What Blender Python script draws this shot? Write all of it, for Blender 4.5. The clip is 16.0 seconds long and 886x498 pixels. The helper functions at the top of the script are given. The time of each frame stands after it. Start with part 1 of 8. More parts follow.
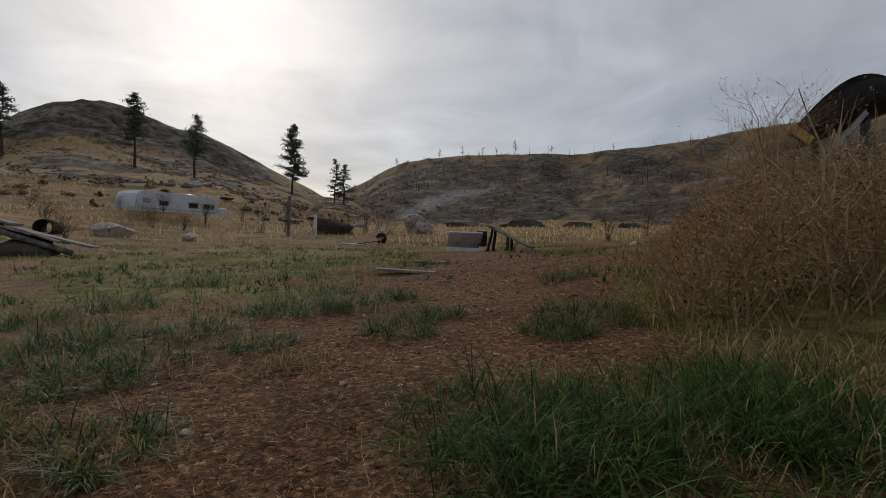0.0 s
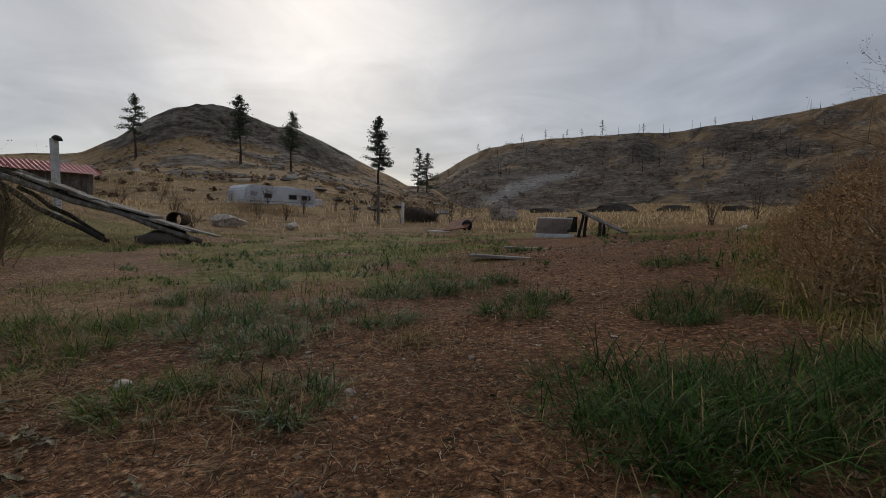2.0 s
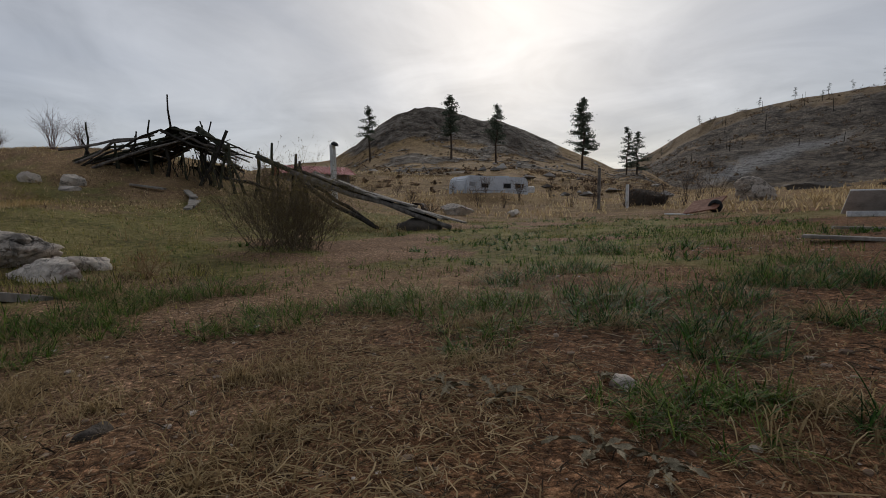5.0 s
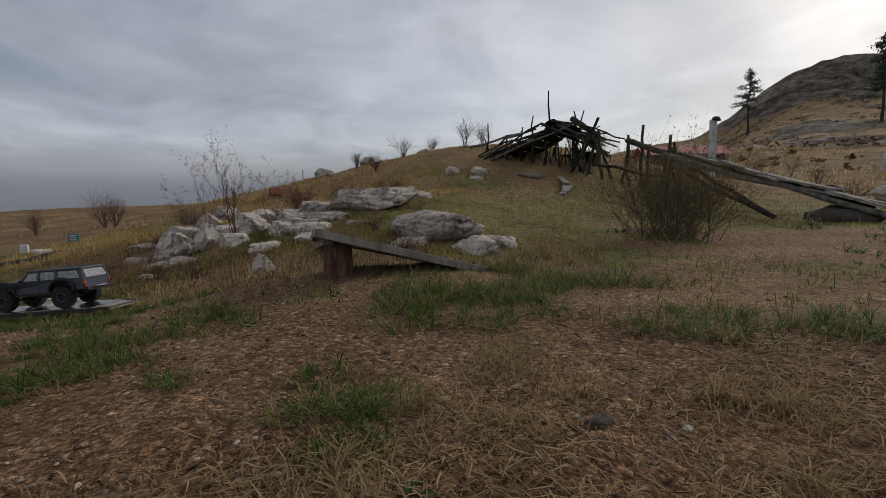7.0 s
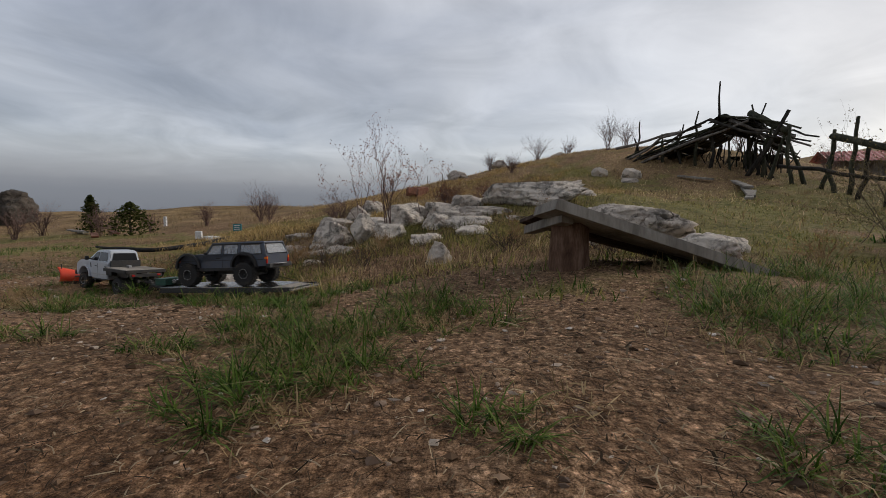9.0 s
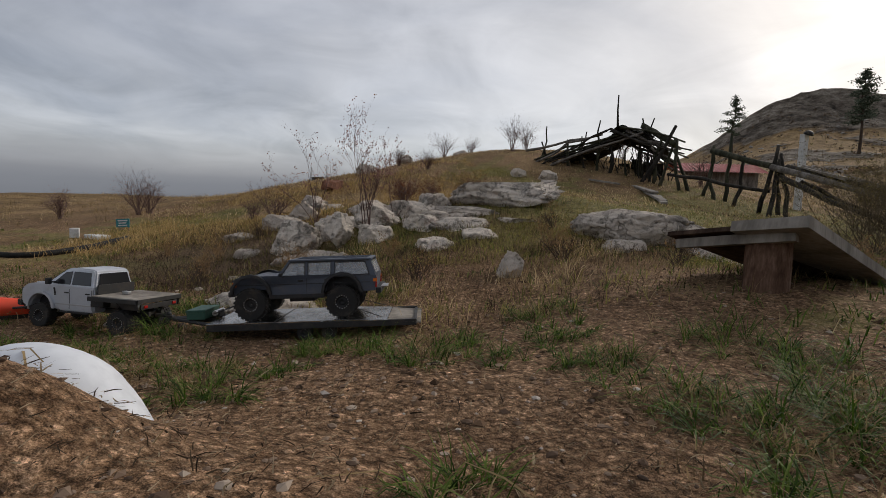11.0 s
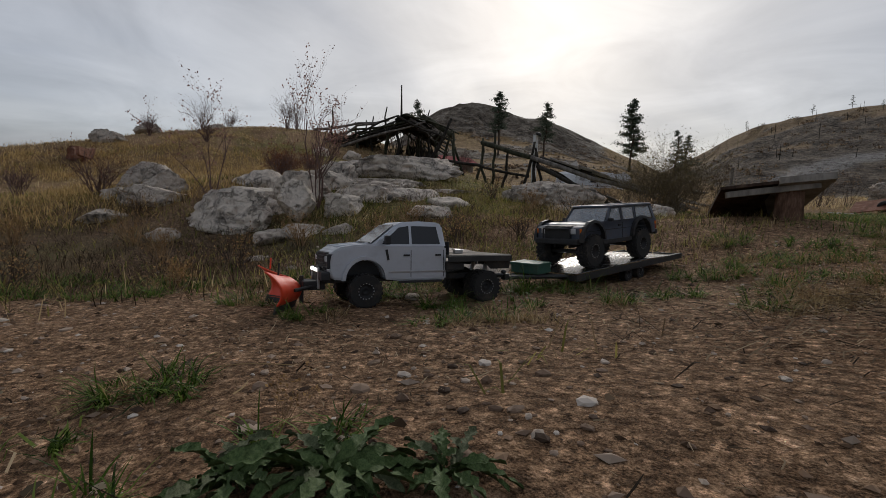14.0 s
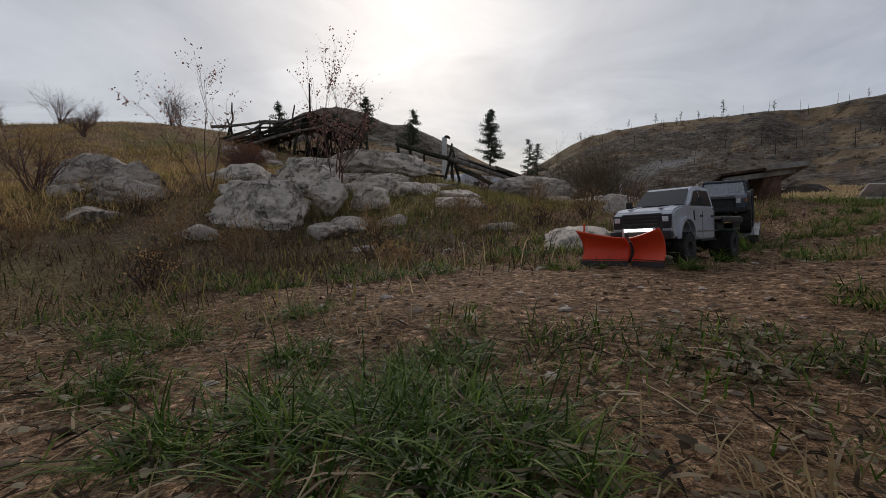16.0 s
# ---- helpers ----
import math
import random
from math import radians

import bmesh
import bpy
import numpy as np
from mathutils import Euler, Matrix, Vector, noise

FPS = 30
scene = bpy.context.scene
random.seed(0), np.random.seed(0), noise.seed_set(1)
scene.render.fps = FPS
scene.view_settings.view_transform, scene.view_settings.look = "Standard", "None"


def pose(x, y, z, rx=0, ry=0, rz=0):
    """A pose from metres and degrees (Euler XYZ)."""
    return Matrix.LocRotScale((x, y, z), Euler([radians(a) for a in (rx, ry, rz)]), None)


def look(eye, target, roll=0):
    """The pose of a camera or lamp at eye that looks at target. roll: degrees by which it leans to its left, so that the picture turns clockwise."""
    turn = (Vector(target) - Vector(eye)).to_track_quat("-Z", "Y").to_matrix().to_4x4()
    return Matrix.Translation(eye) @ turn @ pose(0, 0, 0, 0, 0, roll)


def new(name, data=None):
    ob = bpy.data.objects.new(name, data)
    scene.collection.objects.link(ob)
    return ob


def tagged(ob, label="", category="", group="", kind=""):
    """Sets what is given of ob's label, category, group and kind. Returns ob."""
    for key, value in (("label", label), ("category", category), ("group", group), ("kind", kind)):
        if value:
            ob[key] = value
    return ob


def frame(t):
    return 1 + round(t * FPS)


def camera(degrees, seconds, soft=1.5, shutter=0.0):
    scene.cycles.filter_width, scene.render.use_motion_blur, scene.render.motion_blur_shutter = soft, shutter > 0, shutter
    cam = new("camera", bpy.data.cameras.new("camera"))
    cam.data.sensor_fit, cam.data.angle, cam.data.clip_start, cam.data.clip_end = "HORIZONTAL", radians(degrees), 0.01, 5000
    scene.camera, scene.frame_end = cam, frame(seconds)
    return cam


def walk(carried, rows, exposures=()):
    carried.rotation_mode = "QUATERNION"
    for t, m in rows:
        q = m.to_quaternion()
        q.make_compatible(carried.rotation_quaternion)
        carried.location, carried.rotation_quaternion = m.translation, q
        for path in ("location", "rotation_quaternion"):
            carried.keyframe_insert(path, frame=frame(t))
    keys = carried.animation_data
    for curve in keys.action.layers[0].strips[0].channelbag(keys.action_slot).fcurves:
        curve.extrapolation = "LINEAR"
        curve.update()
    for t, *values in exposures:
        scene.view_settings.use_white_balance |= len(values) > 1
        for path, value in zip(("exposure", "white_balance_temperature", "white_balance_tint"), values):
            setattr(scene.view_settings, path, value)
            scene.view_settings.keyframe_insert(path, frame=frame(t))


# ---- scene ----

# camera: seconds, place, turn to the left, tilt up, lean
cam = camera(88.20, 16.0, soft=0.8)
PATH = [
    (0.0, -0.028, -0.017, 0.525, 0.08, -1.50, 2.04),
    (0.5, -0.093, -0.098, 0.502, 3.99, -2.46, 1.74),
    (1.0, -0.126, -0.176, 0.503, 7.03, -3.10, 1.34),
    (1.5, -0.134, -0.144, 0.511, 8.35, -3.11, 1.53),
    (2.0, -0.154, -0.125, 0.517, 10.27, -3.43, 1.27),
    (2.5, -0.171, -0.176, 0.513, 15.31, -4.20, 0.63),
    (3.0, -0.192, -0.209, 0.496, 17.98, -4.36, 0.77),
    (5.5, -1.200, -0.070, 0.419, 42.14, -5.18, -0.90),
    (6.0, -1.245, -0.140, 0.443, 50.86, -5.34, -0.80),
    (6.5, -1.290, -0.222, 0.462, 63.12, -5.95, -0.61),
    (7.0, -1.345, -0.295, 0.452, 77.03, -6.51, -0.80),
    (7.5, -1.475, -0.375, 0.403, 83.52, -5.99, -0.38),
    (8.0, -1.733, -0.499, 0.358, 88.03, -5.75, 0.24),
    (8.5, -1.977, -0.683, 0.276, 89.92, -5.42, 0.65),
    (9.0, -2.169, -0.886, 0.229, 90.88, -5.21, 0.82),
    (9.5, -2.443, -1.161, 0.181, 91.34, -5.05, 1.28),
    (12.0, -3.173, -3.117, 0.303, 58.86, -5.49, 1.98),
    (12.5, -3.503, -3.527, 0.178, 53.63, -5.31, 1.35),
    (13.0, -3.795, -3.867, 0.126, 47.34, -5.32, 1.45),
    (13.5, -3.994, -4.225, 0.027, 41.51, -5.43, 1.56),
    (14.0, -4.295, -4.537, -0.041, 38.42, -5.62, 2.13),
    (14.5, -4.634, -4.853, -0.110, 35.21, -5.41, 1.94),
    (15.0, -5.073, -5.038, -0.165, 30.94, -4.90, 1.92),
    (15.5, -5.423, -5.195, -0.226, 25.93, -4.52, 1.01),
    (16.0, -5.605, -5.370, -0.218, 22.08, -4.53, 0.61),
]


def aim(x, y, z, yaw, pitch, lean):
    a, b = radians(yaw), radians(pitch)
    ahead = Vector((-math.sin(a) * math.cos(b), math.cos(a) * math.cos(b), math.sin(b)))
    return look((x, y, z), Vector((x, y, z)) + ahead, lean)


walk(cam, [(row[0], aim(*row[1:])) for row in PATH],
     ((0.0, -0.14, 6520, 11), (1.0, -0.30, 6480, 11), (2.5, -0.24, 6450, 11), (5.5, -0.14, 6450, 11), (7.5, 0.15, 6600, 11), (9.0, 0.30, 6650, 11), (12.0, 0.20, 6800, 12), (13.0, 0.12, 6750, 12), (14.0, -0.08, 6550, 11), (14.7, -0.15, 6500, 11), (16.0, -0.10, 6450, 12)))

# ---- world and sun: thin overcast, the sun behind cloud ahead-left ----
SUN_BEARING, SUN_HEIGHT = 27.0, 27.0
sun_way = Vector((-math.sin(radians(SUN_BEARING)) * math.cos(radians(SUN_HEIGHT)),
                  math.cos(radians(SUN_BEARING)) * math.cos(radians(SUN_HEIGHT)), math.sin(radians(SUN_HEIGHT))))
world = bpy.data.worlds.new("overcast_sky")
scene.world = world
world.use_nodes = True
wn, wl = world.node_tree.nodes, world.node_tree.links
wn.clear()
w_out = wn.new("ShaderNodeOutputWorld")
w_geo = wn.new("ShaderNodeTexCoord")
w_sky = wn.new("ShaderNodeTexSky")
w_sky.sky_type, w_sky.sun_disc = "NISHITA", False
w_sky.sun_elevation, w_sky.sun_rotation = radians(SUN_HEIGHT), radians(-SUN_BEARING)
w_bg1 = wn.new("ShaderNodeBackground")
w_bg1.inputs[1].default_value = 0.02
wl.new(w_sky.outputs[0], w_bg1.inputs[0])
# closeness to the sun's direction
w_dot = wn.new("ShaderNodeVectorMath")
w_dot.operation = "DOT_PRODUCT"
w_dot.inputs[1].default_value = sun_way
wl.new(w_geo.outputs["Generated"], w_dot.inputs[0])
w_ramp = wn.new("ShaderNodeValToRGB")
wl.new(w_dot.outputs["Value"], w_ramp.inputs[0])
stops = [(0.0, (0.30, 0.322, 0.365)), (0.40, (0.32, 0.338, 0.375)), (0.72, (0.385, 0.40, 0.43)), (0.86, (0.43, 0.438, 0.455)),
         (0.94, (0.51, 0.51, 0.512)), (0.985, (0.68, 0.672, 0.655))]
er = w_ramp.color_ramp
while len(er.elements) < len(stops):
    er.elements.new(0.5)
for e, (p, c) in zip(er.elements, stops):
    e.position, e.color = p, (*c, 1)
# cloud layers, flattened towards the horizon
w_sep = wn.new("ShaderNodeSeparateXYZ")
wl.new(w_geo.outputs["Generated"], w_sep.inputs[0])
w_add = wn.new("ShaderNodeMath")
w_add.operation = "ADD"
w_add.inputs[1].default_value = 0.16
wl.new(w_sep.outputs[2], w_add.inputs[0])
w_max = wn.new("ShaderNodeMath")
w_max.operation = "MAXIMUM"
w_max.inputs[1].default_value = 0.06
wl.new(w_add.outputs[0], w_max.inputs[0])
w_div = wn.new("ShaderNodeVectorMath")
w_div.operation = "DIVIDE"
w_cmb = wn.new("ShaderNodeCombineXYZ")
for k in range(3):
    wl.new(w_max.outputs[0], w_cmb.inputs[k])
wl.new(w_geo.outputs["Generated"], w_div.inputs[0])
wl.new(w_cmb.outputs[0], w_div.inputs[1])
w_n1 = wn.new("ShaderNodeTexNoise")
w_n1.inputs["Scale"].default_value, w_n1.inputs["Detail"].default_value, w_n1.inputs["Roughness"].default_value = 1.45, 8, 0.55
w_n1.inputs["Distortion"].default_value = 0.8
wl.new(w_div.outputs[0], w_n1.inputs["Vector"])
w_map = wn.new("ShaderNodeMapRange")
w_map.inputs["From Min"].default_value, w_map.inputs["From Max"].default_value = 0.3, 0.72
w_map.inputs["To Min"].default_value, w_map.inputs["To Max"].default_value = 0.80, 1.22
wl.new(w_n1.outputs["Fac"], w_map.inputs["Value"])
# broad drifts of thicker, bluer cloud
w_n2 = wn.new("ShaderNodeTexNoise")
w_n2.inputs["Scale"].default_value, w_n2.inputs["Detail"].default_value, w_n2.inputs["Roughness"].default_value = 0.62, 5, 0.5
w_n2.inputs["Distortion"].default_value = 1.4
wl.new(w_div.outputs[0], w_n2.inputs["Vector"])
w_drift = wn.new("ShaderNodeValToRGB")
for e, (p, c) in zip(w_drift.color_ramp.elements, ((0.34, (0.80, 0.818, 0.85)), (0.60, (1.08, 1.072, 1.055)))):
    e.position, e.color = p, (*c, 1)
wl.new(w_n2.outputs["Fac"], w_drift.inputs[0])
w_mul0 = wn.new("ShaderNodeVectorMath")
w_mul0.operation = "MULTIPLY"
wl.new(w_ramp.outputs[0], w_mul0.inputs[0])
wl.new(w_drift.outputs[0], w_mul0.inputs[1])
w_mul = wn.new("ShaderNodeVectorMath")
w_mul.operation = "MULTIPLY"
w_cc = wn.new("ShaderNodeCombineXYZ")
for k in range(3):
    wl.new(w_map.outputs[0], w_cc.inputs[k])
wl.new(w_mul0.outputs[0], w_mul.inputs[0])
wl.new(w_cc.outputs[0], w_mul.inputs[1])
w_bg2 = wn.new("ShaderNodeBackground")
w_bg2.inputs[1].default_value = 1.0
wl.new(w_mul.outputs[0], w_bg2.inputs[0])
w_sum = wn.new("ShaderNodeAddShader")
wl.new(w_bg1.outputs[0], w_sum.inputs[0])
wl.new(w_bg2.outputs[0], w_sum.inputs[1])
wl.new(w_sum.outputs[0], w_out.inputs[0])
sun_data = bpy.data.lights.new("sun", "SUN")
sun_data.energy, sun_data.angle, sun_data.color = 1.35, radians(16), (1.0, 0.95, 0.88)
sun = new("sun", sun_data)
sun.matrix_world = look(sun_way * 50, (0, 0, 0))

# ---- materials ----
def material(name, colour, rough=0.8, metal=0.0, spec=0.3):
    m = bpy.data.materials.new(name)
    m.use_nodes = True
    b = m.node_tree.nodes["Principled BSDF"]
    b.inputs["Base Color"].default_value = (*colour, 1)
    b.inputs["Roughness"].default_value, b.inputs["Metallic"].default_value = rough, metal
    b.inputs["Specular IOR Level"].default_value = spec
    return m


class Tree:
    """Small helper round a material's node tree."""

    def __init__(self, m):
        self.m, self.n, self.l = m, m.node_tree.nodes, m.node_tree.links
        self.bsdf = self.n["Principled BSDF"]

    def coord(self, kind="Object"):
        c = self.n.new("ShaderNodeTexCoord")
        return c.outputs[kind]

    def noise(self, vec, scale, detail=4, rough=0.55, distortion=0.0):
        t = self.n.new("ShaderNodeTexNoise")
        t.inputs["Scale"].default_value, t.inputs["Detail"].default_value = scale, detail
        t.inputs["Roughness"].default_value, t.inputs["Distortion"].default_value = rough, distortion
        self.l.new(vec, t.inputs["Vector"])
        return t.outputs["Fac"]

    def stretch(self, vec, sx, sy, sz):
        t = self.n.new("ShaderNodeMapping")
        t.inputs["Scale"].default_value = (sx, sy, sz)
        self.l.new(vec, t.inputs["Vector"])
        return t.outputs[0]

    def ramp(self, fac, stops):
        r = self.n.new("ShaderNodeValToRGB")
        e = r.color_ramp.elements
        while len(e) < len(stops):
            e.new(0.5)
        for k, (p, c) in zip(e, stops):
            k.position, k.color = p, (*(c if isinstance(c, tuple) else (c, c, c)), 1)
        self.l.new(fac, r.inputs[0])
        return r.outputs[0]

    def mix(self, fac, a, b, kind="MIX"):
        x = self.n.new("ShaderNodeMix")
        x.data_type, x.blend_type = "RGBA", kind
        for v, s in ((fac, 0), (a, 6), (b, 7)):
            if isinstance(v, (int, float)):
                x.inputs[s].default_value = v
            elif isinstance(v, tuple):
                x.inputs[s].default_value = (*v, 1)
            else:
                self.l.new(v, x.inputs[s])
        return x.outputs[2]

    def math(self, op, a, b=0.0, clamp=False):
        x = self.n.new("ShaderNodeMath")
        x.operation, x.use_clamp = op, clamp
        for v, s in ((a, 0), (b, 1)):
            if isinstance(v, (int, float)):
                x.inputs[s].default_value = v
            else:
                self.l.new(v, x.inputs[s])
        return x.outputs[0]

    def colour(self, c):
        self.l.new(c, self.bsdf.inputs["Base Color"])

    def rough(self, r):
        self.l.new(r, self.bsdf.inputs["Roughness"])

    def bump(self, height, strength=0.5, distance=0.01, before=None):
        b = self.n.new("ShaderNodeBump")
        b.inputs["Strength"].default_value, b.inputs["Distance"].default_value = strength, distance
        self.l.new(height, b.inputs["Height"])
        if before is not None:
            self.l.new(before, b.inputs["Normal"])
        self.l.new(b.outputs[0], self.bsdf.inputs["Normal"])
        return b.outputs[0]

    def island(self):
        return self.n.new("ShaderNodeNewGeometry").outputs["Random Per Island"]

    def chance(self):
        return self.n.new("ShaderNodeObjectInfo").outputs["Random"]


def grained(name, colours, scale, rough=0.85, bump=0.4, distance=0.01, fine=6.0, spec=0.25, stretch=None, kind="Object"):
    """Two scales of noise between the given colours, with relief."""
    m = material(name, colours[0], rough, 0, spec)
    t = Tree(m)
    v = t.coord(kind)
    if stretch:
        v = t.stretch(v, *stretch)
    a, b = t.noise(v, scale, 5), t.noise(v, scale * fine, 4, 0.65)
    f = t.math("ADD", t.math("MULTIPLY", a, 0.6), t.math("MULTIPLY", b, 0.4))
    lo, hi = 0.36, 0.64
    stops = [(lo + (hi - lo) * i / max(1, len(colours) - 1), c) for i, c in enumerate(colours)]
    t.colour(t.ramp(f, stops))
    t.bump(f, bump, distance)
    return m

# ---- the lie of the land ----
HILL = ((60, 4.3), (54.8, 4.68), (48, 5.68), (46, 6.86), (45, 7.27), (42.5, 9.21), (40.2, 11.22), (38, 12.13), (36.3, 12.16), (34.7, 11.31), (31.3, 10.39), (27.1, 9.65), (24.5, 8.53), (22, 7.61), (19, 6.28), (16.8, 5.33), (14.4, 3.9), (12, 3.9), (9, 3.0), (4, 1.0))
RIDGE = ((20, 1.0), (14, 3.9), (11, 5.36), (9.2, 6.4), (7.4, 7.6), (5.2, 8.67), (2.5, 9.22), (0, 9.68), (-3, 9.95), (-7, 10.07), (-12, 10.24), (-16, 10.04), (-20.5, 10.55), (-25.5, 10.96), (-29, 11.25), (-33.7, 11.91), (-50, 13.0), (-75, 9), (-110, 5), (-150, 2))


def profile(table, b):
    bs, es = zip(*sorted(table))
    return np.interp(b, bs, es)


def step(a, b, x):
    k = np.clip((x - a) / (b - a), 0, 1)
    return k * k * (3 - 2 * k)


def wave(x, y, size, seed):
    """Cheap smooth unevenness, about -1 to 1."""
    rng = np.random.RandomState(seed)
    z = np.zeros_like(x)
    for k in range(7):
        a, p = rng.rand(2) * 6.283
        s = size * (0.6 + rng.rand())
        z = z + np.sin((x * np.cos(a) + y * np.sin(a)) * 6.283 / s + p)
    return z / 3.0


def lattice(ix, iy, seed):
    h = np.sin(ix * 127.1 + iy * 311.7 + seed * 74.7) * 43758.5453
    return h - np.floor(h)


def grain2(x, y, seed=0):
    """Value noise, 0 to 1."""
    ix, iy = np.floor(x), np.floor(y)
    fx, fy = x - ix, y - iy
    fx, fy = fx * fx * (3 - 2 * fx), fy * fy * (3 - 2 * fy)
    a, b = lattice(ix, iy, seed), lattice(ix + 1, iy, seed)
    c, d = lattice(ix, iy + 1, seed), lattice(ix + 1, iy + 1, seed)
    return (a * (1 - fx) + b * fx) * (1 - fy) + (c * (1 - fx) + d * fx) * fy


def rugged(x, y, size, seed=0, octaves=4):
    z, amp, total = 0.0, 1.0, 0.0
    for k in range(octaves):
        z = z + amp * grain2(x / size * 2 ** k, y / size * 2 ** k, seed + k)
        total, amp = total + amp, amp * 0.5
    return z / total


def bell(x, y, cx, cy, sx, sy, turn=0.0):
    c, s = math.cos(radians(turn)), math.sin(radians(turn))
    u, v = (x - cx) * c + (y - cy) * s, -(x - cx) * s + (y - cy) * c
    return np.exp(-0.5 * ((u / sx) ** 2 + (v / sy) ** 2))


def height(x, y):
    x, y = np.asarray(x, float), np.asarray(y, float)
    r = np.hypot(x + 2.5, y + 1.0)
    b = np.degrees(np.arctan2(-(x + 2.5), y + 1.0))
    z = 0.06 + 1.0 * np.tanh(0.066 * x + 0.014 * y)
    # the knoll with the hut, the rocky bank in front of it
    z = z + 3.05 * bell(x, y, -20.27, 6.3, 5.99, 7.23) - 1.93 * bell(x, y, -37.0, 1.5, 8.0, 5.0) + 2.5 * bell(x, y, -38.0, -2.2, 3.5, 2.4) + 1.04 * step(12, 30, -x) * step(-26, -14, y)
    z = z + 0.48 * bell(x, y, -9.4, 0.9, 1.6, 2.2, 30) + 0.18 * bell(x, y, -10.6, -1.8, 1.0, 0.8)
    z = z - 0.075 * step(3.7, 5.0, -y) * step(-1.5, -3.5, x)
    z = z - 0.26 * bell(x, y, -7.6, -3.3, 1.0, 1.4) + 1.0 * bell(x, y, -17.0, 26.0, 7.0, 5.0)
    z = z + 0.55 * bell(x, y, -14.55, 24.2, 3.6, 0.75, 31)
    z = z + 0.11 * bell(x, y, -4.6, -0.1, 0.6, 0.7)
    z = z - 0.055 * bell(x, y, -5.02, -2.05, 0.45, 0.55)
    # brushy rise to the east of the track, dirt heap by the white sheet
    z = z + 0.42 * bell(x, y, 3.2, 3.6, 1.1, 1.8, 20)
    z = z + 0.09 * bell(x, y, -3.72, -2.95, 0.09, 0.07, 30) + 0.05 * bell(x, y, -3.60, -2.70, 0.10, 0.12, 0) + 0.10 * bell(x, y, -3.25, -2.45, 0.25, 0.22, 35) + 0.15 * bell(x, y, -3.46, -2.82, 0.16, 0.17, 15) + 0.11 * bell(x, y, -3.64, -3.02, 0.20, 0.10, 10) + 0.07 * bell(x, y, -3.52, -2.72, 0.13, 0.15, 50) - 0.13 * bell(x, y, -5.32, -2.85, 0.8, 1.15, 0)
    z = z + 0.010 * wave(x, y, 0.9, 1) + 0.03 * wave(x, y, 3.1, 2) * step(2, 12, r) + 0.25 * wave(x, y, 22, 3) * step(15, 60, r)
    z = z + 0.014 * (rugged(x, y, 0.22, 4, 3) - 0.5) * step(14, 7, r)
    north = step(80, 58, np.abs(b - 5))
    z = z + north * (0.3 * step(14, 30, r) + 1.3 * step(26, 60, r))
    # the near hill, then the long ridge
    e = profile(HILL, b)
    on = step(4, 12, b) * step(70, 55, b)
    low = np.minimum(0.40 * e, 3.4)
    slope = np.tan(np.radians(low)) * np.maximum(r - 3, 0) * step(28, 58, r)
    peak = (235 * np.tan(np.radians(e)) - 232 * np.tan(np.radians(low))) * np.clip((r - 58) / 176, 0, 1) ** 3
    crags = (0.30 - np.abs(rugged(x, y, 30, 8, 5) - 0.5) * 2) * 7 * step(165, 222, r) * step(6.0, 9.0, e)
    z = z + on * (slope + peak + crags) * (1 - 0.9 * step(245, 420, r))
    e2 = profile(RIDGE, b)
    cliffs = (np.abs(rugged(x, y, 90, 15, 4) - 0.5) * 2) * 26 * step(330, 600, r) * (1 - step(700, 760, r))
    z = z + (760 * np.tan(np.radians(e2)) * (0.45 * step(250, 520, r) + 0.55 * step(470, 765, r)) - cliffs - 14 * np.abs(rugged(b * 9, r * 0.22, 42, 73, 4) - 0.5) * step(320, 480, r) * (1 - step(690, 755, r))) * step(24, 12, b) * step(-175, -120, b) * (1 - step(1100, 3000, r))
    # the bank down to the lake in the west
    west = step(72, 88, b) * step(175, 150, b)
    z = z - west * 60 * step(50, 190, r) + west * 0.1 * step(16, 45, r)
    return z


def ground_at(x, y):
    return float(height(np.array([x]), np.array([y]))[0])


# the wheel track, as a line of places
TRACK = np.array([(0.9, 9.0), (0.55, 4.5), (0.2, 2.7), (-0.6, 1.45), (-1.5, 0.4), (-2.6, -0.75), (-3.9, -2.0), (-5.0, -3.1), (-5.5, -4.0), (-5.9, -5.5), (-6.2, -9.0)])


def off_track(x, y):
    best = np.full(np.shape(x), 1e9)
    for (ax, ay), (bx, by) in zip(TRACK[:-1], TRACK[1:]):
        k = np.clip(((x - ax) * (bx - ax) + (y - ay) * (by - ay)) / ((bx - ax) ** 2 + (by - ay) ** 2), 0, 1)
        best = np.minimum(best, np.hypot(x - ax - k * (bx - ax), y - ay - k * (by - ay)))
    return best


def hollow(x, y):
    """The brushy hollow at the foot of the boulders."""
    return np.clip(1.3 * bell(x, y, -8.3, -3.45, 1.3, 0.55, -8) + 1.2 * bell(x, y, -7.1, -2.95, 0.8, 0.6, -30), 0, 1)


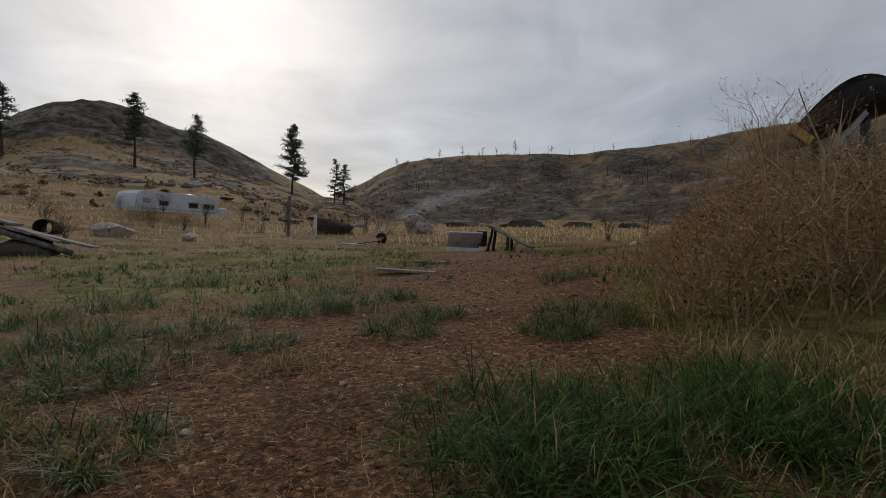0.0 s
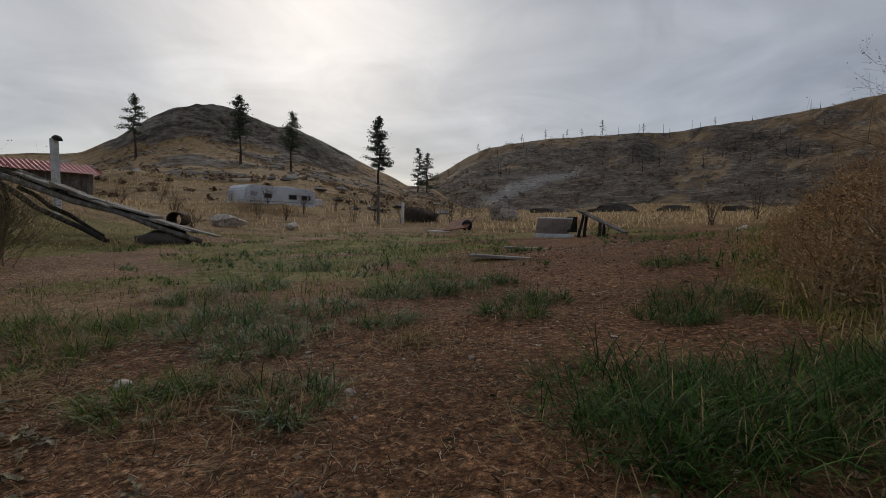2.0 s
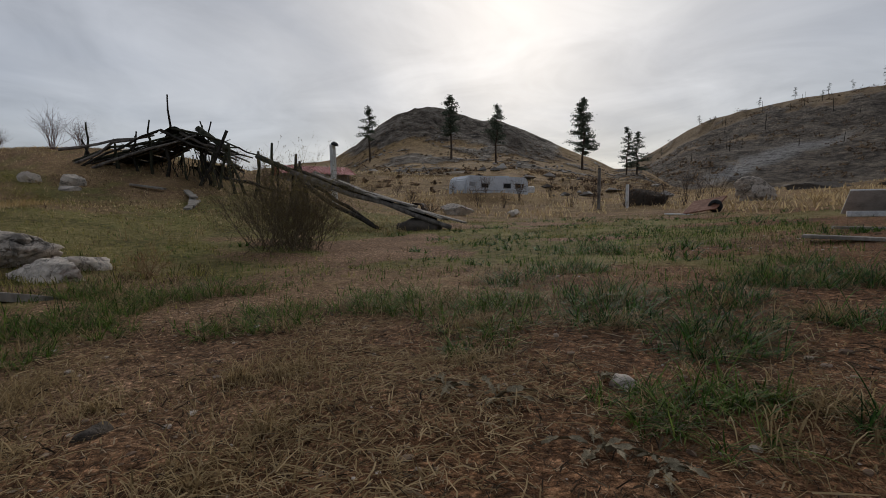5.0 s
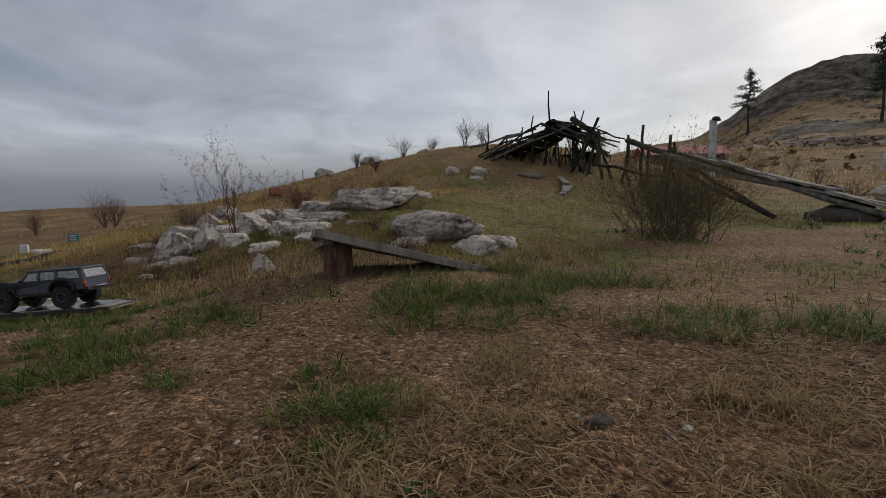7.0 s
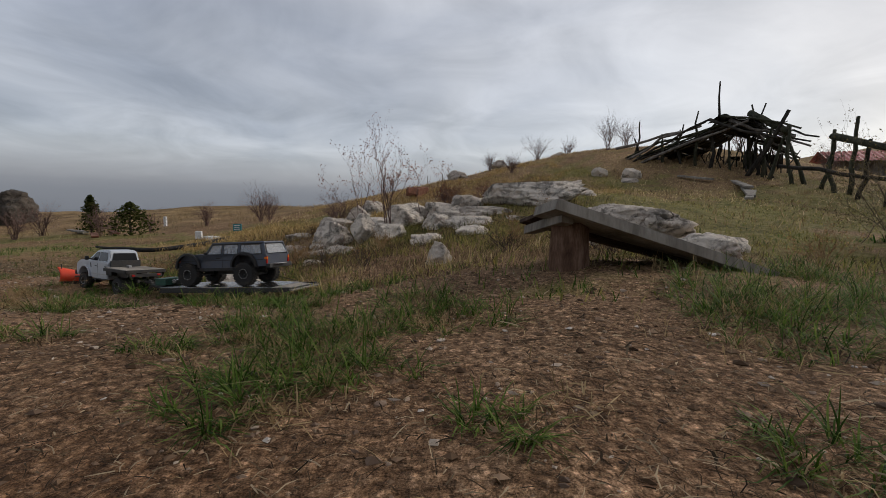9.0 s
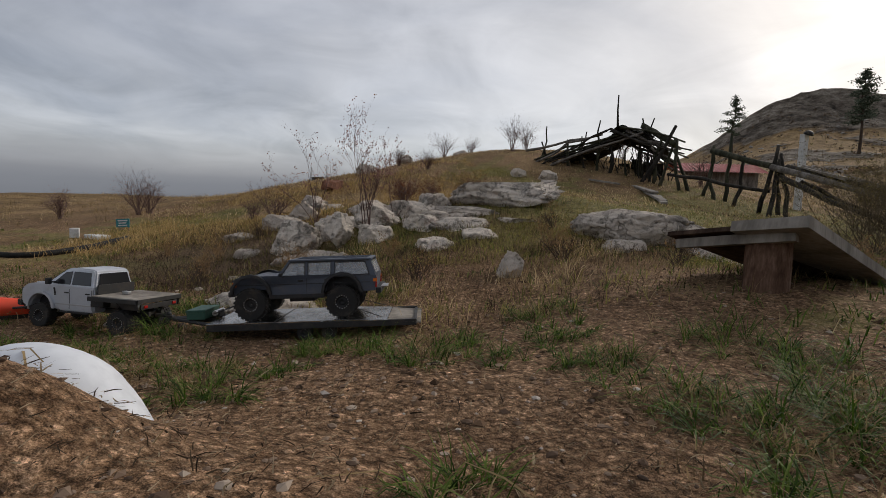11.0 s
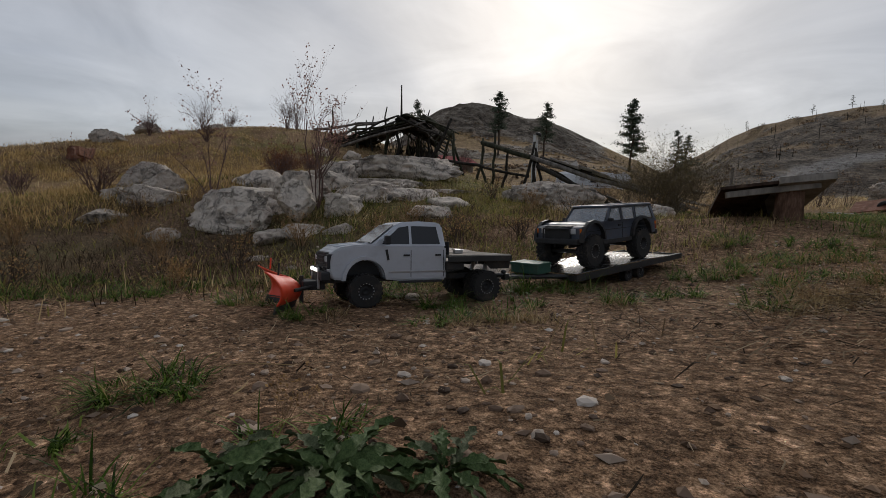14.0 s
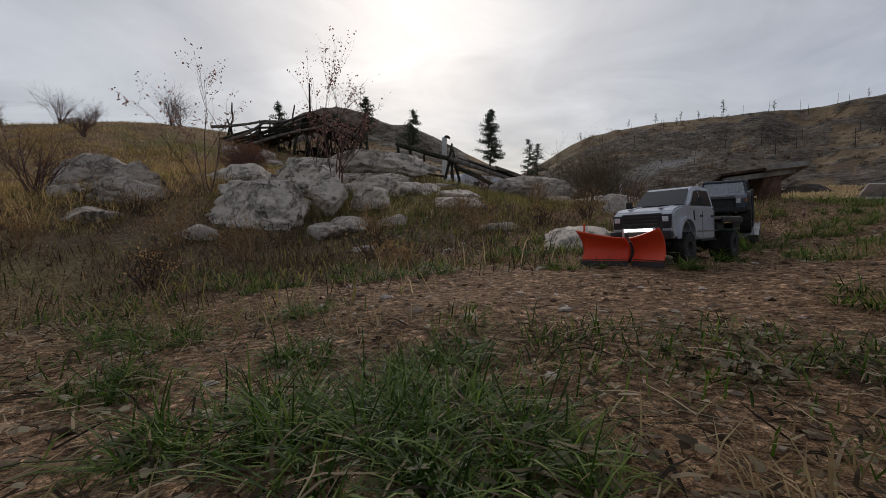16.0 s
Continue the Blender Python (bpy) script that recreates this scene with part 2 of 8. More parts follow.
def cover(x, y):
    """How much of bare dirt, green grass, dry grass and rock there is, 0 to 1 each."""
    r = np.hypot(x + 2.5, y + 1.0)
    b = np.degrees(np.arctan2(-(x + 2.5), y + 1.0))
    d = off_track(x, y)
    patch, fine = rugged(x, y, 2.6, 21), rugged(x, y, 0.5, 31, 3)
    yard = step(1.3, 0.45, bell(x, y, -4.2, -4.2, 1.6, 1.3) * -1 + 1) * 0.9
    field = step(2.0, 4.0, y) * step(17, 11, y) * step(-9, -6, x)
    dirt = np.clip(0.9 * field * step(0.56, 0.66, rugged(x, y, 1.5, 23, 4)) + step(1.5, 0.35, d + 1.3 * (patch - 0.5) + 0.6 * (fine - 0.5)) + yard * step(0.35, 0.55, fine + 0.12), 0, 1)
    far = step(9, 22, r)
    green = step(0.50, 0.62, patch * 0.7 + fine * 0.3 + 0.10 * step(3.5, 7, r) * step(20, 12, r)) * (1 - 0.75 * far)
    green = np.maximum(green, 0.35 * bell(x, y, -6.5, -5.3, 1.1, 0.5) * step(0.4, 0.6, fine))
    green = np.maximum(green, 0.8 * field * step(0.36, 0.52, rugged(x, y, 1.1, 24, 4)))
    hutside = bell(x, y, -9.0, 4.8, 4.6, 4.0, 20)
    green = np.clip(green * (1 - 0.8 * step(7.5, 9.5, -x) * step(2.5, 0.0, y) * step(-3.2, -2.2, y)) + 0.45 * step(6.5, 8, -x) * step(-3.0, -4.0, y) * step(18, 12, -x) * step(0.40, 0.58, rugged(x, y, 1.5, 25, 3)) + 0.8 * hutside * (0.5 + 0.9 * patch), 0, 1) * (1 - dirt)
    dry = (1 - dirt) * (1 - green) * np.clip(0.35 + 0.8 * rugged(x, y, 1.4, 41, 3) * step(1, 5, r), 0, 1)
    dry = np.maximum(dry, far * (1 - dirt) * (1 - green))
    cut = np.clip(0.95 * bell(x, y, -7.6, -3.25, 1.5, 0.42, -28) + 0.9 * bell(x, y, -6.2, -1.6, 1.0, 0.45, -50), 0, 1)
    green, dry = green * (1 - 0.7 * cut), dry * (1 - 0.9 * cut)
    stony = np.maximum(step(0.57, 0.65, rugged(x, y, 13, 51, 4)), 0.9 * step(0.56, 0.64, rugged(b * 2.2, r + 0.5 * b, 9, 55, 4)) * step(0.42, 0.55, rugged(x, y, 25, 56, 3))) * step(36, 70, r) * 0.8
    e = profile(HILL, b)
    top = step(8, 18, b) * step(66, 52, b) * step(186, 214, r + 75 * (rugged(x, y, 34, 61) - 0.5)) * step(6.0, 8.0, e)
    ridge = step(22, 12, b) * step(280, 340, r)
    gully = rugged(b * 9, r * 0.22, 42, 73, 5)
    tan = step(0.55, 0.63, 0.4 * rugged(x, y, 60, 71, 5) + 0.6 * gully + 0.20 * step(560, 740, r)) * ridge
    rock = np.clip(stony + top + ridge * 0.75 - 0.9 * tan, 0, 1)
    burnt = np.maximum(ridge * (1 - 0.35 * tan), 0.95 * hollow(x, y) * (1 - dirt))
    scree = step(34, 12, np.abs(r - 392 + 11 * b + 30 * (rugged(x, y, 25, 77) - 0.5))) * step(-7.5, -4.5, b) * step(6.5, 4.0, b)
    return dirt, green, dry, rock, burnt, scree


def mesh_object(name, verts, faces, mat, smooth=False, parent=None):
    me = bpy.data.meshes.new(name)
    me.from_pydata(verts, [], faces)
    if isinstance(mat, (list, tuple)):
        for k in mat:
            me.materials.append(k)
    elif mat:
        me.materials.append(mat)
    if smooth:
        me.polygons.foreach_set("use_smooth", [True] * len(me.polygons))
    ob = new(name, me)
    if parent:
        ob.parent = parent
    return ob


def build_ground(mat):
    rings, r = [], 0.3
    while r < 4600:
        rings.append(r)
        r *= 1.025 if r < 14 else 1.037 if r < 120 else 1.021 if r < 260 else 1.03 if r < 800 else 1.1
    ang = np.radians(np.concatenate([np.linspace(-60, 172, 450, endpoint=False), np.linspace(172, 300, 80, endpoint=False)]))
    na = len(ang)
    rr = np.array(rings)
    x = np.concatenate([[-2.5], (-2.5 - np.outer(rr, np.sin(ang))).ravel()])
    y = np.concatenate([[-1.0], (-1.0 + np.outer(rr, np.cos(ang))).ravel()])
    z = height(x, y)
    me = bpy.data.meshes.new("ground")
    idx = (1 + np.arange(len(rr) * na)).reshape(len(rr), na)
    nxt = np.roll(idx, -1, 1)
    quads = np.stack([idx[:-1], nxt[:-1], nxt[1:], idx[1:]], -1).reshape(-1, 4)
    tris = [(0, int(idx[0, k]), int(nxt[0, k])) for k in range(na)]
    me.from_pydata(np.stack([x, y, z], 1).tolist(), [], quads[:, ::-1].tolist() + tris)
    me.polygons.foreach_set("use_smooth", [True] * len(me.polygons))
    dirt, green, dry, rock, burnt, scree = cover(x, y)
    for name, data in (("cover", (dirt, green, dry)), ("stone", (rock, burnt, scree))):
        a = me.color_attributes.new(name, "FLOAT_COLOR", "POINT")
        a.data.foreach_set("color", np.stack([*data, np.ones_like(rock)], 1).astype(np.float32).ravel())
    me.materials.append(mat)
    me.update()
    return tagged(new("ground", me), "bare dirt track and dry grassy slopes with stony hills", "ground", kind="structure")


def earth_material():
    m = material("earth", (0.1, 0.07, 0.05), 0.95, 0, 0.12)
    t = Tree(m)
    v = t.coord("Object")
    parts = []
    for name in ("cover", "stone"):
        a = t.n.new("ShaderNodeAttribute")
        a.attribute_name = name
        s = t.n.new("ShaderNodeSeparateColor")
        t.l.new(a.outputs["Color"], s.inputs[0])
        parts.append(s.outputs)
    n1, n2, n3, n4 = t.noise(v, 0.9, 5), t.noise(v, 11, 5, 0.65), t.noise(v, 70, 4, 0.7), t.noise(v, 320, 3, 0.7)
    n5 = t.noise(v, 0.045, 9, 0.72)
    n6 = t.noise(v, 27, 5, 0.7)
    speck = t.math("ADD", t.math("MULTIPLY", n6, 0.22), t.math("ADD", t.math("MULTIPLY", n3, 0.36), t.math("MULTIPLY", n4, 0.42)))
    soil = t.ramp(speck, [(0.37, (0.022, 0.013, 0.008)), (0.45, (0.090, 0.056, 0.034)), (0.52, (0.200, 0.127, 0.080)), (0.59, (0.30, 0.203, 0.137)), (0.66, (0.50, 0.39, 0.295))])
    # crumbs of random tone; crevice shade between them is put into the colour
    crumbs = []
    for scale, lo, hi in ((38, 0.85, 1.75), (95, 0.70, 1.85)):
        vo = t.n.new("ShaderNodeTexVoronoi")
        vo.inputs["Scale"].default_value = scale
        t.l.new(v, vo.inputs["Vector"])
        tone = t.n.new("ShaderNodeSeparateColor")
        t.l.new(vo.outputs["Color"], tone.inputs[0])
        soil = t.mix(1.0, soil, t.mix(t.ramp(vo.outputs["Distance"], [(0.30, 1.0), (0.75, 0.0)]), (0.70, 0.66, 0.62), t.ramp(tone.outputs[0], [(0.0, (lo, lo, lo)), (0.75, (1.25, 1.23, 1.20)), (1.0, (hi, hi, hi * 1.02))])), "MULTIPLY")
        crumbs.append(vo.outputs["Distance"])
    soil = t.mix(1.0, soil, t.ramp(t.math("ADD", t.math("MULTIPLY", n1, 0.6), t.math("MULTIPLY", n2, 0.4)), [(0.36, (0.62, 0.60, 0.58)), (0.5, (1.0, 0.98, 0.95)), (0.64, (1.28, 1.30, 1.32))]), "MULTIPLY")
    place = t.n.new("ShaderNodeSeparateXYZ")
    t.l.new(v, place.inputs[0])
    sandy = t.ramp(t.math("ADD", t.math("MULTIPLY", place.outputs[0], -0.25), t.math("MULTIPLY", t.math("SUBTRACT", n1, 0.5), 0.8)), [(0.4, 0.0), (0.8, 1.0)])
    soil = t.mix(1.0, soil, t.mix(sandy, (1.22, 1.03, 0.85), (1.62, 1.63, 1.58)), "MULTIPLY")
    turf = t.ramp(t.math("ADD", t.math("MULTIPLY", n1, 0.4), t.math("MULTIPLY", n2, 0.6)),
                  [(0.36, (0.055, 0.055, 0.016)), (0.48, (0.155, 0.142, 0.044)), (0.64, (0.31, 0.26, 0.10))])
    straw = t.ramp(t.math("ADD", t.math("ADD", t.math("MULTIPLY", n5, 0.3), t.math("MULTIPLY", n1, 0.3)), t.math("MULTIPLY", n2, 0.4)),
                   [(0.38, (0.040, 0.026, 0.014)), (0.45, (0.155, 0.100, 0.046)), (0.54, (0.31, 0.208, 0.098)), (0.65, (0.47, 0.345, 0.180))])
    n8 = t.noise(v, 0.22, 8, 0.75)
    stone = t.ramp(t.math("ADD", t.math("MULTIPLY", n5, 0.4), t.math("MULTIPLY", n8, 0.6)),
                   [(0.41, (0.034, 0.027, 0.020)), (0.48, (0.115, 0.092, 0.070)), (0.55, (0.235, 0.197, 0.155)), (0.64, (0.44, 0.40, 0.345))])
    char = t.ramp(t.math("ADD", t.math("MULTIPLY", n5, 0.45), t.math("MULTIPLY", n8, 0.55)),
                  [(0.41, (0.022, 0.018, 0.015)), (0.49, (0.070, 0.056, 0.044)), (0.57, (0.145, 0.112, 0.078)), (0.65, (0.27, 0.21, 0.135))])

    def weight(w, soft=0.25):
        k = t.math("ADD", w, t.math("MULTIPLY", t.math("SUBTRACT", t.math("ADD", t.math("MULTIPLY", n2, 0.6), t.math("MULTIPLY", n5, 0.4)), 0.5), 1.1))
        return t.ramp(k, [(0.5 - soft, 0.0), (0.5 + soft, 1.0)])

    base = t.mix(weight(parts[0][2]), soil, straw)
    base = t.mix(weight(parts[0][1]), base, turf)
    base = t.mix(weight(parts[0][0], 0.3), base, soil)
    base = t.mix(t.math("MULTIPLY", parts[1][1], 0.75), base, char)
    base = t.mix(weight(parts[1][0], 0.15), base, t.mix(parts[1][1], stone, t.mix(0.75, stone, char)))
    base = t.mix(t.math("MULTIPLY", parts[1][2], t.ramp(n8, [(0.36, 0.1), (0.52, 0.95)])), base, t.ramp(n2, [(0.35, (0.18, 0.17, 0.158)), (0.65, (0.36, 0.345, 0.325))]))
    t.colour(base)
    h = t.math("ADD", t.math("ADD", t.math("MULTIPLY", n2, 0.5), t.math("MULTIPLY", n6, 0.35)), t.math("ADD", t.math("MULTIPLY", n3, 0.3), t.math("MULTIPLY", n4, 0.1)))
    h = t.math("SUBTRACT", h, t.math("ADD", t.math("MULTIPLY", crumbs[0], 0.30), t.math("MULTIPLY", crumbs[1], 0.12)))
    n7 = t.noise(v, 0.11, 8, 0.68)
    far_relief = t.bump(t.math("MULTIPLY", n7, parts[1][0]), 1.0, 7.0)
    t.bump(h, 1.0, 0.05, far_relief)
    return m


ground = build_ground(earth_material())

# ---- building kit ----
def thing(name, m, label, category, group=""):
    ob = new(name)
    ob.empty_display_size = 0.1
    ob.matrix_world = m
    return tagged(ob, label, category, group)


def part(name, bm, mat, parent, label="", smooth=False):
    me = bpy.data.meshes.new(name)
    bm.to_mesh(me)
    bm.free()
    for k in mat if isinstance(mat, (list, tuple)) else (mat,):
        me.materials.append(k)
    if smooth:
        me.polygons.foreach_set("use_smooth", [True] * len(me.polygons))
    ob = new(name, me)
    ob.parent = parent
    if label:
        ob["label"] = label
    return ob


def solo(name, bm, mat, m, label, category, group="", kind="", smooth=False):
    """A thing of one mesh."""
    ob = part(name, bm, mat, None, "", smooth)
    ob.matrix_world = m
    return tagged(ob, label, category, group, kind)


def add_box(bm, size, m=None, bevel=0.0, mat=0):
    m = m or Matrix()
    made = bmesh.ops.create_cube(bm, size=1, matrix=m @ Matrix.Diagonal((*size, 1)))["verts"]
    faces = list({f for v in made for f in v.link_faces})
    if bevel:
        edges = list({e for v in made for e in v.link_edges})
        got = bmesh.ops.bevel(bm, geom=edges, offset=bevel, segments=2, affect="EDGES", profile=0.6)
        faces = list({f for v in got["verts"] for f in v.link_faces})
    for f in faces:
        f.material_index = mat
    return bm


def box(size, m=None, bevel=0.0):
    return add_box(bmesh.new(), size, m, bevel)


def rod(bm, a, b, r0, r1=None, n=10):
    a, b = Vector(a), Vector(b)
    d = b - a
    bmesh.ops.create_cone(bm, cap_ends=True, segments=n, radius1=r0, radius2=r0 if r1 is None else r1, depth=d.length,
                          matrix=Matrix.Translation((a + b) / 2) @ d.to_track_quat("Z", "Y").to_matrix().to_4x4())
    return bm


def lathe(bm, profile_rz, n=24, m=None):
    """A body of revolution round the local z axis, from (radius, height) pairs."""
    m = m or Matrix()
    rings = []
    for rad, z in profile_rz:
        rings.append([bm.verts.new(m @ Vector((rad * math.cos(k * 2 * math.pi / n), rad * math.sin(k * 2 * math.pi / n), z))) for k in range(n)])
    for a, b in zip(rings[:-1], rings[1:]):
        for k in range(n):
            bm.faces.new((a[k], a[(k + 1) % n], b[(k + 1) % n], b[k]))
    return bm


def tube(verts, faces, pts, radii, n=6, rng=None, rough=0.0):
    """Adds a swept tube through pts to vertex and face lists."""
    pts = [Vector(p) for p in pts]
    start = len(verts)
    side = None
    for i, p in enumerate(pts):
        d = (pts[min(i + 1, len(pts) - 1)] - pts[max(i - 1, 0)]).normalized()
        if side is None:
            side = d.orthogonal().normalized()
        side = (side - d * side.dot(d)).normalized()
        other = d.cross(side)
        for k in range(n):
            a = 2 * math.pi * k / n
            r = radii[i] * (1 + (rng.uniform(-rough, rough) if rng else 0))
            verts.append(p + (side * math.cos(a) + other * math.sin(a)) * r)
    for i in range(len(pts) - 1):
        for k in range(n):
            a, b = start + i * n + k, start + i * n + (k + 1) % n
            faces.append((a, b, b + n, a + n))
    faces.append(tuple(start + k for k in reversed(range(n))))
    faces.append(tuple(start + (len(pts) - 1) * n + k for k in range(n)))


def crooked(a, b, rng, bend=0.04, steps=5):
    """Points on an uneven line from a to b."""
    a, b = Vector(a), Vector(b)
    length = (b - a).length
    out = []
    off = Vector((0, 0, 0))
    for k in range(steps + 1):
        f = k / steps
        off = off * 0.6 + Vector((rng.uniform(-1, 1), rng.uniform(-1, 1), rng.uniform(-1, 1))) * bend * length
        out.append(a.lerp(b, f) + off * math.sin(math.pi * min(max(f, 0.12), 0.88)))
    return out


def log_mesh(name, a, b, r0, r1, mat, rng, parent=None, bend=0.03, n=8, label=""):
    verts, faces = [], []
    pts = crooked(a, b, rng, bend)
    tube(verts, faces, pts, [r0 + (r1 - r0) * i / (len(pts) - 1) for i in range(len(pts))], n, rng, 0.12)
    ob = mesh_object(name, [tuple(v) for v in verts], faces, mat, True, parent)
    if label:
        ob["label"] = label
    return ob


def sit(x, y, up=0.0):
    return (x, y, ground_at(x, y) + up)


def blades(name, base, length, heading, lean, width, mat, curve=0.9, label="", category="grass", joints=3):
    """Blades of grass as one mesh: arrays of foot, length, heading, lean from upright (radians) and width."""
    base, length, heading, lean, width = (np.asarray(a, float) for a in (base, length, heading, lean, width))
    n = len(base)
    out = np.stack([np.cos(heading), np.sin(heading), 0 * heading], 1)
    side = np.stack([-np.sin(heading), np.cos(heading), 0 * heading], 1)
    up = np.array([0, 0, 1.0])
    rows, p = [], base.copy()
    a = lean * (1 - curve * (0.6 if joints == 3 else 0.42))
    for i, (w, s) in enumerate(((1.0, 0.0), (0.85, 0.4), (0.55, 0.35), (0.0, 0.25)) if joints == 3 else ((1.0, 0.0), (0.8, 0.55), (0.0, 0.45))):
        if i:
            p = p + (out * np.sin(a)[:, None] + up * np.cos(a)[:, None]) * (length * s)[:, None]
            a = np.minimum(a + lean * curve * (0.55 if joints == 3 else 0.72), 2.2)
        if w:
            rows += [p - side * (width * w / 2)[:, None], p + side * (width * w / 2)[:, None]]
        else:
            rows.append(p)
    verts = np.stack(rows, 1).reshape(-1, 3)
    k = np.arange(n)[:, None] * (2 * joints + 1)
    quads = np.concatenate([k + [[2 * j, 2 * j + 1, 2 * j + 3, 2 * j + 2]] for j in range(joints - 1)], 0)
    tris = k + [[2 * joints - 2, 2 * joints - 1, 2 * joints]]
    ob = mesh_object(name, verts.tolist(), quads.tolist() + tris.tolist(), mat)
    return tagged(ob, label, category, kind="stuff")


def leafy(name, low, high, gloss=0.5, mid=None, spec=0.2, thin=0.4):
    m = material(name, low, gloss, 0, spec)
    t = Tree(m)
    stops = [(0.0, low), (0.5, mid), (1.0, high)] if mid else [(0.0, low), (1.0, high)]
    tone = t.ramp(t.island(), stops)
    t.colour(tone)
    if thin:
        through_light, both = t.n.new("ShaderNodeBsdfTranslucent"), t.n.new("ShaderNodeMixShader")
        t.l.new(tone, through_light.inputs[0])
        both.inputs[0].default_value = thin
        t.l.new(t.bsdf.outputs[0], both.inputs[1])
        t.l.new(through_light.outputs[0], both.inputs[2])
        t.l.new(both.outputs[0], t.n["Material Output"].inputs[0])
    return m


def barkish(name, colours, scale=14.0, bump=0.8):
    return grained(name, colours, scale, 0.92, bump, 0.01, 5, 0.12, (1, 1, 0.25))

# ---- ground cover ----
green_blade = leafy("green_grass", (0.006, 0.020, 0.002), (0.115, 0.200, 0.040), 0.5, (0.024, 0.070, 0.008), 0.12)
fresh_blade = leafy("fresh_grass", (0.014, 0.034, 0.003), (0.19, 0.25, 0.055), 0.55, (0.060, 0.112, 0.014), 0.10)
olive_blade = leafy("olive_grass", (0.10, 0.10, 0.025), (0.44, 0.36, 0.12), 0.7, (0.24, 0.215, 0.06), 0.1)
dry_blade = leafy("dry_grass", (0.15, 0.10, 0.05), (0.50, 0.38, 0.21), 0.8, (0.32, 0.225, 0.11), 0.1)
litter_blade = leafy("straw_litter", (0.016, 0.011, 0.007), (0.50, 0.39, 0.25), 0.85, (0.075, 0.052, 0.031), 0.1)
clod_mat = leafy("soil_clod", (0.050, 0.030, 0.018), (0.32, 0.21, 0.135), 0.95, (0.155, 0.096, 0.058), 0.08, thin=0)
pale_tan = leafy("pale_tan_grass", (0.24, 0.165, 0.085), (0.72, 0.56, 0.33), 0.85, (0.50, 0.365, 0.19), 0.1)
brown_blade = leafy("dead_brown_grass", (0.06, 0.04, 0.024), (0.40, 0.28, 0.155), 0.85, (0.20, 0.135, 0.075), 0.1)
chip = leafy("plant_bits", (0.012, 0.008, 0.005), (0.34, 0.25, 0.165), 0.9, (0.07, 0.045, 0.026), 0.1)
pebble_mat = material("pebble", (0.2, 0.18, 0.16), 0.85, 0, 0.25)
pt = Tree(pebble_mat)
pt.colour(pt.ramp(pt.island(), [(0.0, (0.05, 0.030, 0.019)), (0.35, (0.15, 0.095, 0.062)), (0.65, (0.28, 0.20, 0.142)), (0.88, (0.40, 0.325, 0.255)), (1.0, (0.56, 0.50, 0.44))]))
pt.bump(pt.noise(pt.coord(), 160, 3), 0.4, 0.002)
rng = np.random.RandomState(7)


def clumps(places, per, spread, tall, thin=0.0045, seed=3, lean=0.75):
    """Feet and shapes of blades for tufts at (x, y, size) places."""
    g = np.random.RandomState(seed)
    feet, size = [], []
    for x, y, s in places:
        n = int(per * s)
        a, d = g.rand(n) * 6.283, np.abs(g.randn(n)) * spread * s
        feet.append(np.stack([x + d * np.cos(a), y + d * np.sin(a)], 1))
        size.append(np.full(n, s) * np.clip(1.15 - d / (spread * s) * 0.3, 0.4, 1.2))
    f, s = np.concatenate(feet), np.concatenate(size)
    z = height(f[:, 0], f[:, 1]) - 0.004
    n = len(f)
    return (np.column_stack([f, z]), tall * (0.55 + 0.75 * g.rand(n)) * np.sqrt(s), g.rand(n) * 6.283, lean * (0.35 + 1.0 * g.rand(n)), thin * (0.7 + 0.7 * g.rand(n)))


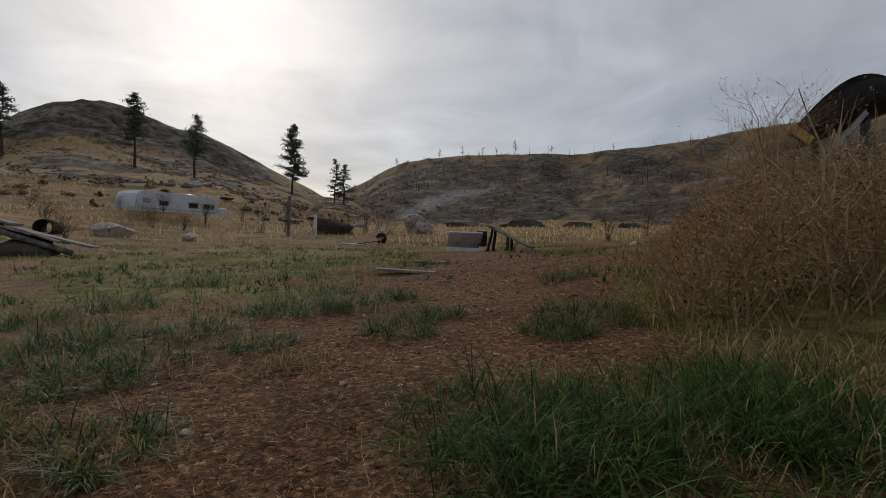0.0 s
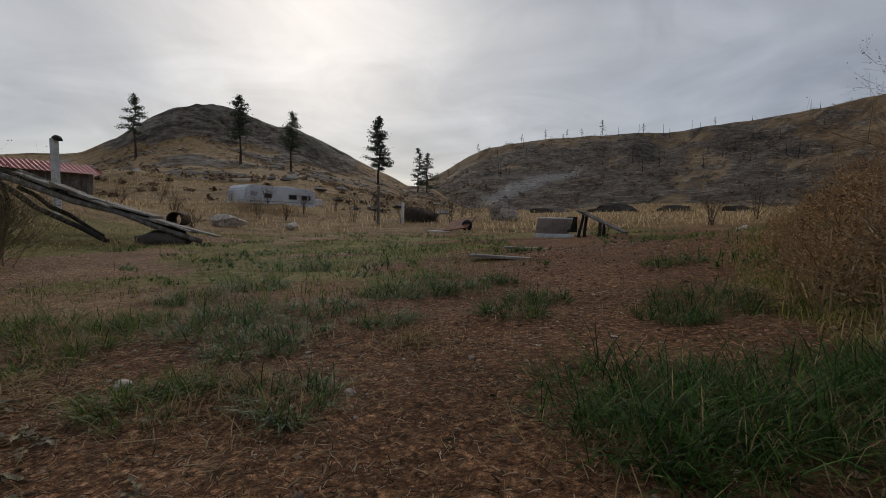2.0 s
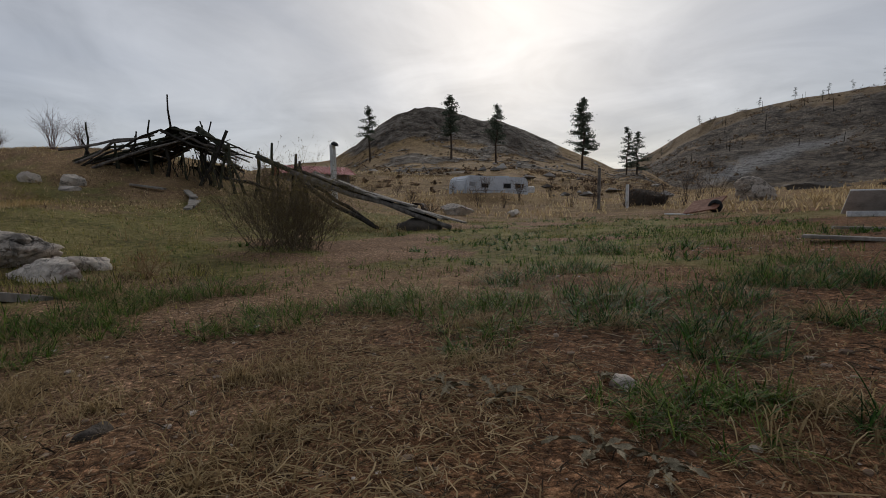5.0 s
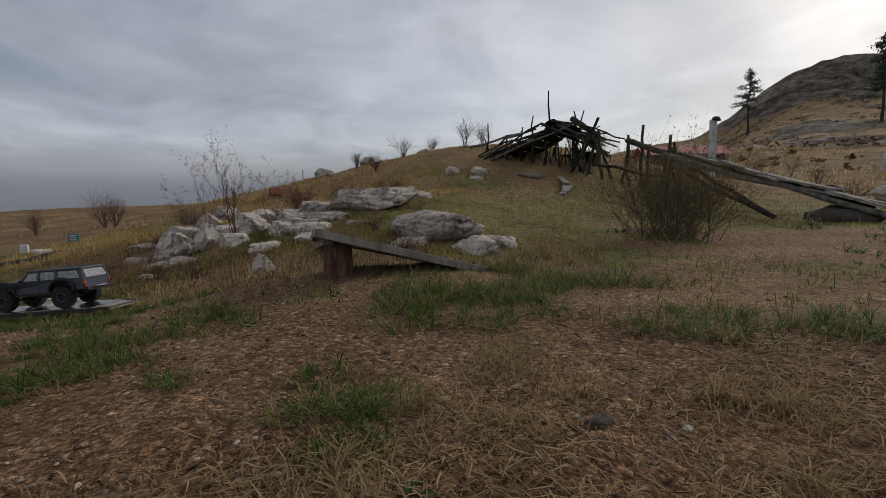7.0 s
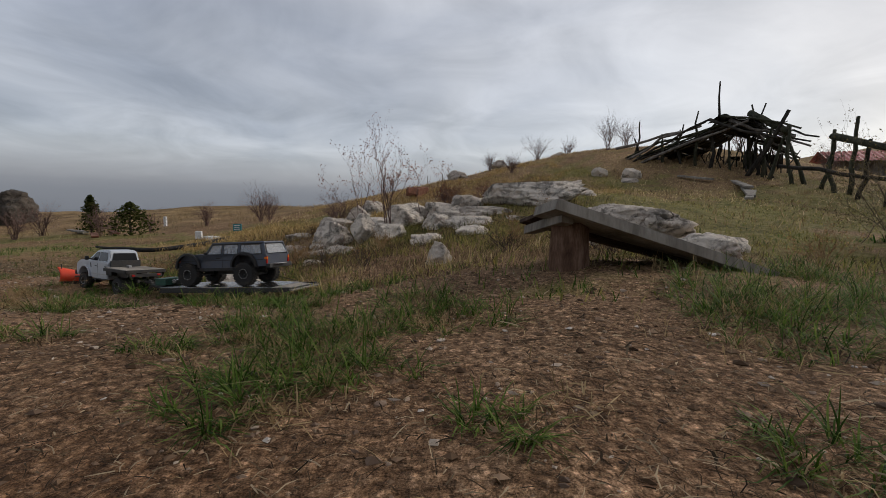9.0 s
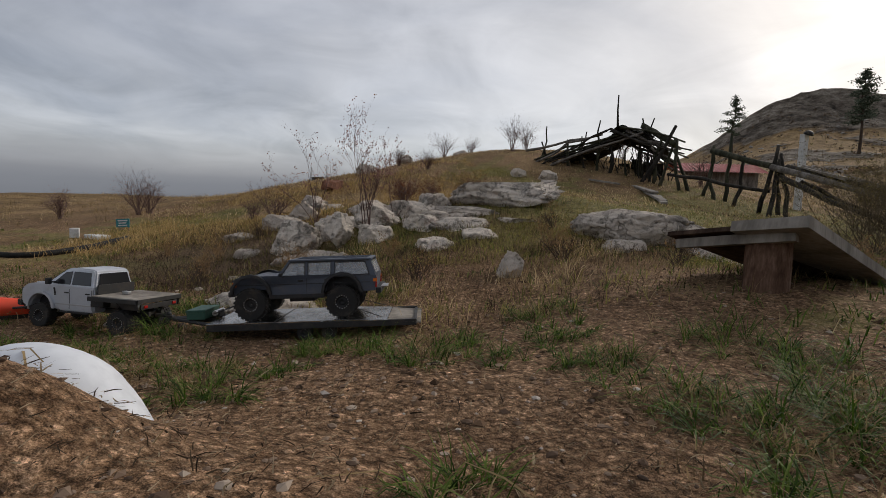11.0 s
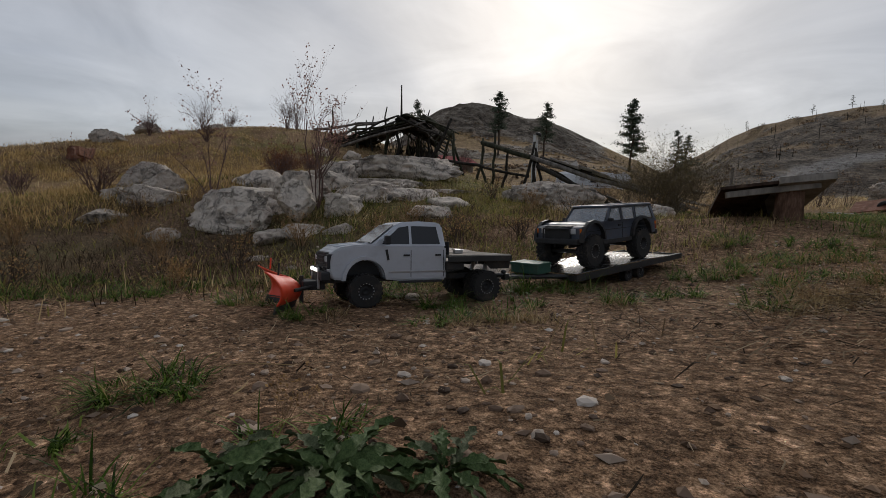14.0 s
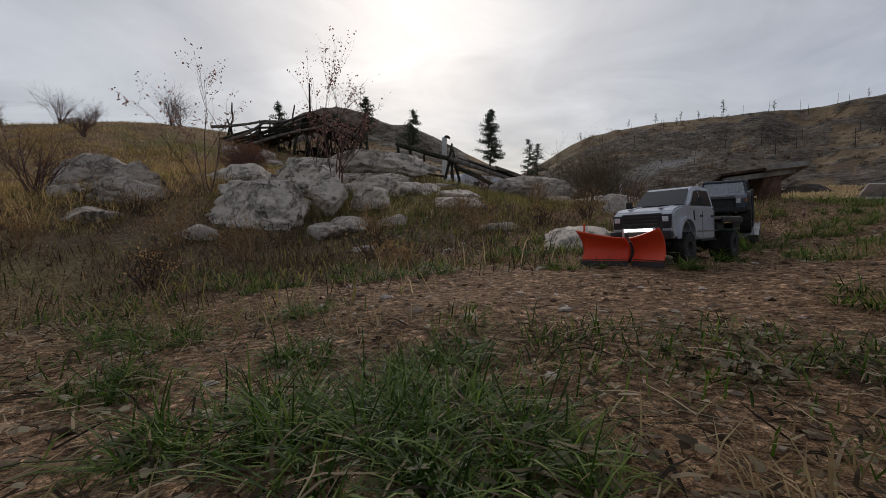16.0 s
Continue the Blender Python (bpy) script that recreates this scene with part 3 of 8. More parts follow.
def tussocks(name, places, per, spread, tall, thin, seed, mat, label, category="grass", droop=1.15):
    """Tufts whose long blades fan out from many small crowns and arch over to the ground."""
    g = np.random.RandomState(seed)
    foot, size, head = [], [], []
    for x, y, s in places:
        crowns = max(2, int(per * s / 12))
        a, d = g.rand(crowns) * 6.283, np.sqrt(g.rand(crowns)) * spread * s * 1.7
        for ca, cd in zip(a, d):
            n = g.randint(8, 17)
            foot.append(np.stack([x + cd * np.cos(ca) + g.randn(n) * 0.006, y + cd * np.sin(ca) + g.randn(n) * 0.006], 1))
            size.append(np.full(n, math.sqrt(s) * g.uniform(0.65, 1.1)))
            head.append(ca + g.randn(n) * 1.5)
    f, s, h = np.concatenate(foot), np.concatenate(size), np.concatenate(head)
    n = len(f)
    ln, wd = tall * s * (0.45 + 0.75 * g.rand(n)), thin * (0.6 + 0.7 * g.rand(n))
    a0 = 0.30 + 0.85 * g.rand(n)
    a1 = a0 + droop * (0.35 + 0.95 * g.rand(n))
    p = np.column_stack([f, height(f[:, 0], f[:, 1]) - 0.006])
    turn = g.randn(n) * 0.35
    rows, taper = [], (0.75, 1.0, 0.95, 0.78, 0.5, 0.0)
    for k, w in enumerate(taper):
        if k:
            u = (k - 0.5) / 5
            a, b = a0 + (a1 - a0) * u ** 1.2, h + turn * u
            p = p + np.stack([np.sin(a) * np.cos(b), np.sin(a) * np.sin(b), np.cos(a)], 1) * (ln / 5)[:, None]
        q = p.copy()
        q[:, 2] = np.maximum(q[:, 2], height(q[:, 0], q[:, 1]) + (0.004 + 0.012 * g.rand(n)) * (k > 0) - 0.006 * (k == 0))
        b = h + turn * k / 5
        side = np.stack([-np.sin(b), np.cos(b), g.uniform(-0.25, 0.25, n)], 1) * (wd * w / 2)[:, None]
        rows += [q - side, q + side] if w else [q]
    v = np.stack(rows, 1).reshape(-1, 3)
    i = np.arange(n)[:, None] * 11
    quads = np.concatenate([i + [[2 * j, 2 * j + 1, 2 * j + 3, 2 * j + 2]] for j in range(4)], 0)
    ob = mesh_object(name, v.tolist(), quads.tolist() + (i + [[8, 9, 10]]).tolist(), mat)
    return tagged(ob, label, category, kind="stuff")


# tufts that stand out, by stretch of the track: x, y, size
START_TUFTS = ((0.12, 1.03, 1.13), (0.25, 0.95, 1.05), (0.46, 1.10, 1.11), (0.49, 0.89, 0.98), (0.70, 1.05, 1.06), (0.76, 0.93, 1.02), (0.82, 0.87, 0.96), (0.22, 0.77, 0.85), (0.08, 0.81, 0.69), (0.73, 1.25, 0.84), (0.68, 2.16, 1.17), (0.47, 1.95, 0.73), (-1.62, 2.03, 1.01), (-1.54, 1.67, 0.91), (-2.32, 2.46, 0.92), (-1.15, 1.41, 0.77), (-1.11, 1.65, 0.62), (-2.14, 2.99, 1.12), (-2.36, 4.26, 1.41), (-0.89, 2.68, 1.22), (-0.58, 2.77, 1.03), (-0.22, 2.01, 0.67), (-0.08, 2.39, 0.70), (-0.34, 3.14, 0.65), (-1.21, 2.12, 0.88), (-0.75, 0.95, 0.60), (1.51, 2.97, 1.10), (0.95, 3.62, 0.90), (0.93, 1.21, 0.76), (-0.78, 1.86, 0.62))
BEND_TUFTS = ((-2.34, 1.66, 1.25), (-1.09, 0.87, 0.55), (-1.07, 2.78, 0.92), (-0.87, 3.52, 0.84), (-2.65, 1.52, 0.87), (-2.05, 1.79, 0.80), (-3.65, 0.06, 1.10), (-3.91, 0.25, 1.16), (-3.69, 0.44, 0.94), (-3.35, -0.05, 0.80), (-3.70, 0.67, 1.00), (-3.94, 1.10, 1.18), (-3.87, 1.48, 1.27), (-2.73, 1.12, 0.79), (-1.08, 1.02, 0.45), (-1.25, 0.87, 0.45))
MIDWAY_TUFTS = ((-3.67, -0.88, 0.9), (-3.9, -1.0, 0.8), (-2.78, -0.36, 0.40), (-2.27, -0.29, 0.35), (-1.92, 1.43, 0.9), (-1.79, 1.15, 0.5), (-1.98, 1.75, 0.9), (-2.46, -0.33, 0.6), (-2.51, -0.22, 0.5), (-2.9, 0.9, 0.6), (-3.2, 0.3, 0.7), (-3.4, 0.6, 0.8), (-3.7, 0.2, 0.8), (-3.0, 1.3, 0.8), (-3.9, 0.9, 0.9), (-2.6, 1.6, 0.8))
GRASSY_TUFTS = ((-3.15, -1.31, 0.7), (-3.43, -1.25, 0.7), (-3.47, -1.41, 0.7), (-3.23, -1.20, 0.6), (-2.94, -1.25, 0.5), (-3.30, -1.63, 0.35), (-4.03, -2.53, 0.6), (-3.41, -2.05, 0.4), (-5.10, -2.84, 0.8), (-4.21, -1.91, 0.7), (-5.63, -3.30, 0.7), (-5.61, -3.0, 0.7), (-4.56, 1.01, 1.1), (-4.29, 1.05, 1.1), (-3.51, -1.12, 0.6), (-2.83, -0.79, 0.35), (-3.7, -1.5, 0.6), (-3.1, -1.05, 0.5))
ROAD_TUFTS = ((-4.98, -3.48, 0.56), (-4.36, -3.11, 0.40), (-5.78, -3.70, 0.58), (-4.60, -2.88, 0.48), (-4.32, -2.59, 0.51), (-4.05, -1.64, 0.65), (-4.37, -2.77, 0.39), (-4.22, -2.37, 0.48), (-4.72, -3.04, 0.43), (-5.28, -3.32, 0.52), (-3.94, -1.45, 0.59), (-5.03, -3.16, 0.36))
VERGE_TUFTS = ((-5.23, -4.65, 0.42), (-5.16, -4.60, 0.34), (-5.16, -4.27, 0.40), (-5.07, -4.24, 0.30), (-4.83, -4.44, 0.23), (-4.72, -4.24, 0.39), (-5.02, -3.65, 0.35), (-5.04, -4.43, 0.20))
FINISH_TUFTS = ((-5.88, -5.00, 0.34), (-5.77, -4.97, 0.34), (-5.86, -4.83, 0.22), (-6.53, -4.75, 0.34), (-6.40, -4.78, 0.25), (-6.33, -4.51, 0.28), (-6.04, -4.81, 0.24), (-5.83, -4.77, 0.20), (-5.80, -5.06, 0.38), (-5.72, -5.02, 0.36), (-5.68, -5.07, 0.28), (-5.95, -5.08, 0.30), (-6.20, -5.00, 0.26))

near_tufts = START_TUFTS + BEND_TUFTS + MIDWAY_TUFTS + GRASSY_TUFTS
BANK_TUFTS = ((-6.57, -3.85, 0.6), (-6.5, -3.64, 0.5), (-6.1, -3.45, 0.55), (-5.99, -3.31, 0.6), (-5.87, -3.03, 0.6), (-5.75, -2.93, 0.5), (-5.41, -3.75, 0.35), (-4.69, -2.25, 0.6), (-4.56, -2.22, 0.6), (-4.48, -2.13, 0.7), (-4.48, -1.78, 0.7), (-6.7, -4.2, 0.5), (-6.48, -4.0, 0.6), (-6.3, -3.9, 0.6), (-6.9, -4.1, 0.6), (-7.1, -3.9, 0.7), (-4.66, -1.3, 0.8), (-4.3, -1.4, 0.8), (-6.3, -3.6, 0.5), (-6.0, -2.7, 0.6), (-5.8, -2.2, 0.6), (-5.7, -1.8, 0.6), (-6.8, -3.6, 0.5), (-7.4, -3.9, 0.6))
low_tufts = BANK_TUFTS + ROAD_TUFTS + VERGE_TUFTS
tussocks("green_grass", START_TUFTS, 560, 0.135, 0.190, 0.0028, 5, green_blade, "dark green grass tufts with long arching blades", droop=1.5)
tussocks("bright_green_grass", BEND_TUFTS + MIDWAY_TUFTS + GRASSY_TUFTS, 440, 0.135, 0.165, 0.0028, 6, fresh_blade, "fresh green grass tufts along the bend", droop=1.4)
tussocks("low_green_grass", low_tufts, 330, 0.12, 0.135, 0.0028, 8, fresh_blade, "low green grass tufts on the bare dirt road")


tussocks("verge_tufts", FINISH_TUFTS, 1000, 0.15, 0.16, 0.0020, 9, fresh_blade, "dense green grass tufts where the track widens", droop=1.3)


field_rng = np.random.RandomState(77)
field_tufts = [(x, y, s) for x, y, s in zip(field_rng.uniform(-7.0, 2.8, 120), field_rng.uniform(3.2, 15.0, 120), field_rng.uniform(0.6, 1.35, 120)) if abs(x - 0.55) > 0.5]
tussocks("field_tufts", field_tufts, 90, 0.17, 0.15, 0.0065, 12, green_blade, "dark green tufts scattered over the patchy field")


def aside(places, far, k):
    return [(x + far * math.sin(i * 2.1 + k), y + far * math.cos(i * 1.7 + k), s * 0.9) for i, (x, y, s) in enumerate(places)]


blades("withered_grass", *clumps(aside(near_tufts, 0.10, 0) + aside(low_tufts[::2], 0.06, 1), 200, 0.18, 0.095, 0.0024, 6, 1.75), dry_blade, 1.0, "pale withered stalks among the green tufts", "grass", 2)
blades("brown_thatch", *clumps(aside(near_tufts, 0.07, 2) + aside(low_tufts[::2], 0.05, 2), 200, 0.22, 0.085, 0.0026, 9, 1.9), brown_blade, 1.0, "dead brown thatch under the tufts", "grass", 2)
STRAW_TUFTS = ((-2.80, 0.26, 0.8), (-2.24, 0.60, 0.8), (-1.92, 1.38, 0.8), (-1.75, 1.05, 0.7), (-2.62, 0.20, 0.8), (-2.37, 0.31, 0.8), (-2.15, 0.71, 0.8), (-2.16, -0.32, 0.9), (-2.26, 0.07, 0.6), (-1.91, 0.47, 0.9), (-1.94, -0.39, 0.5), (-1.81, 0.27, 0.6), (-2.14, -0.79, 0.5), (-2.06, -0.28, 0.7), (-0.79, 0.93, 0.7), (-0.94, 1.02, 0.8), (-0.57, 1.58, 0.8), (-0.88, 1.93, 0.7), (-2.45, -0.10, 0.6), (-2.65, 0.20, 0.6), (-4.86, -3.47, 0.5), (-4.20, -2.88, 0.6), (-4.27, -2.93, 0.7), (-3.93, -2.91, 0.5), (-4.31, -3.12, 0.4))
blades("straw_tufts", *clumps(STRAW_TUFTS, 460, 0.17, 0.085, 0.0026, 10, 1.95), dry_blade, 1.0, "sun-bleached straw tufts beside the track", "grass")


def scatter(n, area, keep, seed):
    """n places in area (x0, x1, y0, y1), kept with the chance keep(x, y)."""
    g = np.random.RandomState(seed)
    x, y = area[0] + g.rand(n) * (area[1] - area[0]), area[2] + g.rand(n) * (area[3] - area[2])
    ok = g.rand(n) < keep(x, y)
    return x[ok], y[ok], g


def sward(name, n, area, keep, seed, tall, thin, mat, lean, label, bunch=5, spread=0.03):
    x, y, g = scatter(n, area, keep, seed)
    x, y = np.repeat(x, bunch), np.repeat(y, bunch)
    x, y = x + g.randn(len(x)) * spread, y + g.randn(len(x)) * spread
    k = len(x)
    return blades(name, np.column_stack([x, y, height(x, y) - 0.005]), tall * (0.5 + 0.9 * g.rand(k)), g.rand(k) * 6.283,
                  lean * (0.3 + g.rand(k)), thin * (0.7 + 0.6 * g.rand(k)), mat, 0.9, label, "grass", 2)


def near_track(x, y, reach):
    return np.exp(-(off_track(x, y) / reach) ** 2)


FRONT = np.array([(0.3, 1.6), (-0.6, 0.75), (-1.6, 0.0), (-2.5, -0.9), (-3.4, -2.2), (-4.2, -3.4), (-4.9, -4.2), (-6.0, -4.9)])


def near_front(x, y, reach):
    """Nearness to the strip of dirt between the track and the walker's line."""
    best = np.full(np.shape(x), 1e9)
    for (ax, ay), (bx, by) in zip(FRONT[:-1], FRONT[1:]):
        k = np.clip(((x - ax) * (bx - ax) + (y - ay) * (by - ay)) / ((bx - ax) ** 2 + (by - ay) ** 2), 0, 1)
        best = np.minimum(best, np.hypot(x - ax - k * (bx - ax), y - ay - k * (by - ay)))
    return np.exp(-(best / reach) ** 2)


# thin green sward and dry stalks beside the track, then the slopes round it
sward("short_grass", 34000, (-11, 3.5, -8, 9), lambda x, y: (1 - 0.9 * hollow(x, y)) * cover(x, y)[1] * near_track(x, y, 3.2) * 0.9, 11, 0.075, 0.0045, fresh_blade, 1.1, "short green grass on the track's verge", 6, 0.025)
sward("dry_stalks", 34000, (-9, 4, -9, 10), lambda x, y: (1 - 0.9 * hollow(x, y)) * cover(x, y)[2] * 0.9 * near_track(x, y, 3.0) * np.where(y < -1.5, 0.06, 1.0), 12, 0.11, 0.0026, dry_blade, 1.1, "thin dry stalks beside the track", 4, 0.03)
sward("olive_turf", 26000, (-22, -3.5, -4, 14), lambda x, y: (1 - 0.9 * hollow(x, y)) * cover(x, y)[1] * 0.8, 13, 0.05, 0.007, olive_blade, 1.4, "yellow-green turf on the slope below the hut", 4, 0.06)
sward("knoll_grass", 12000, (-26, -7, -6, 11), lambda x, y: (1 - 0.9 * hollow(x, y)) * step(7.2, 9.5, np.hypot(x + 2.5, y + 1)) * (0.25 + 0.75 * step(0.36, 0.56, rugged(x, y, 1.9, 46))) * (1 - 0.7 * cover(x, y)[1]), 34, 0.085, 0.012, pale_tan, 1.7, "tan bunch grass on the knoll", 4, 0.07)
sward("knoll_thatch", 11000, (-26, -7, -6, 11), lambda x, y: (1 - 0.9 * hollow(x, y)) * step(7.2, 9.5, np.hypot(x + 2.5, y + 1)) * step(0.44, 0.6, rugged(x, y, 1.3, 47)), 35, 0.07, 0.013, brown_blade, 1.8, "brown dead grass on the knoll", 4, 0.07)
field_blade = leafy("field_grass", (0.035, 0.045, 0.010), (0.30, 0.27, 0.095), 0.75, (0.115, 0.125, 0.032), 0.08)
sward("field_turf", 15000, (-10, 3.2, 2.6, 17), lambda x, y: step(0.40, 0.56, rugged(x, y, 0.9, 48, 3)) * step(0.3, 0.8, off_track(x, y)) * (1 - 0.9 * cover(x, y)[0]), 54, 0.055, 0.006, field_blade, 1.5, "short olive turf over the patchy field", 4, 0.05)
sward("tan_grass", 20000, (-32, 10, -14, 20), lambda x, y: (1 - 0.9 * hollow(x, y)) * (0.15 + 0.85 * cover(x, y)[2]) * step(3.6, 7.0, off_track(x, y)) * step(0.46, 0.6, rugged(x, y, 1.6, 44)), 14, 0.15, 0.008, dry_blade, 1.0, "tall tan grass on the slopes", 5, 0.06)
sward("far_grass", 18000, (-60, 45, 14, 75), lambda x, y: step(0.35, 0.6, rugged(x, y, 4.5, 45)), 15, 0.28, 0.05, pale_tan, 1.1, "dry grass below the hill", 3, 0.25)


def lying(name, n, area, keep, seed, long, wide, mat, label, lift=0.012):
    """Stalks that lie on the ground."""
    x, y, g = scatter(n, area, keep, seed)
    k = len(x)
    a, ln, w = g.rand(k) * 6.283, long * (0.3 + g.rand(k) ** 1.6), wide * (0.5 + g.rand(k))
    z = height(x, y)
    d = np.stack([np.cos(a), np.sin(a), g.uniform(-0.12, 0.22, k)], 1) * ln[:, None]
    s = np.stack([-np.sin(a), np.cos(a), g.uniform(-0.5, 0.5, k)], 1) * (w / 2)[:, None]
    p = np.stack([x, y, z + 0.003 + lift * g.rand(k)], 1)
    mid = p + d * 0.5 + np.stack([g.randn(k), g.randn(k), np.abs(g.randn(k))], 1) * (ln * 0.06)[:, None]
    v = np.stack([p - s, p + s, mid - s, mid + s, p + d - s * 0.4, p + d + s * 0.4], 1).reshape(-1, 3)
    i = np.arange(k)[:, None] * 6
    f = np.concatenate([i + [[0, 1, 3, 2]], i + [[2, 3, 5, 4]]], 0)
    return tagged(mesh_object(name, v.tolist(), f.tolist(), mat), label, "litter", kind="stuff")


def matted(x, y):
    """Where the straw lies thick."""
    m = 1.2 * bell(x, y, -2.0, 0.0, 0.5, 0.7, -30) + 1.0 * bell(x, y, -0.72, 0.95, 0.32, 0.3) + 1.1 * bell(x, y, -2.4, 0.45, 0.55, 0.4) + 1.0 * bell(x, y, -1.65, 1.0, 0.5, 0.4) + 1.3 * bell(x, y, -0.9, 0.85, 0.6, 0.45, 30) + 0.8 * bell(x, y, -4.05, -2.95, 0.5, 0.35, 20) + 0.9 * bell(x, y, -3.95, -3.15, 0.35, 0.22, 20) + 0.5 * bell(x, y, -3.0, -1.8, 0.5, 0.5)
    return m * (1 - 0.85 * bell(x, y, -3.48, -2.82, 0.28, 0.28))


straw_keep = lambda x, y: np.clip(0.005 + 0.33 * step(0.56, 0.68, rugged(x, y, 0.55, 91, 3)) + matted(x, y), 0, 1)
lying("straw_litter", 520000, (-7.5, 2, -6.5, 4), lambda x, y: straw_keep(x, y) * near_front(x, y, 0.85), 16, 0.030, 0.0017, litter_blade, "matted straw and dead stalks on the dirt")
lying("straw_litter_beyond", 150000, (-9, 3, -8, 7), lambda x, y: straw_keep(x, y) * near_track(x, y, 2.2) * (1 - near_front(x, y, 0.85)), 26, 0.06, 0.0034, litter_blade, "matted straw on the far side of the track")
lying("straw_mat", 30000, (-3.3, -1.1, -0.7, 1.7), lambda x, y: np.clip(matted(x, y), 0, 1) * step(0.44, 0.60, rugged(x, y, 0.42, 92, 3)), 29, 0.062, 0.0022, dry_blade, "mats of bleached straw beside the track", 0.02)
lying("long_stalks", 3500, (-7.5, 2, -6.5, 4), lambda x, y: (0.15 + matted(x, y)) * near_front(x, y, 1.0), 27, 0.14, 0.0022, dry_blade, "long dry stalks lying on the dirt", 0.02)
lying("stalk_heap", 6500, (-4.9, -3.2, -4.1, -2.4), lambda x, y: np.clip(1.0 * bell(x, y, -4.02, -3.12, 0.24, 0.2, 25) + 0.5 * bell(x, y, -4.2, -3.4, 0.25, 0.16, 20), 0, 1) * (1 - 0.9 * bell(x, y, -3.66, -2.78, 0.2, 0.2)), 28, 0.085, 0.0021, litter_blade, "heap of pale dead stalks on the dirt", 0.05)
lying("dead_leaves", 9000, (-8.5, 3, -8, 6), lambda x, y: near_front(x, y, 1.3) * step(0.4, 0.7, rugged(x, y, 0.7, 95, 3)), 17, 0.026, 0.010, chip, "small dead leaves on the dirt", 0.006)


def gravel(name, n, area, keep, seed, small, big, label, mat=None, category="gravel", round_=False, few=5):
    x, y, g = scatter(n, area, keep, seed)
    k = len(x)
    size = small + (big - small) * g.rand(k) ** few
    ico = [(0.2, 0.1, -1), (1, 0.1, 0.1), (0.1, 1, -0.1), (-1, -0.1, 0.2), (0.0, -1, 0.0), (-0.1, 0.2, 1)]
    tri = [(0, 2, 1), (0, 3, 2), (0, 4, 3), (0, 1, 4), (5, 1, 2), (5, 2, 3), (5, 3, 4), (5, 4, 1)]
    if round_:
        ico = [(0, 0, -1), (0.72, -0.53, -0.45), (-0.28, -0.85, -0.45), (-0.89, 0, -0.45), (-0.28, 0.85, -0.45), (0.72, 0.53, -0.45),
               (0.28, -0.85, 0.45), (-0.72, -0.53, 0.45), (-0.72, 0.53, 0.45), (0.28, 0.85, 0.45), (0.89, 0, 0.45), (0, 0, 1)]
        tri = [(0, 1, 2), (1, 0, 5), (0, 2, 3), (0, 3, 4), (0, 4, 5), (1, 5, 10), (2, 1, 6), (3, 2, 7), (4, 3, 8), (5, 4, 9), (1, 10, 6), (2, 6, 7), (3, 7, 8), (4, 8, 9), (5, 9, 10), (6, 10, 11), (7, 6, 11), (8, 7, 11), (9, 8, 11), (10, 9, 11)]
    v = np.array(ico)[None] * (0.7 + 0.5 * g.rand(k, len(ico), 1)) * np.stack([0.8 + 0.6 * g.rand(k), 0.6 + 0.5 * g.rand(k), 0.35 + 0.3 * g.rand(k)], 1)[:, None]
    a = g.rand(k) * 6.283
    c, s = np.cos(a)[:, None], np.sin(a)[:, None]
    v = np.stack([v[..., 0] * c - v[..., 1] * s, v[..., 0] * s + v[..., 1] * c, v[..., 2]], -1) * size[:, None, None]
    v = v + np.stack([x, y, height(x, y) + size * 0.1], 1)[:, None]
    f = (np.arange(k)[:, None, None] * len(ico) + np.array(tri)[None]).reshape(-1, 3)
    return tagged(mesh_object(name, v.reshape(-1, 3).tolist(), f.tolist(), mat or pebble_mat), label, category, kind="stuff")


dirt_keep = lambda x, y: np.clip(1.05 - 1.2 * matted(x, y), 0.12, 1) * (0.35 + 0.65 * step(0.40, 0.58, rugged(x, y, 0.5, 99, 3)))
gravel("clods", 85000, (-7.5, 2, -6.5, 4), lambda x, y: near_front(x, y, 0.85) * dirt_keep(x, y), 18, 0.0022, 0.0105, "crumbled clods of brown soil on the dirt track", clod_mat, "soil", few=3)
gravel("clods_beyond", 60000, (-8.5, 3, -8, 7), lambda x, y: near_track(x, y, 1.7) * (1 - near_front(x, y, 0.8)) * dirt_keep(x, y), 118, 0.006, 0.020, "clods of brown soil along the track", clod_mat, "soil", few=4)
gravel("gravel", 60000, (-7.5, 2, -6.5, 4), lambda x, y: near_front(x, y, 0.85) * dirt_keep(x, y), 20, 0.0026, 0.014, "loose pale and reddish gravel on the dirt track", few=4)
gravel("coarse_gravel", 30000, (-8.5, 2.5, -8, 7), lambda x, y: near_track(x, y, 1.8) * (0.2 + 0.8 * step(0.45, 0.62, rugged(x, y, 0.9, 98, 3))), 19, 0.0045, 0.018, "small stones scattered on the dirt track", round_=True)

# grass and dead weeds on the rocky bank
bare = lambda x, y: 1 - np.clip(1.4 * np.exp(-(off_track(x, y) / 0.75) ** 2), 0, 1)
bank = lambda x, y: bare(x, y) * np.clip(bell(x, y, -7.3, -2.0, 1.6, 1.2, -35) * 1.6 + bell(x, y, -6.0, 0.2, 0.9, 1.1, -30) * 1.3 + bell(x, y, -8.6, -3.4, 1.4, 0.6), 0, 1)
sward("bank_grass", 9000, (-11, -4.5, -4.8, 2.2), lambda x, y: (1 - 0.8 * hollow(x, y)) * bank(x, y) * step(0.40, 0.58, rugged(x, y, 0.8, 141)), 31, 0.09, 0.0045, olive_blade, 1.3, "yellow-green grass on the rocky bank", 6, 0.05)
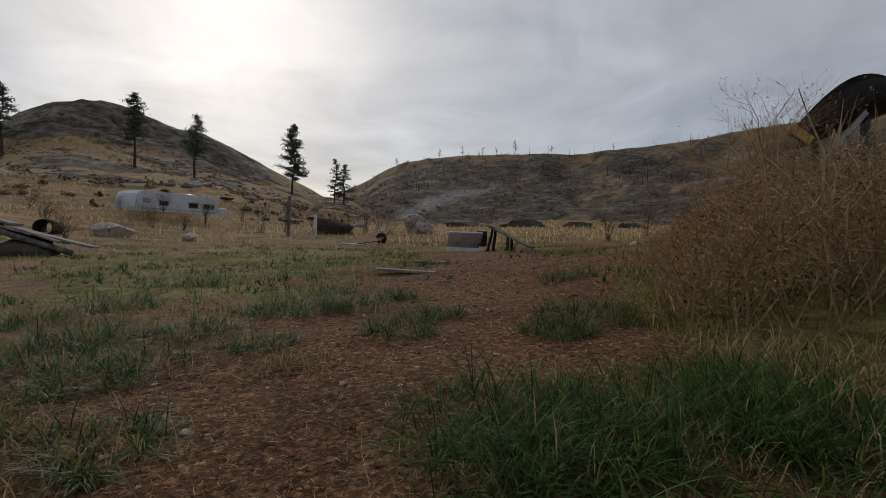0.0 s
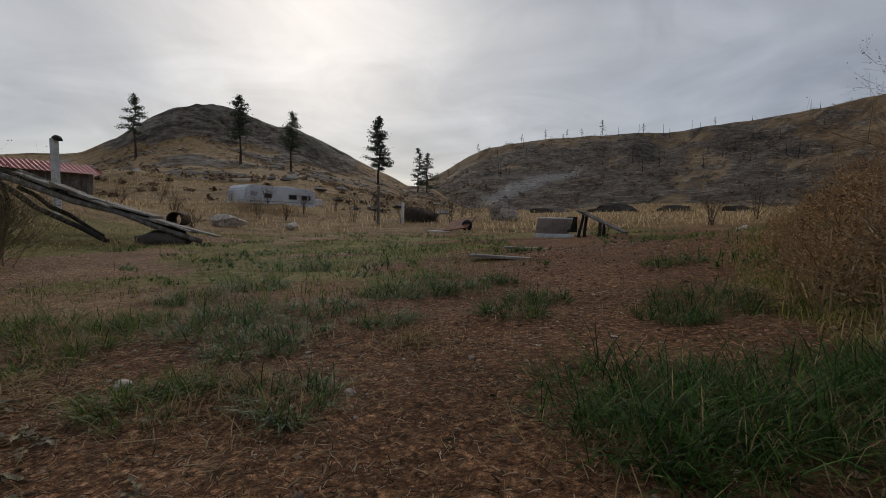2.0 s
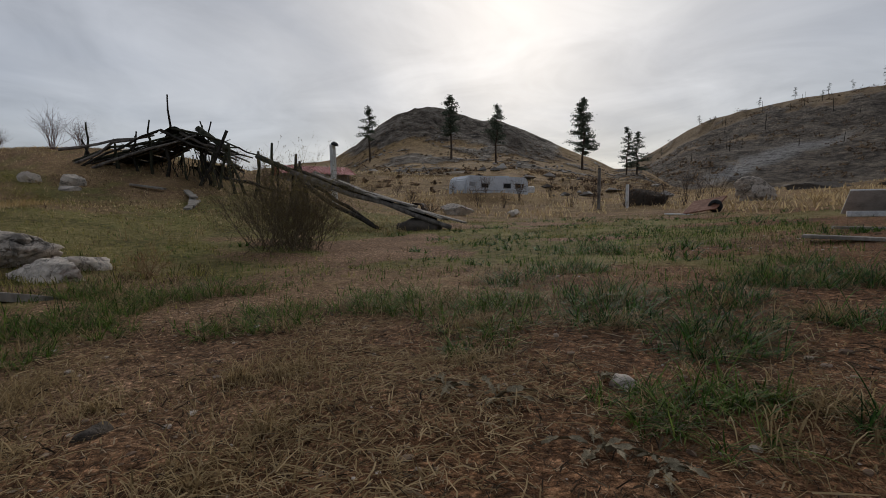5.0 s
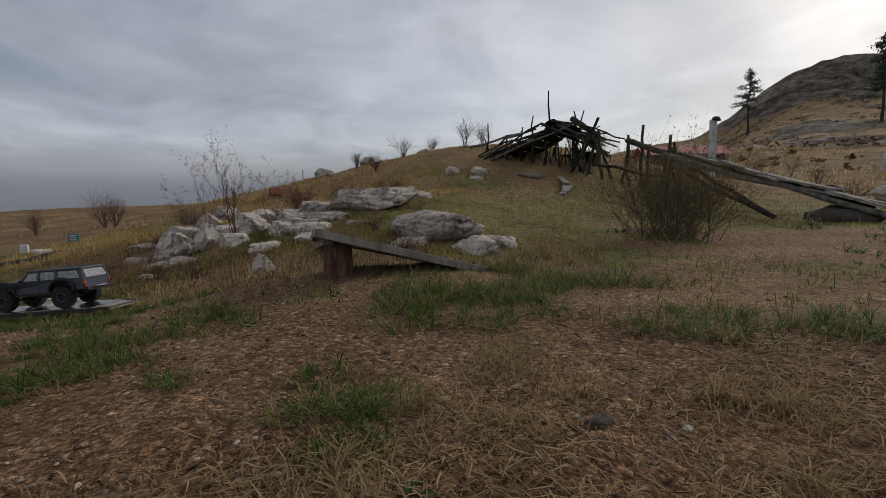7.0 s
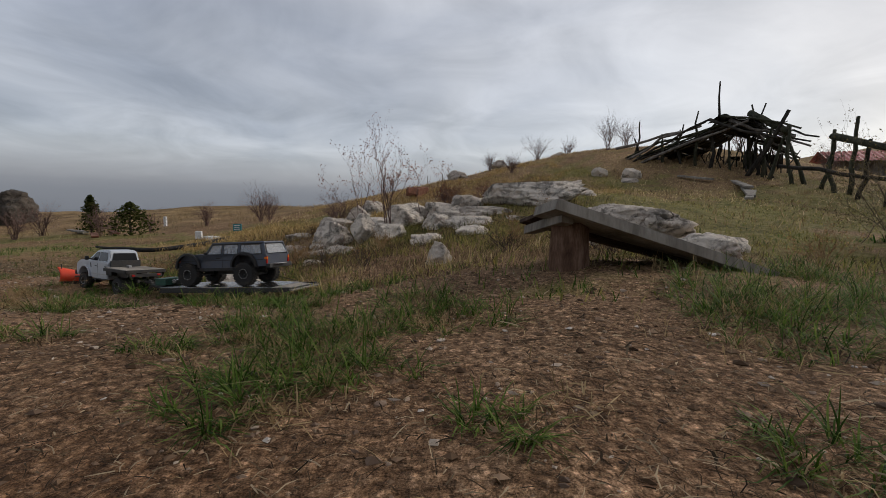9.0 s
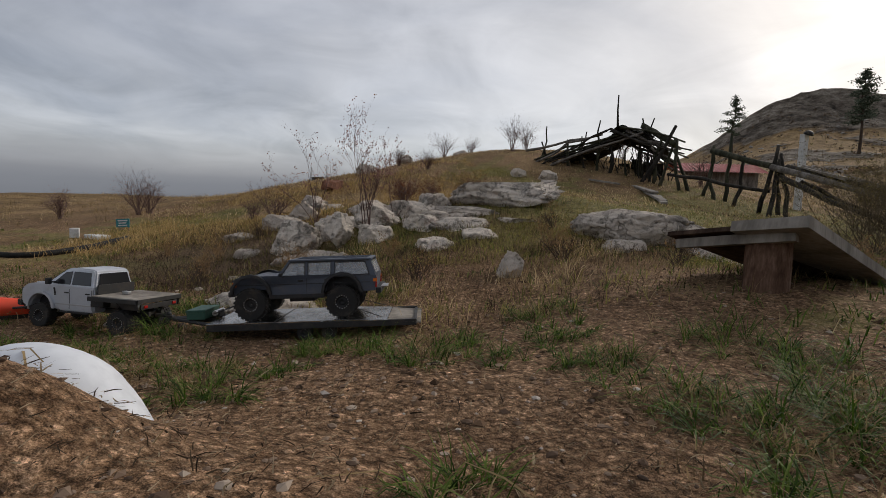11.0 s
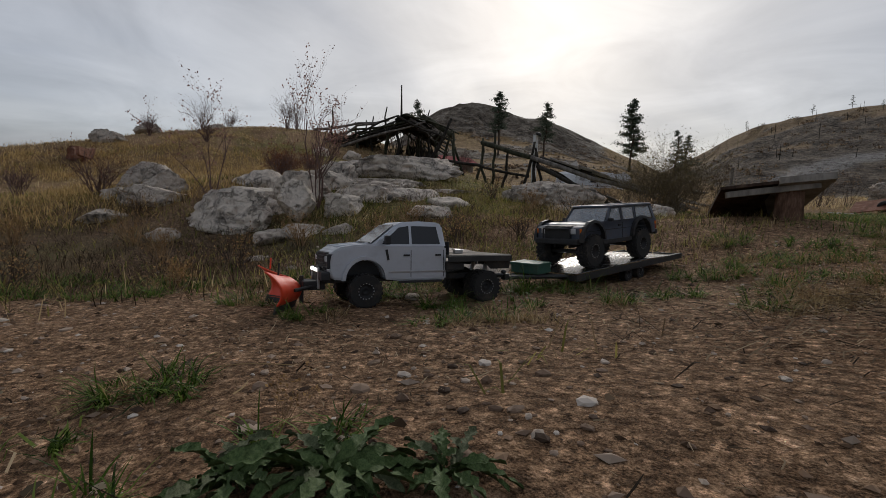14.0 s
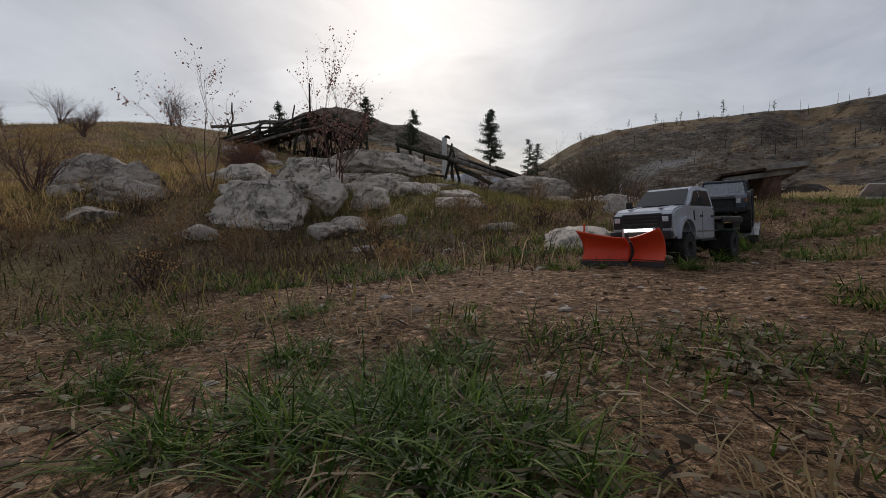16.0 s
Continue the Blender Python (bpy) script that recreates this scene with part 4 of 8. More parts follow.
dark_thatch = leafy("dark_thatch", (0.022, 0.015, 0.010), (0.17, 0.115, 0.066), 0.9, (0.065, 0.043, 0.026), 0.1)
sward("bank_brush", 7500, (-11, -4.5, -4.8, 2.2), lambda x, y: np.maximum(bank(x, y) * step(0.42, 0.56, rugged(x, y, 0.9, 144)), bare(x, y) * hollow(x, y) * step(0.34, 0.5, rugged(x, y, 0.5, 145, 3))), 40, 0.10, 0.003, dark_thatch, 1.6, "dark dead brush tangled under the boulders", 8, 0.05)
sward("bank_thatch", 7000, (-11, -4.5, -4.8, 2.2), lambda x, y: (1 - 0.7 * hollow(x, y)) * bank(x, y) * step(0.36, 0.55, rugged(x, y, 0.7, 142)), 32, 0.10, 0.0032, brown_blade, 1.7, "dead brown grass tangled over the bank", 7, 0.05)
gold_blade = leafy("golden_grass", (0.22, 0.145, 0.055), (0.66, 0.47, 0.22), 0.8, (0.44, 0.30, 0.125), 0.1)
sward("golden_grass", 9000, (-18, -9, -5.5, 2.5), lambda x, y: step(9.2, 10.4, -x - 0.35 * y) * step(0.44, 0.56, rugged(x, y, 1.3, 146, 3)), 43, 0.13, 0.007, gold_blade, 1.3, "golden dry grass above the rocky bank", 5, 0.06)
sward("bank_straw", 6000, (-12, -4.5, -4.2, 2.2), lambda x, y: (1 - 0.9 * hollow(x, y)) * (0.10 * step(6.5, 7.5, -x) + 0.8 * bank(x, y)) * bare(x, y) * step(0.56, 0.66, rugged(x, y, 0.9, 143)), 33, 0.13, 0.0034, pale_tan, 1.2, "tan grass stalks on the bank", 6, 0.05)

# low green growth and leaf litter where the walk ends
def finish(x, y):
    edge = np.interp(x, (-8.5, -7.1, -6.4, -5.8, -5.3, -4.9), (-4.15, -4.35, -4.42, -4.60, -4.45, -4.40))
    fade = step(1.9, 0.9, np.hypot((x + 6.3) * 0.75, y + 5.0) + 0.6 * (rugged(x, y, 0.6, 155, 3) - 0.5))
    return fade * step(-0.06, 0.18, edge - y + 0.25 * (rugged(x, y, 0.5, 151, 3) - 0.5))


wet_leaf = leafy("leaf_litter", (0.075, 0.060, 0.038), (0.46, 0.40, 0.28), 0.8, (0.22, 0.185, 0.120), 0.1)
sward("verge_grass", 9000, (-8.5, -4.6, -6.4, -4.0), lambda x, y: finish(x, y) * (0.03 + 0.97 * step(0.60, 0.70, rugged(x, y, 0.5, 152, 3))), 36, 0.052, 0.0026, fresh_blade, 1.5, "low green grass where the track widens", 5, 0.02)
sward("verge_straw", 6500, (-8.5, -4.6, -6.4, -4.0), lambda x, y: finish(x, y) * (0.05 + 0.95 * step(0.54, 0.66, rugged(x, y, 0.5, 153, 3))), 37, 0.06, 0.002, dry_blade, 1.8, "dry straw among the low grass", 5, 0.02)
lying("fallen_leaves", 42000, (-8.5, -4.6, -6.4, -4.0), lambda x, y: finish(x, y) * (0.15 + 0.85 * step(0.42, 0.58, rugged(x, y, 0.6, 154, 3))), 38, 0.016, 0.007, wet_leaf, "grey-brown leaf litter between the tufts", 0.014)
lying("verge_litter", 24000, (-8.5, -4.6, -6.4, -4.0), lambda x, y: finish(x, y), 39, 0.05, 0.0022, litter_blade, "matted dead stalks between the tufts", 0.016)
sward("green_patches", 14000, (-17, -5, -6, 3), lambda x, y: (1 - 0.7 * hollow(x, y)) * bare(x, y) * step(0.54, 0.66, rugged(x, y, 1.7, 161)) * step(5.6, 6.6, -x), 41, 0.06, 0.008, olive_blade, 1.5, "patches of yellow-green grass on the bank", 5, 0.05)
sward("green_bank_foot", 9000, (-9, -5, -5, 0), lambda x, y: (1 - 0.9 * hollow(x, y)) * bare(x, y) * bell(x, y, -6.6, -3.0, 1.6, 0.5, -40) * step(0.40, 0.58, rugged(x, y, 0.6, 162)), 42, 0.06, 0.004, fresh_blade, 1.5, "green grass along the foot of the bank", 6, 0.03)

# stones on the slopes of the hill
slope_stone = leafy("slope_stone", (0.06, 0.052, 0.044), (0.42, 0.39, 0.35), 0.9, (0.19, 0.17, 0.148), 0.2, thin=0)


def on_hill(x, y):
    b = np.degrees(np.arctan2(-(x + 2.5), y + 1.0))
    return step(6, 12, b) * step(62, 55, b) * step(30, 45, np.hypot(x, y)) * step(225, 200, np.hypot(x, y))


gravel("hillside_stones", 9000, (-190, -4, 14, 215), lambda x, y: on_hill(x, y) * step(0.48, 0.62, rugged(x, y, 17, 171)), 51, 0.12, 1.1, "grey stones scattered over the dry hill", slope_stone, "stones")
sward("rise_grass", 3800, (0.85, 4.6, 0.9, 5.2), lambda x, y: step(0.42, 0.55, x / y) * step(0.4, 0.55, rugged(x, y, 0.6, 181)), 52, 0.115, 0.004, dry_blade, 1.5, "tan grass round the foot of the tall weeds", 6, 0.04)
sward("rise_green", 3600, (0.85, 4.0, 0.8, 4.0), lambda x, y: step(0.36, 0.46, x / y) * step(0.46, 0.6, rugged(x, y, 0.5, 182)), 53, 0.09, 0.004, olive_blade, 1.3, "yellow-green grass under the tall weeds", 6, 0.035)

# ---- rocks ----
def rock_material(name, light, dark_tone, lichen, warm):
    m = material(name, light, 0.9, 0, 0.2)
    t = Tree(m)
    v = t.coord("Object")
    a, b, c = t.noise(v, 2.2, 6, 0.6, 0.4), t.noise(v, 14, 5, 0.7), t.noise(v, 75, 3, 0.7)
    base = t.ramp(t.math("ADD", t.math("MULTIPLY", a, 0.55), t.math("MULTIPLY", b, 0.45)), [(0.32, dark_tone), (0.39, tuple(x * 0.55 for x in light)), (0.46, light), (0.62, tuple(min(1, x * 1.25) for x in light))])
    base = t.mix(t.ramp(t.noise(v, 3.7, 5, 0.65, 1.0), [(0.54, 0.0), (0.64, 0.8)]), base, lichen)
    base = t.mix(t.ramp(t.noise(v, 5.1, 4, 0.6, 0.5), [(0.62, 0.0), (0.72, 0.6)]), base, warm)
    vor = t.n.new("ShaderNodeTexVoronoi")
    vor.feature = "DISTANCE_TO_EDGE"
    vor.inputs["Scale"].default_value = 3.2
    warp = t.n.new("ShaderNodeTexNoise")
    warp.inputs["Scale"].default_value, warp.inputs["Detail"].default_value = 4.0, 4
    t.l.new(v, warp.inputs["Vector"])
    bent = t.mix(0.7, v, warp.outputs["Color"])
    t.l.new(bent, vor.inputs["Vector"])
    vor2 = t.n.new("ShaderNodeTexVoronoi")
    vor2.feature = "DISTANCE_TO_EDGE"
    vor2.inputs["Scale"].default_value = 9.5
    t.l.new(t.stretch(bent, 1, 1, 2.4), vor2.inputs["Vector"])
    crack = t.math("MULTIPLY", t.ramp(vor.outputs["Distance"], [(0.0, 0.0), (0.03, 1.0)]), t.ramp(vor2.outputs["Distance"], [(0.0, 0.7), (0.03, 1.0)]))
    base = t.mix(crack, t.mix(0.36, base, (0.05, 0.04, 0.032)), base)
    t.colour(base)
    h = t.math("ADD", t.math("MULTIPLY", b, 0.5), t.math("ADD", t.math("MULTIPLY", c, 0.18), t.math("MULTIPLY", crack, 0.7)))
    t.bump(h, 0.9, 0.05)
    return m


pale_rock = rock_material("pale_granite", (0.62, 0.54, 0.455), (0.06, 0.045, 0.038), (0.12, 0.108, 0.095), (0.36, 0.235, 0.185))
grey_rock = rock_material("weathered_granite", (0.50, 0.43, 0.36), (0.06, 0.047, 0.040), (0.095, 0.086, 0.074), (0.26, 0.18, 0.14))
dark_rock = rock_material("dark_stone", (0.085, 0.07, 0.056), (0.035, 0.03, 0.025), (0.06, 0.055, 0.045), (0.16, 0.11, 0.075))


def boulder(x, y, z, size, turn, seed, mat, label, flat=0.0, fine=5, group="rocks on the bank"):
    """A faceted, layered and cracked rock with its middle at (x, y, z)."""
    rnd = random.Random(seed)
    bm = bmesh.new()
    bmesh.ops.create_icosphere(bm, subdivisions=fine, radius=1)
    planes = []
    for k in range(22):
        d = Vector((rnd.gauss(0, 1), rnd.gauss(0, 1), rnd.gauss(0, 0.75))).normalized()
        planes.append((d, rnd.uniform(0.50, 0.86)))
    if flat:
        planes.append((Vector((rnd.uniform(-0.1, 0.1), rnd.uniform(-0.1, 0.1), 1)).normalized(), flat))
    off = Vector((rnd.uniform(-50, 50), rnd.uniform(-50, 50), rnd.uniform(-50, 50)))
    bed = Vector((rnd.uniform(-0.35, 0.35), rnd.uniform(-0.35, 0.35), 1)).normalized()
    beds = rnd.uniform(3.2, 5.0)
    for v in bm.verts:
        p = v.co.copy()
        for d, lim in planes:
            over = p.dot(d) - lim
            if over > 0:
                p -= d * over
        n1 = noise.noise(p * 1.6 + off)
        n2 = abs(noise.noise(p * 3.7 + off))
        n3 = noise.noise(p * 9.0 + off)
        h = (p.dot(bed) + 0.12 * n1) * beds
        ledge = (h - math.floor(h)) - 0.5
        near = noise.voronoi((p + Vector((n1, n3, n2)) * 0.15) * 2.3 + off)[0]
        crack = max(0.0, 1 - (near[1] - near[0]) / 0.13)
        fine_crack = max(0.0, 1 - abs(noise.noise(p * 4.6 - off)) / 0.06)
        p *= 1 + 0.08 * n1 - 0.06 * n2 + 0.035 * n3 - 0.040 * ledge - 0.11 * crack - 0.035 * fine_crack
        v.co = Vector((p.x * size[0] / 2, p.y * size[1] / 2, p.z * size[2] / 2))
    ob = solo("boulder", bm, mat, pose(x, y, z, 0, 0, turn), label, "rock", group, "", True)
    return ob


boulder(-8.33, -2.47, -0.24, (1.12, 0.85, 0.66), 38, 11, pale_rock, "large pale granite boulder with rusty lichen on the bank", 0.75)
boulder(-8.04, -2.02, -0.09, (0.50, 0.42, 0.46), 20, 12, pale_rock, "squat pale rock against the large boulder")
boulder(-8.66, -1.58, 0.02, (0.98, 0.64, 0.50), 30, 13, pale_rock, "cracked grey rock on the bank")
boulder(-8.22, -1.05, 0.0, (1.20, 0.70, 0.48), 12, 14, pale_rock, "long tilted slab of pale granite on the bank", 0.6)
boulder(-7.25, -1.10, -0.20, (1.45, 0.60, 0.46), -10, 15, pale_rock, "long pale rock running down the bank", 0.6)
boulder(-7.86, -1.66, -0.14, (0.60, 0.46, 0.38), 60, 16, pale_rock, "low pale rock in the grass")
boulder(-7.42, -2.02, -0.34, (0.40, 0.34, 0.26), 10, 17, grey_rock, "low grey rock below the boulder")
boulder(-8.98, -1.35, 0.10, (0.5, 0.42, 0.34), 75, 18, grey_rock, "grey rock behind the sapling")
boulder(-8.95, 0.28, 0.42, (2.25, 1.3, 0.74), 51, 19, pale_rock, "broad flat-topped granite slab below the hut", 0.5)
boulder(-8.50, -0.35, 0.15, (1.40, 0.85, 0.42), 40, 20, grey_rock, "layered granite slab at the knoll's foot", 0.5)
boulder(-7.90, 0.05, 0.05, (0.85, 0.55, 0.32), 15, 21, grey_rock, "small layered rock at the slab's foot", 0.5)
boulder(-6.78, 0.86, 0.08, (1.35, 0.8, 0.7), 38, 22, grey_rock, "rough grey outcrop with a dark hollow under it")
boulder(-5.80, 1.08, -0.13, (0.95, 0.6, 0.42), 20, 23, pale_rock, "low pinkish granite rock beside the outcrop")
boulder(-10.7, -2.4, 0.0, (1.25, 0.85, 0.66), 10, 24, grey_rock, "grey rock pile among dry weeds")
boulder(-10.0, -2.45, 0.0, (0.85, 0.7, 0.54), 50, 25, grey_rock, "grey rock beside a sapling")
boulder(-9.5, -2.75, -0.10, (0.90, 0.62, 0.44), 80, 26, grey_rock, "grey rock under a shrub")
boulder(-7.1, -2.95, -0.5, (0.34, 0.3, 0.2), 20, 27, grey_rock, "small grey stone on the bank")
boulder(-6.40, -2.15, -0.40, (0.75, 0.45, 0.24), 20, 28, grey_rock, "flat stone at the bank's foot")
boulder(-5.72, -0.98, -0.18, (0.32, 0.26, 0.34), 20, 29, grey_rock, "upright grey stone beside the ramp")
boulder(-14.1, 3.7, 1.10, (0.62, 0.5, 0.62), 20, 30, pale_rock, "layered stone block below the hut", 0.8, 4, "stones by the hut")
boulder(-14.6, 3.05, 1.16, (0.55, 0.5, 0.55), 60, 31, pale_rock, "layered stone block beside the hut", 0.8, 4, "stones by the hut")
boulder(-13.7, 3.55, 0.92, (0.8, 0.5, 0.3), 30, 32, grey_rock, "flat stones on the slope below the hut", 0.6, 4, "stones by the hut")
boulder(-1.35, 25.0, 0.95, (2.4, 1.7, 1.7), 20, 33, grey_rock, "big pale boulder beside dry brush", 0, 5, "rocks beyond the track")
boulder(-11.3, 15.4, 0.35, (1.7, 1.0, 0.75), 30, 34, pale_rock, "tumbled pale rocks below the camper", 0, 4, "rocks beyond the track")
boulder(-9.2, 16.5, 0.2, (0.9, 0.6, 0.4), 70, 35, pale_rock, "small pale rock in dry grass", 0, 4, "rocks beyond the track")
boulder(-5.8, 24.2, 0.8, (2.6, 1.7, 1.2), 10, 36, dark_rock, "dark rock mound grown over with brush", 0, 4, "rocks beyond the track")
boulder(3.4, 8.4, 0.42, (0.42, 0.36, 0.36), 10, 37, pale_rock, "pale stone beside the brush", 0, 4, "rocks beyond the track")
for i, (bx, by, w, h) in enumerate(((1.7, 38, 4.2, 1.6), (6.5, 36, 4.5, 1.5), (10.0, 35, 4.0, 1.3), (14.0, 34, 3.0, 1.2), (19, 33, 3.5, 1.3))):
    boulder(bx, by, ground_at(bx, by) - 0.1, (w * 1.2, 2.6, h), 10 * i, 40 + i, dark_rock, "dark weathered rocks in the dry grass", 0, 4, "rocks beyond the track")
boulder(-18.8, -17.0, ground_at(-18.8, -17.0) + 0.3, (2.8, 2.0, 1.9), 30, 50, dark_rock, "lichened rock outcrop above the lake", 0, 5, "rocks above the lake")
boulder(-18.3, -0.7, ground_at(-18.3, -0.7) + 0.1, (1.1, 0.8, 0.6), 30, 51, grey_rock, "grey rock on the knoll's crest", 0, 4, "rocks on the knoll")
boulder(-20.5, 1.0, ground_at(-20.5, 1.0) + 0.08, (1.3, 0.9, 0.5), 30, 52, grey_rock, "grey rock on the knoll's crest", 0, 4, "rocks on the knoll")
boulder(-21.5, 3.6, ground_at(-21.5, 3.6) + 0.1, (1.3, 0.9, 0.6), 10, 53, grey_rock, "grey rock among bare shrubs on the knoll", 0, 4, "rocks on the knoll")
RUBBLE = ((-8.44, -3.03, 0.24), (-5.85, -2.62, 0.34), (-5.62, -2.52, 0.28), (-9.6, -1.45, 0.5), (-8.39, -0.52, 0.42), (-7.86, -0.66, 0.34), (-7.79, -2.43, 0.22), (-7.34, -0.61, 0.28), (-7.7, -2.2, 0.3), (-6.2, 1.34, 0.4), (-9.3, -3.2, 0.3), (-8.9, -0.9, 0.5), (-8.2, -0.8, 0.3), (-9.3, -0.6, 0.6), (-8.6, -2.0, 0.4), (-9.0, -1.9, 0.36), (-6.4, 0.5, 0.3), (-10.0, 0.3, 0.6), (-9.6, 0.9, 0.5), (-10.3, -2.7, 0.4), (-11.2, -1.9, 0.4))
for i, (bx, by, s) in enumerate(RUBBLE):
    s = max(s * 1.2, 0.30)
    boulder(bx, by, ground_at(bx, by) - s * 0.12, (s * 2.2, s * 1.5, s * 0.95), i * 53, 110 + i, pale_rock if i % 2 else grey_rock, "broken granite rock lying on the bank", 0.7 if i % 3 else 0, 4, "broken rocks on the bank")
stones = [(-0.62, 1.05, 0.03), (0.1, 0.72, 0.03), (-4.3, -3.7, 0.02), (-4.95, -3.35, 0.04), (-3.1, -1.3, 0.03), (-2.55, -1.2, 0.03), (-5.45, -3.25, 0.06), (-5.3, -2.9, 0.05), (-5.9, -3.7, 0.03), (-6.2, -4.3, 0.03), (-2.2, 0.25, 0.06), (-1.3, 1.0, 0.06), (-6.5, -3.1, 0.06)]
for i, (bx, by, s) in enumerate(stones):
    o = boulder(bx, by, ground_at(bx, by) + s * 0.08, (s * 1.6, s * 1.2, s * 0.8), i * 47, 70 + i, dark_rock if i % 3 == 1 else grey_rock, "small stone lying on the dirt", 0, 3, "stones on the track")
    o.name = "stone"

# ---- hut of poles, log rail and other structures ----
old_wood = barkish("weathered_wood", [(0.06, 0.052, 0.045), (0.15, 0.132, 0.115), (0.27, 0.245, 0.215)], 9)
dark_wood = barkish("dark_pole", [(0.012, 0.011, 0.009), (0.035, 0.031, 0.026), (0.075, 0.066, 0.054)], 9)
mossy_wood = barkish("mossy_pole", [(0.016, 0.018, 0.011), (0.045, 0.046, 0.03), (0.10, 0.093, 0.065)], 9)
board_wood = barkish("grey_board", [(0.13, 0.115, 0.098), (0.23, 0.205, 0.175), (0.34, 0.31, 0.27)], 6)
tarp_mat = grained("faded_tarp", [(0.09, 0.095, 0.075), (0.15, 0.155, 0.125), (0.21, 0.21, 0.18)], 4, 0.8)
red_tin = grained("red_roofing", [(0.22, 0.045, 0.04), (0.36, 0.085, 0.075), (0.44, 0.15, 0.13)], 3, 0.55, 0.2)
white_paint = grained("worn_white_paint", [(0.42, 0.41, 0.39), (0.62, 0.61, 0.59), (0.72, 0.71, 0.69)], 5, 0.6, 0.2)
black_paint = grained("black_paint", [(0.008, 0.008, 0.008), (0.018, 0.018, 0.017), (0.035, 0.033, 0.03)], 6, 0.5, 0.2)
rust = grained("rusty_plate", [(0.09, 0.035, 0.02), (0.17, 0.07, 0.04), (0.26, 0.13, 0.09)], 5, 0.85)
wr = random.Random(5)


def local(m, p):
    return m @ Vector(p)


hut_turn = 42.0
hut_x, hut_y = -14.75, 6.0
hut_m = pose(hut_x, hut_y, ground_at(hut_x, hut_y) - 0.52, 0, 0, hut_turn)
hut = thing("pole_hut", hut_m, "tumbledown hut of dark crooked poles and boards on the knoll", "hut")


def hut_ground(x, y):
    w = hut_m @ Vector((x, y, 0))
    return (hut_m.inverted() @ Vector(sit(w.x, w.y)))[2]


posts = ((-2.2, 0.1, -1.95, 2.05), (-1.9, 0.2, -2.15, 1.75), (-1.2, 0.0, -1.25, 1.75), (-0.7, 0.1, -0.72, 2.0), (-0.28, 0.0, -0.3, 2.25), (0.02, 0.05, 0.05, 2.85), (0.52, 0.2, 0.55, 1.85),
         (1.15, 0.1, 1.2, 1.8), (1.28, 0.0, 1.5, 1.75), (1.55, 0.15, 1.1, 1.2), (-1.6, 1.9, -1.6, 1.7), (-0.4, 2.0, -0.4, 1.9), (0.9, 2.0, 0.9, 1.95), (0.6, 0.9, 0.7, 2.35), (0.8, 0.8, 0.75, 2.3), (0.85, 0.6, 1.15, 2.35), (-0.9, 0.5, -0.95, 1.9))
for i, (x0, y0, x1, top) in enumerate(posts):
    z0 = hut_ground(x0, y0) - 0.12
    top = top - 0.22 if i not in (5, 0) else top - 0.05
    log_mesh("post", (x0, y0, z0), (x1, y0 + wr.uniform(-0.1, 0.1), top), 0.034 + 0.012 * (i % 3), 0.019, mossy_wood if i % 2 == 0 else dark_wood, wr, hut, 0.075)
for i in range(22):
    y = -0.3 + i * 0.115
    a = (-2.5 + wr.uniform(-0.45, 0.6), y, 0.72 + wr.uniform(-0.2, 0.2))
    b = (0.45 + wr.uniform(-0.5, 0.35), y + wr.uniform(-0.3, 0.3), 1.70 + wr.uniform(-0.14, 0.14))
    log_mesh("roof_pole", a, b, wr.uniform(0.03, 0.055), 0.025, (dark_wood, old_wood, mossy_wood)[i % 3], wr, hut, 0.05)
for i in range(16):
    y = -0.2 + i * 0.15
    a = (0.2 + wr.uniform(-0.3, 0.3), y, 1.74 + wr.uniform(-0.1, 0.1))
    b = (1.75 + wr.uniform(-0.4, 0.35), y + wr.uniform(-0.3, 0.3), 1.05 + wr.uniform(-0.35, 0.3))
    log_mesh("roof_pole", a, b, wr.uniform(0.03, 0.05), 0.022, (dark_wood, mossy_wood, old_wood)[i % 3], wr, hut, 0.05)
for i in range(18):
    x, y = wr.uniform(-1.9, 1.3), wr.uniform(-0.2, 2.0)
    top_z = 1.78 - 0.42 * abs(x - 0.4)
    a = (x, y, top_z + wr.uniform(-0.1, 0.1))
    b = (x + wr.uniform(-0.9, 0.9), y + wr.uniform(-0.5, 0.5), top_z + wr.uniform(-0.2, 0.42))
    log_mesh("stick", a, b, wr.uniform(0.018, 0.032), 0.012, dark_wood if i % 3 else old_wood, wr, hut, 0.09, 5)
for i in range(10):
    x = -1.9 + i * 0.36
    part("roof_board", box((0.34, 2.0, 0.03), pose(x, 0.95, 1.60 - 0.40 * abs(x - 0.35), 0, -20 if x < 0.35 else 20, wr.uniform(-9, 9)), 0.006), dark_wood, hut)
for i in range(9):
    # dark boards added at the back so the hut's inside looks shaded
    x = -1.75 + i * 0.36
    part("wall_board", box((0.3, 0.03, 1.25 + wr.uniform(-0.2, 0.1) - 0.2 * abs(x - 0.3)), pose(x, 1.85 + 0.04 * (i % 2), 0.45, wr.uniform(-3, 3), wr.uniform(-8, 8), 0), 0.006), dark_wood, hut)
for i in range(110):
    x, y = wr.uniform(-2.3, 1.5), wr.uniform(0.2, 1.7)
    log_mesh("brush_stick", (x, y, -0.1), (x + wr.uniform(-0.5, 0.5), y + wr.uniform(-0.3, 0.3), wr.uniform(0.6, 1.0) * (1.55 - 0.38 * abs(x - 0.4))), 0.024, 0.010, (dark_wood, mossy_wood)[i % 2], wr, hut, 0.08, 5)
log_mesh("leaning_pole", (-1.95, -0.35, 0.55), (0.95, -0.1, 1.65), 0.045, 0.03, old_wood, wr, hut, 0.02)
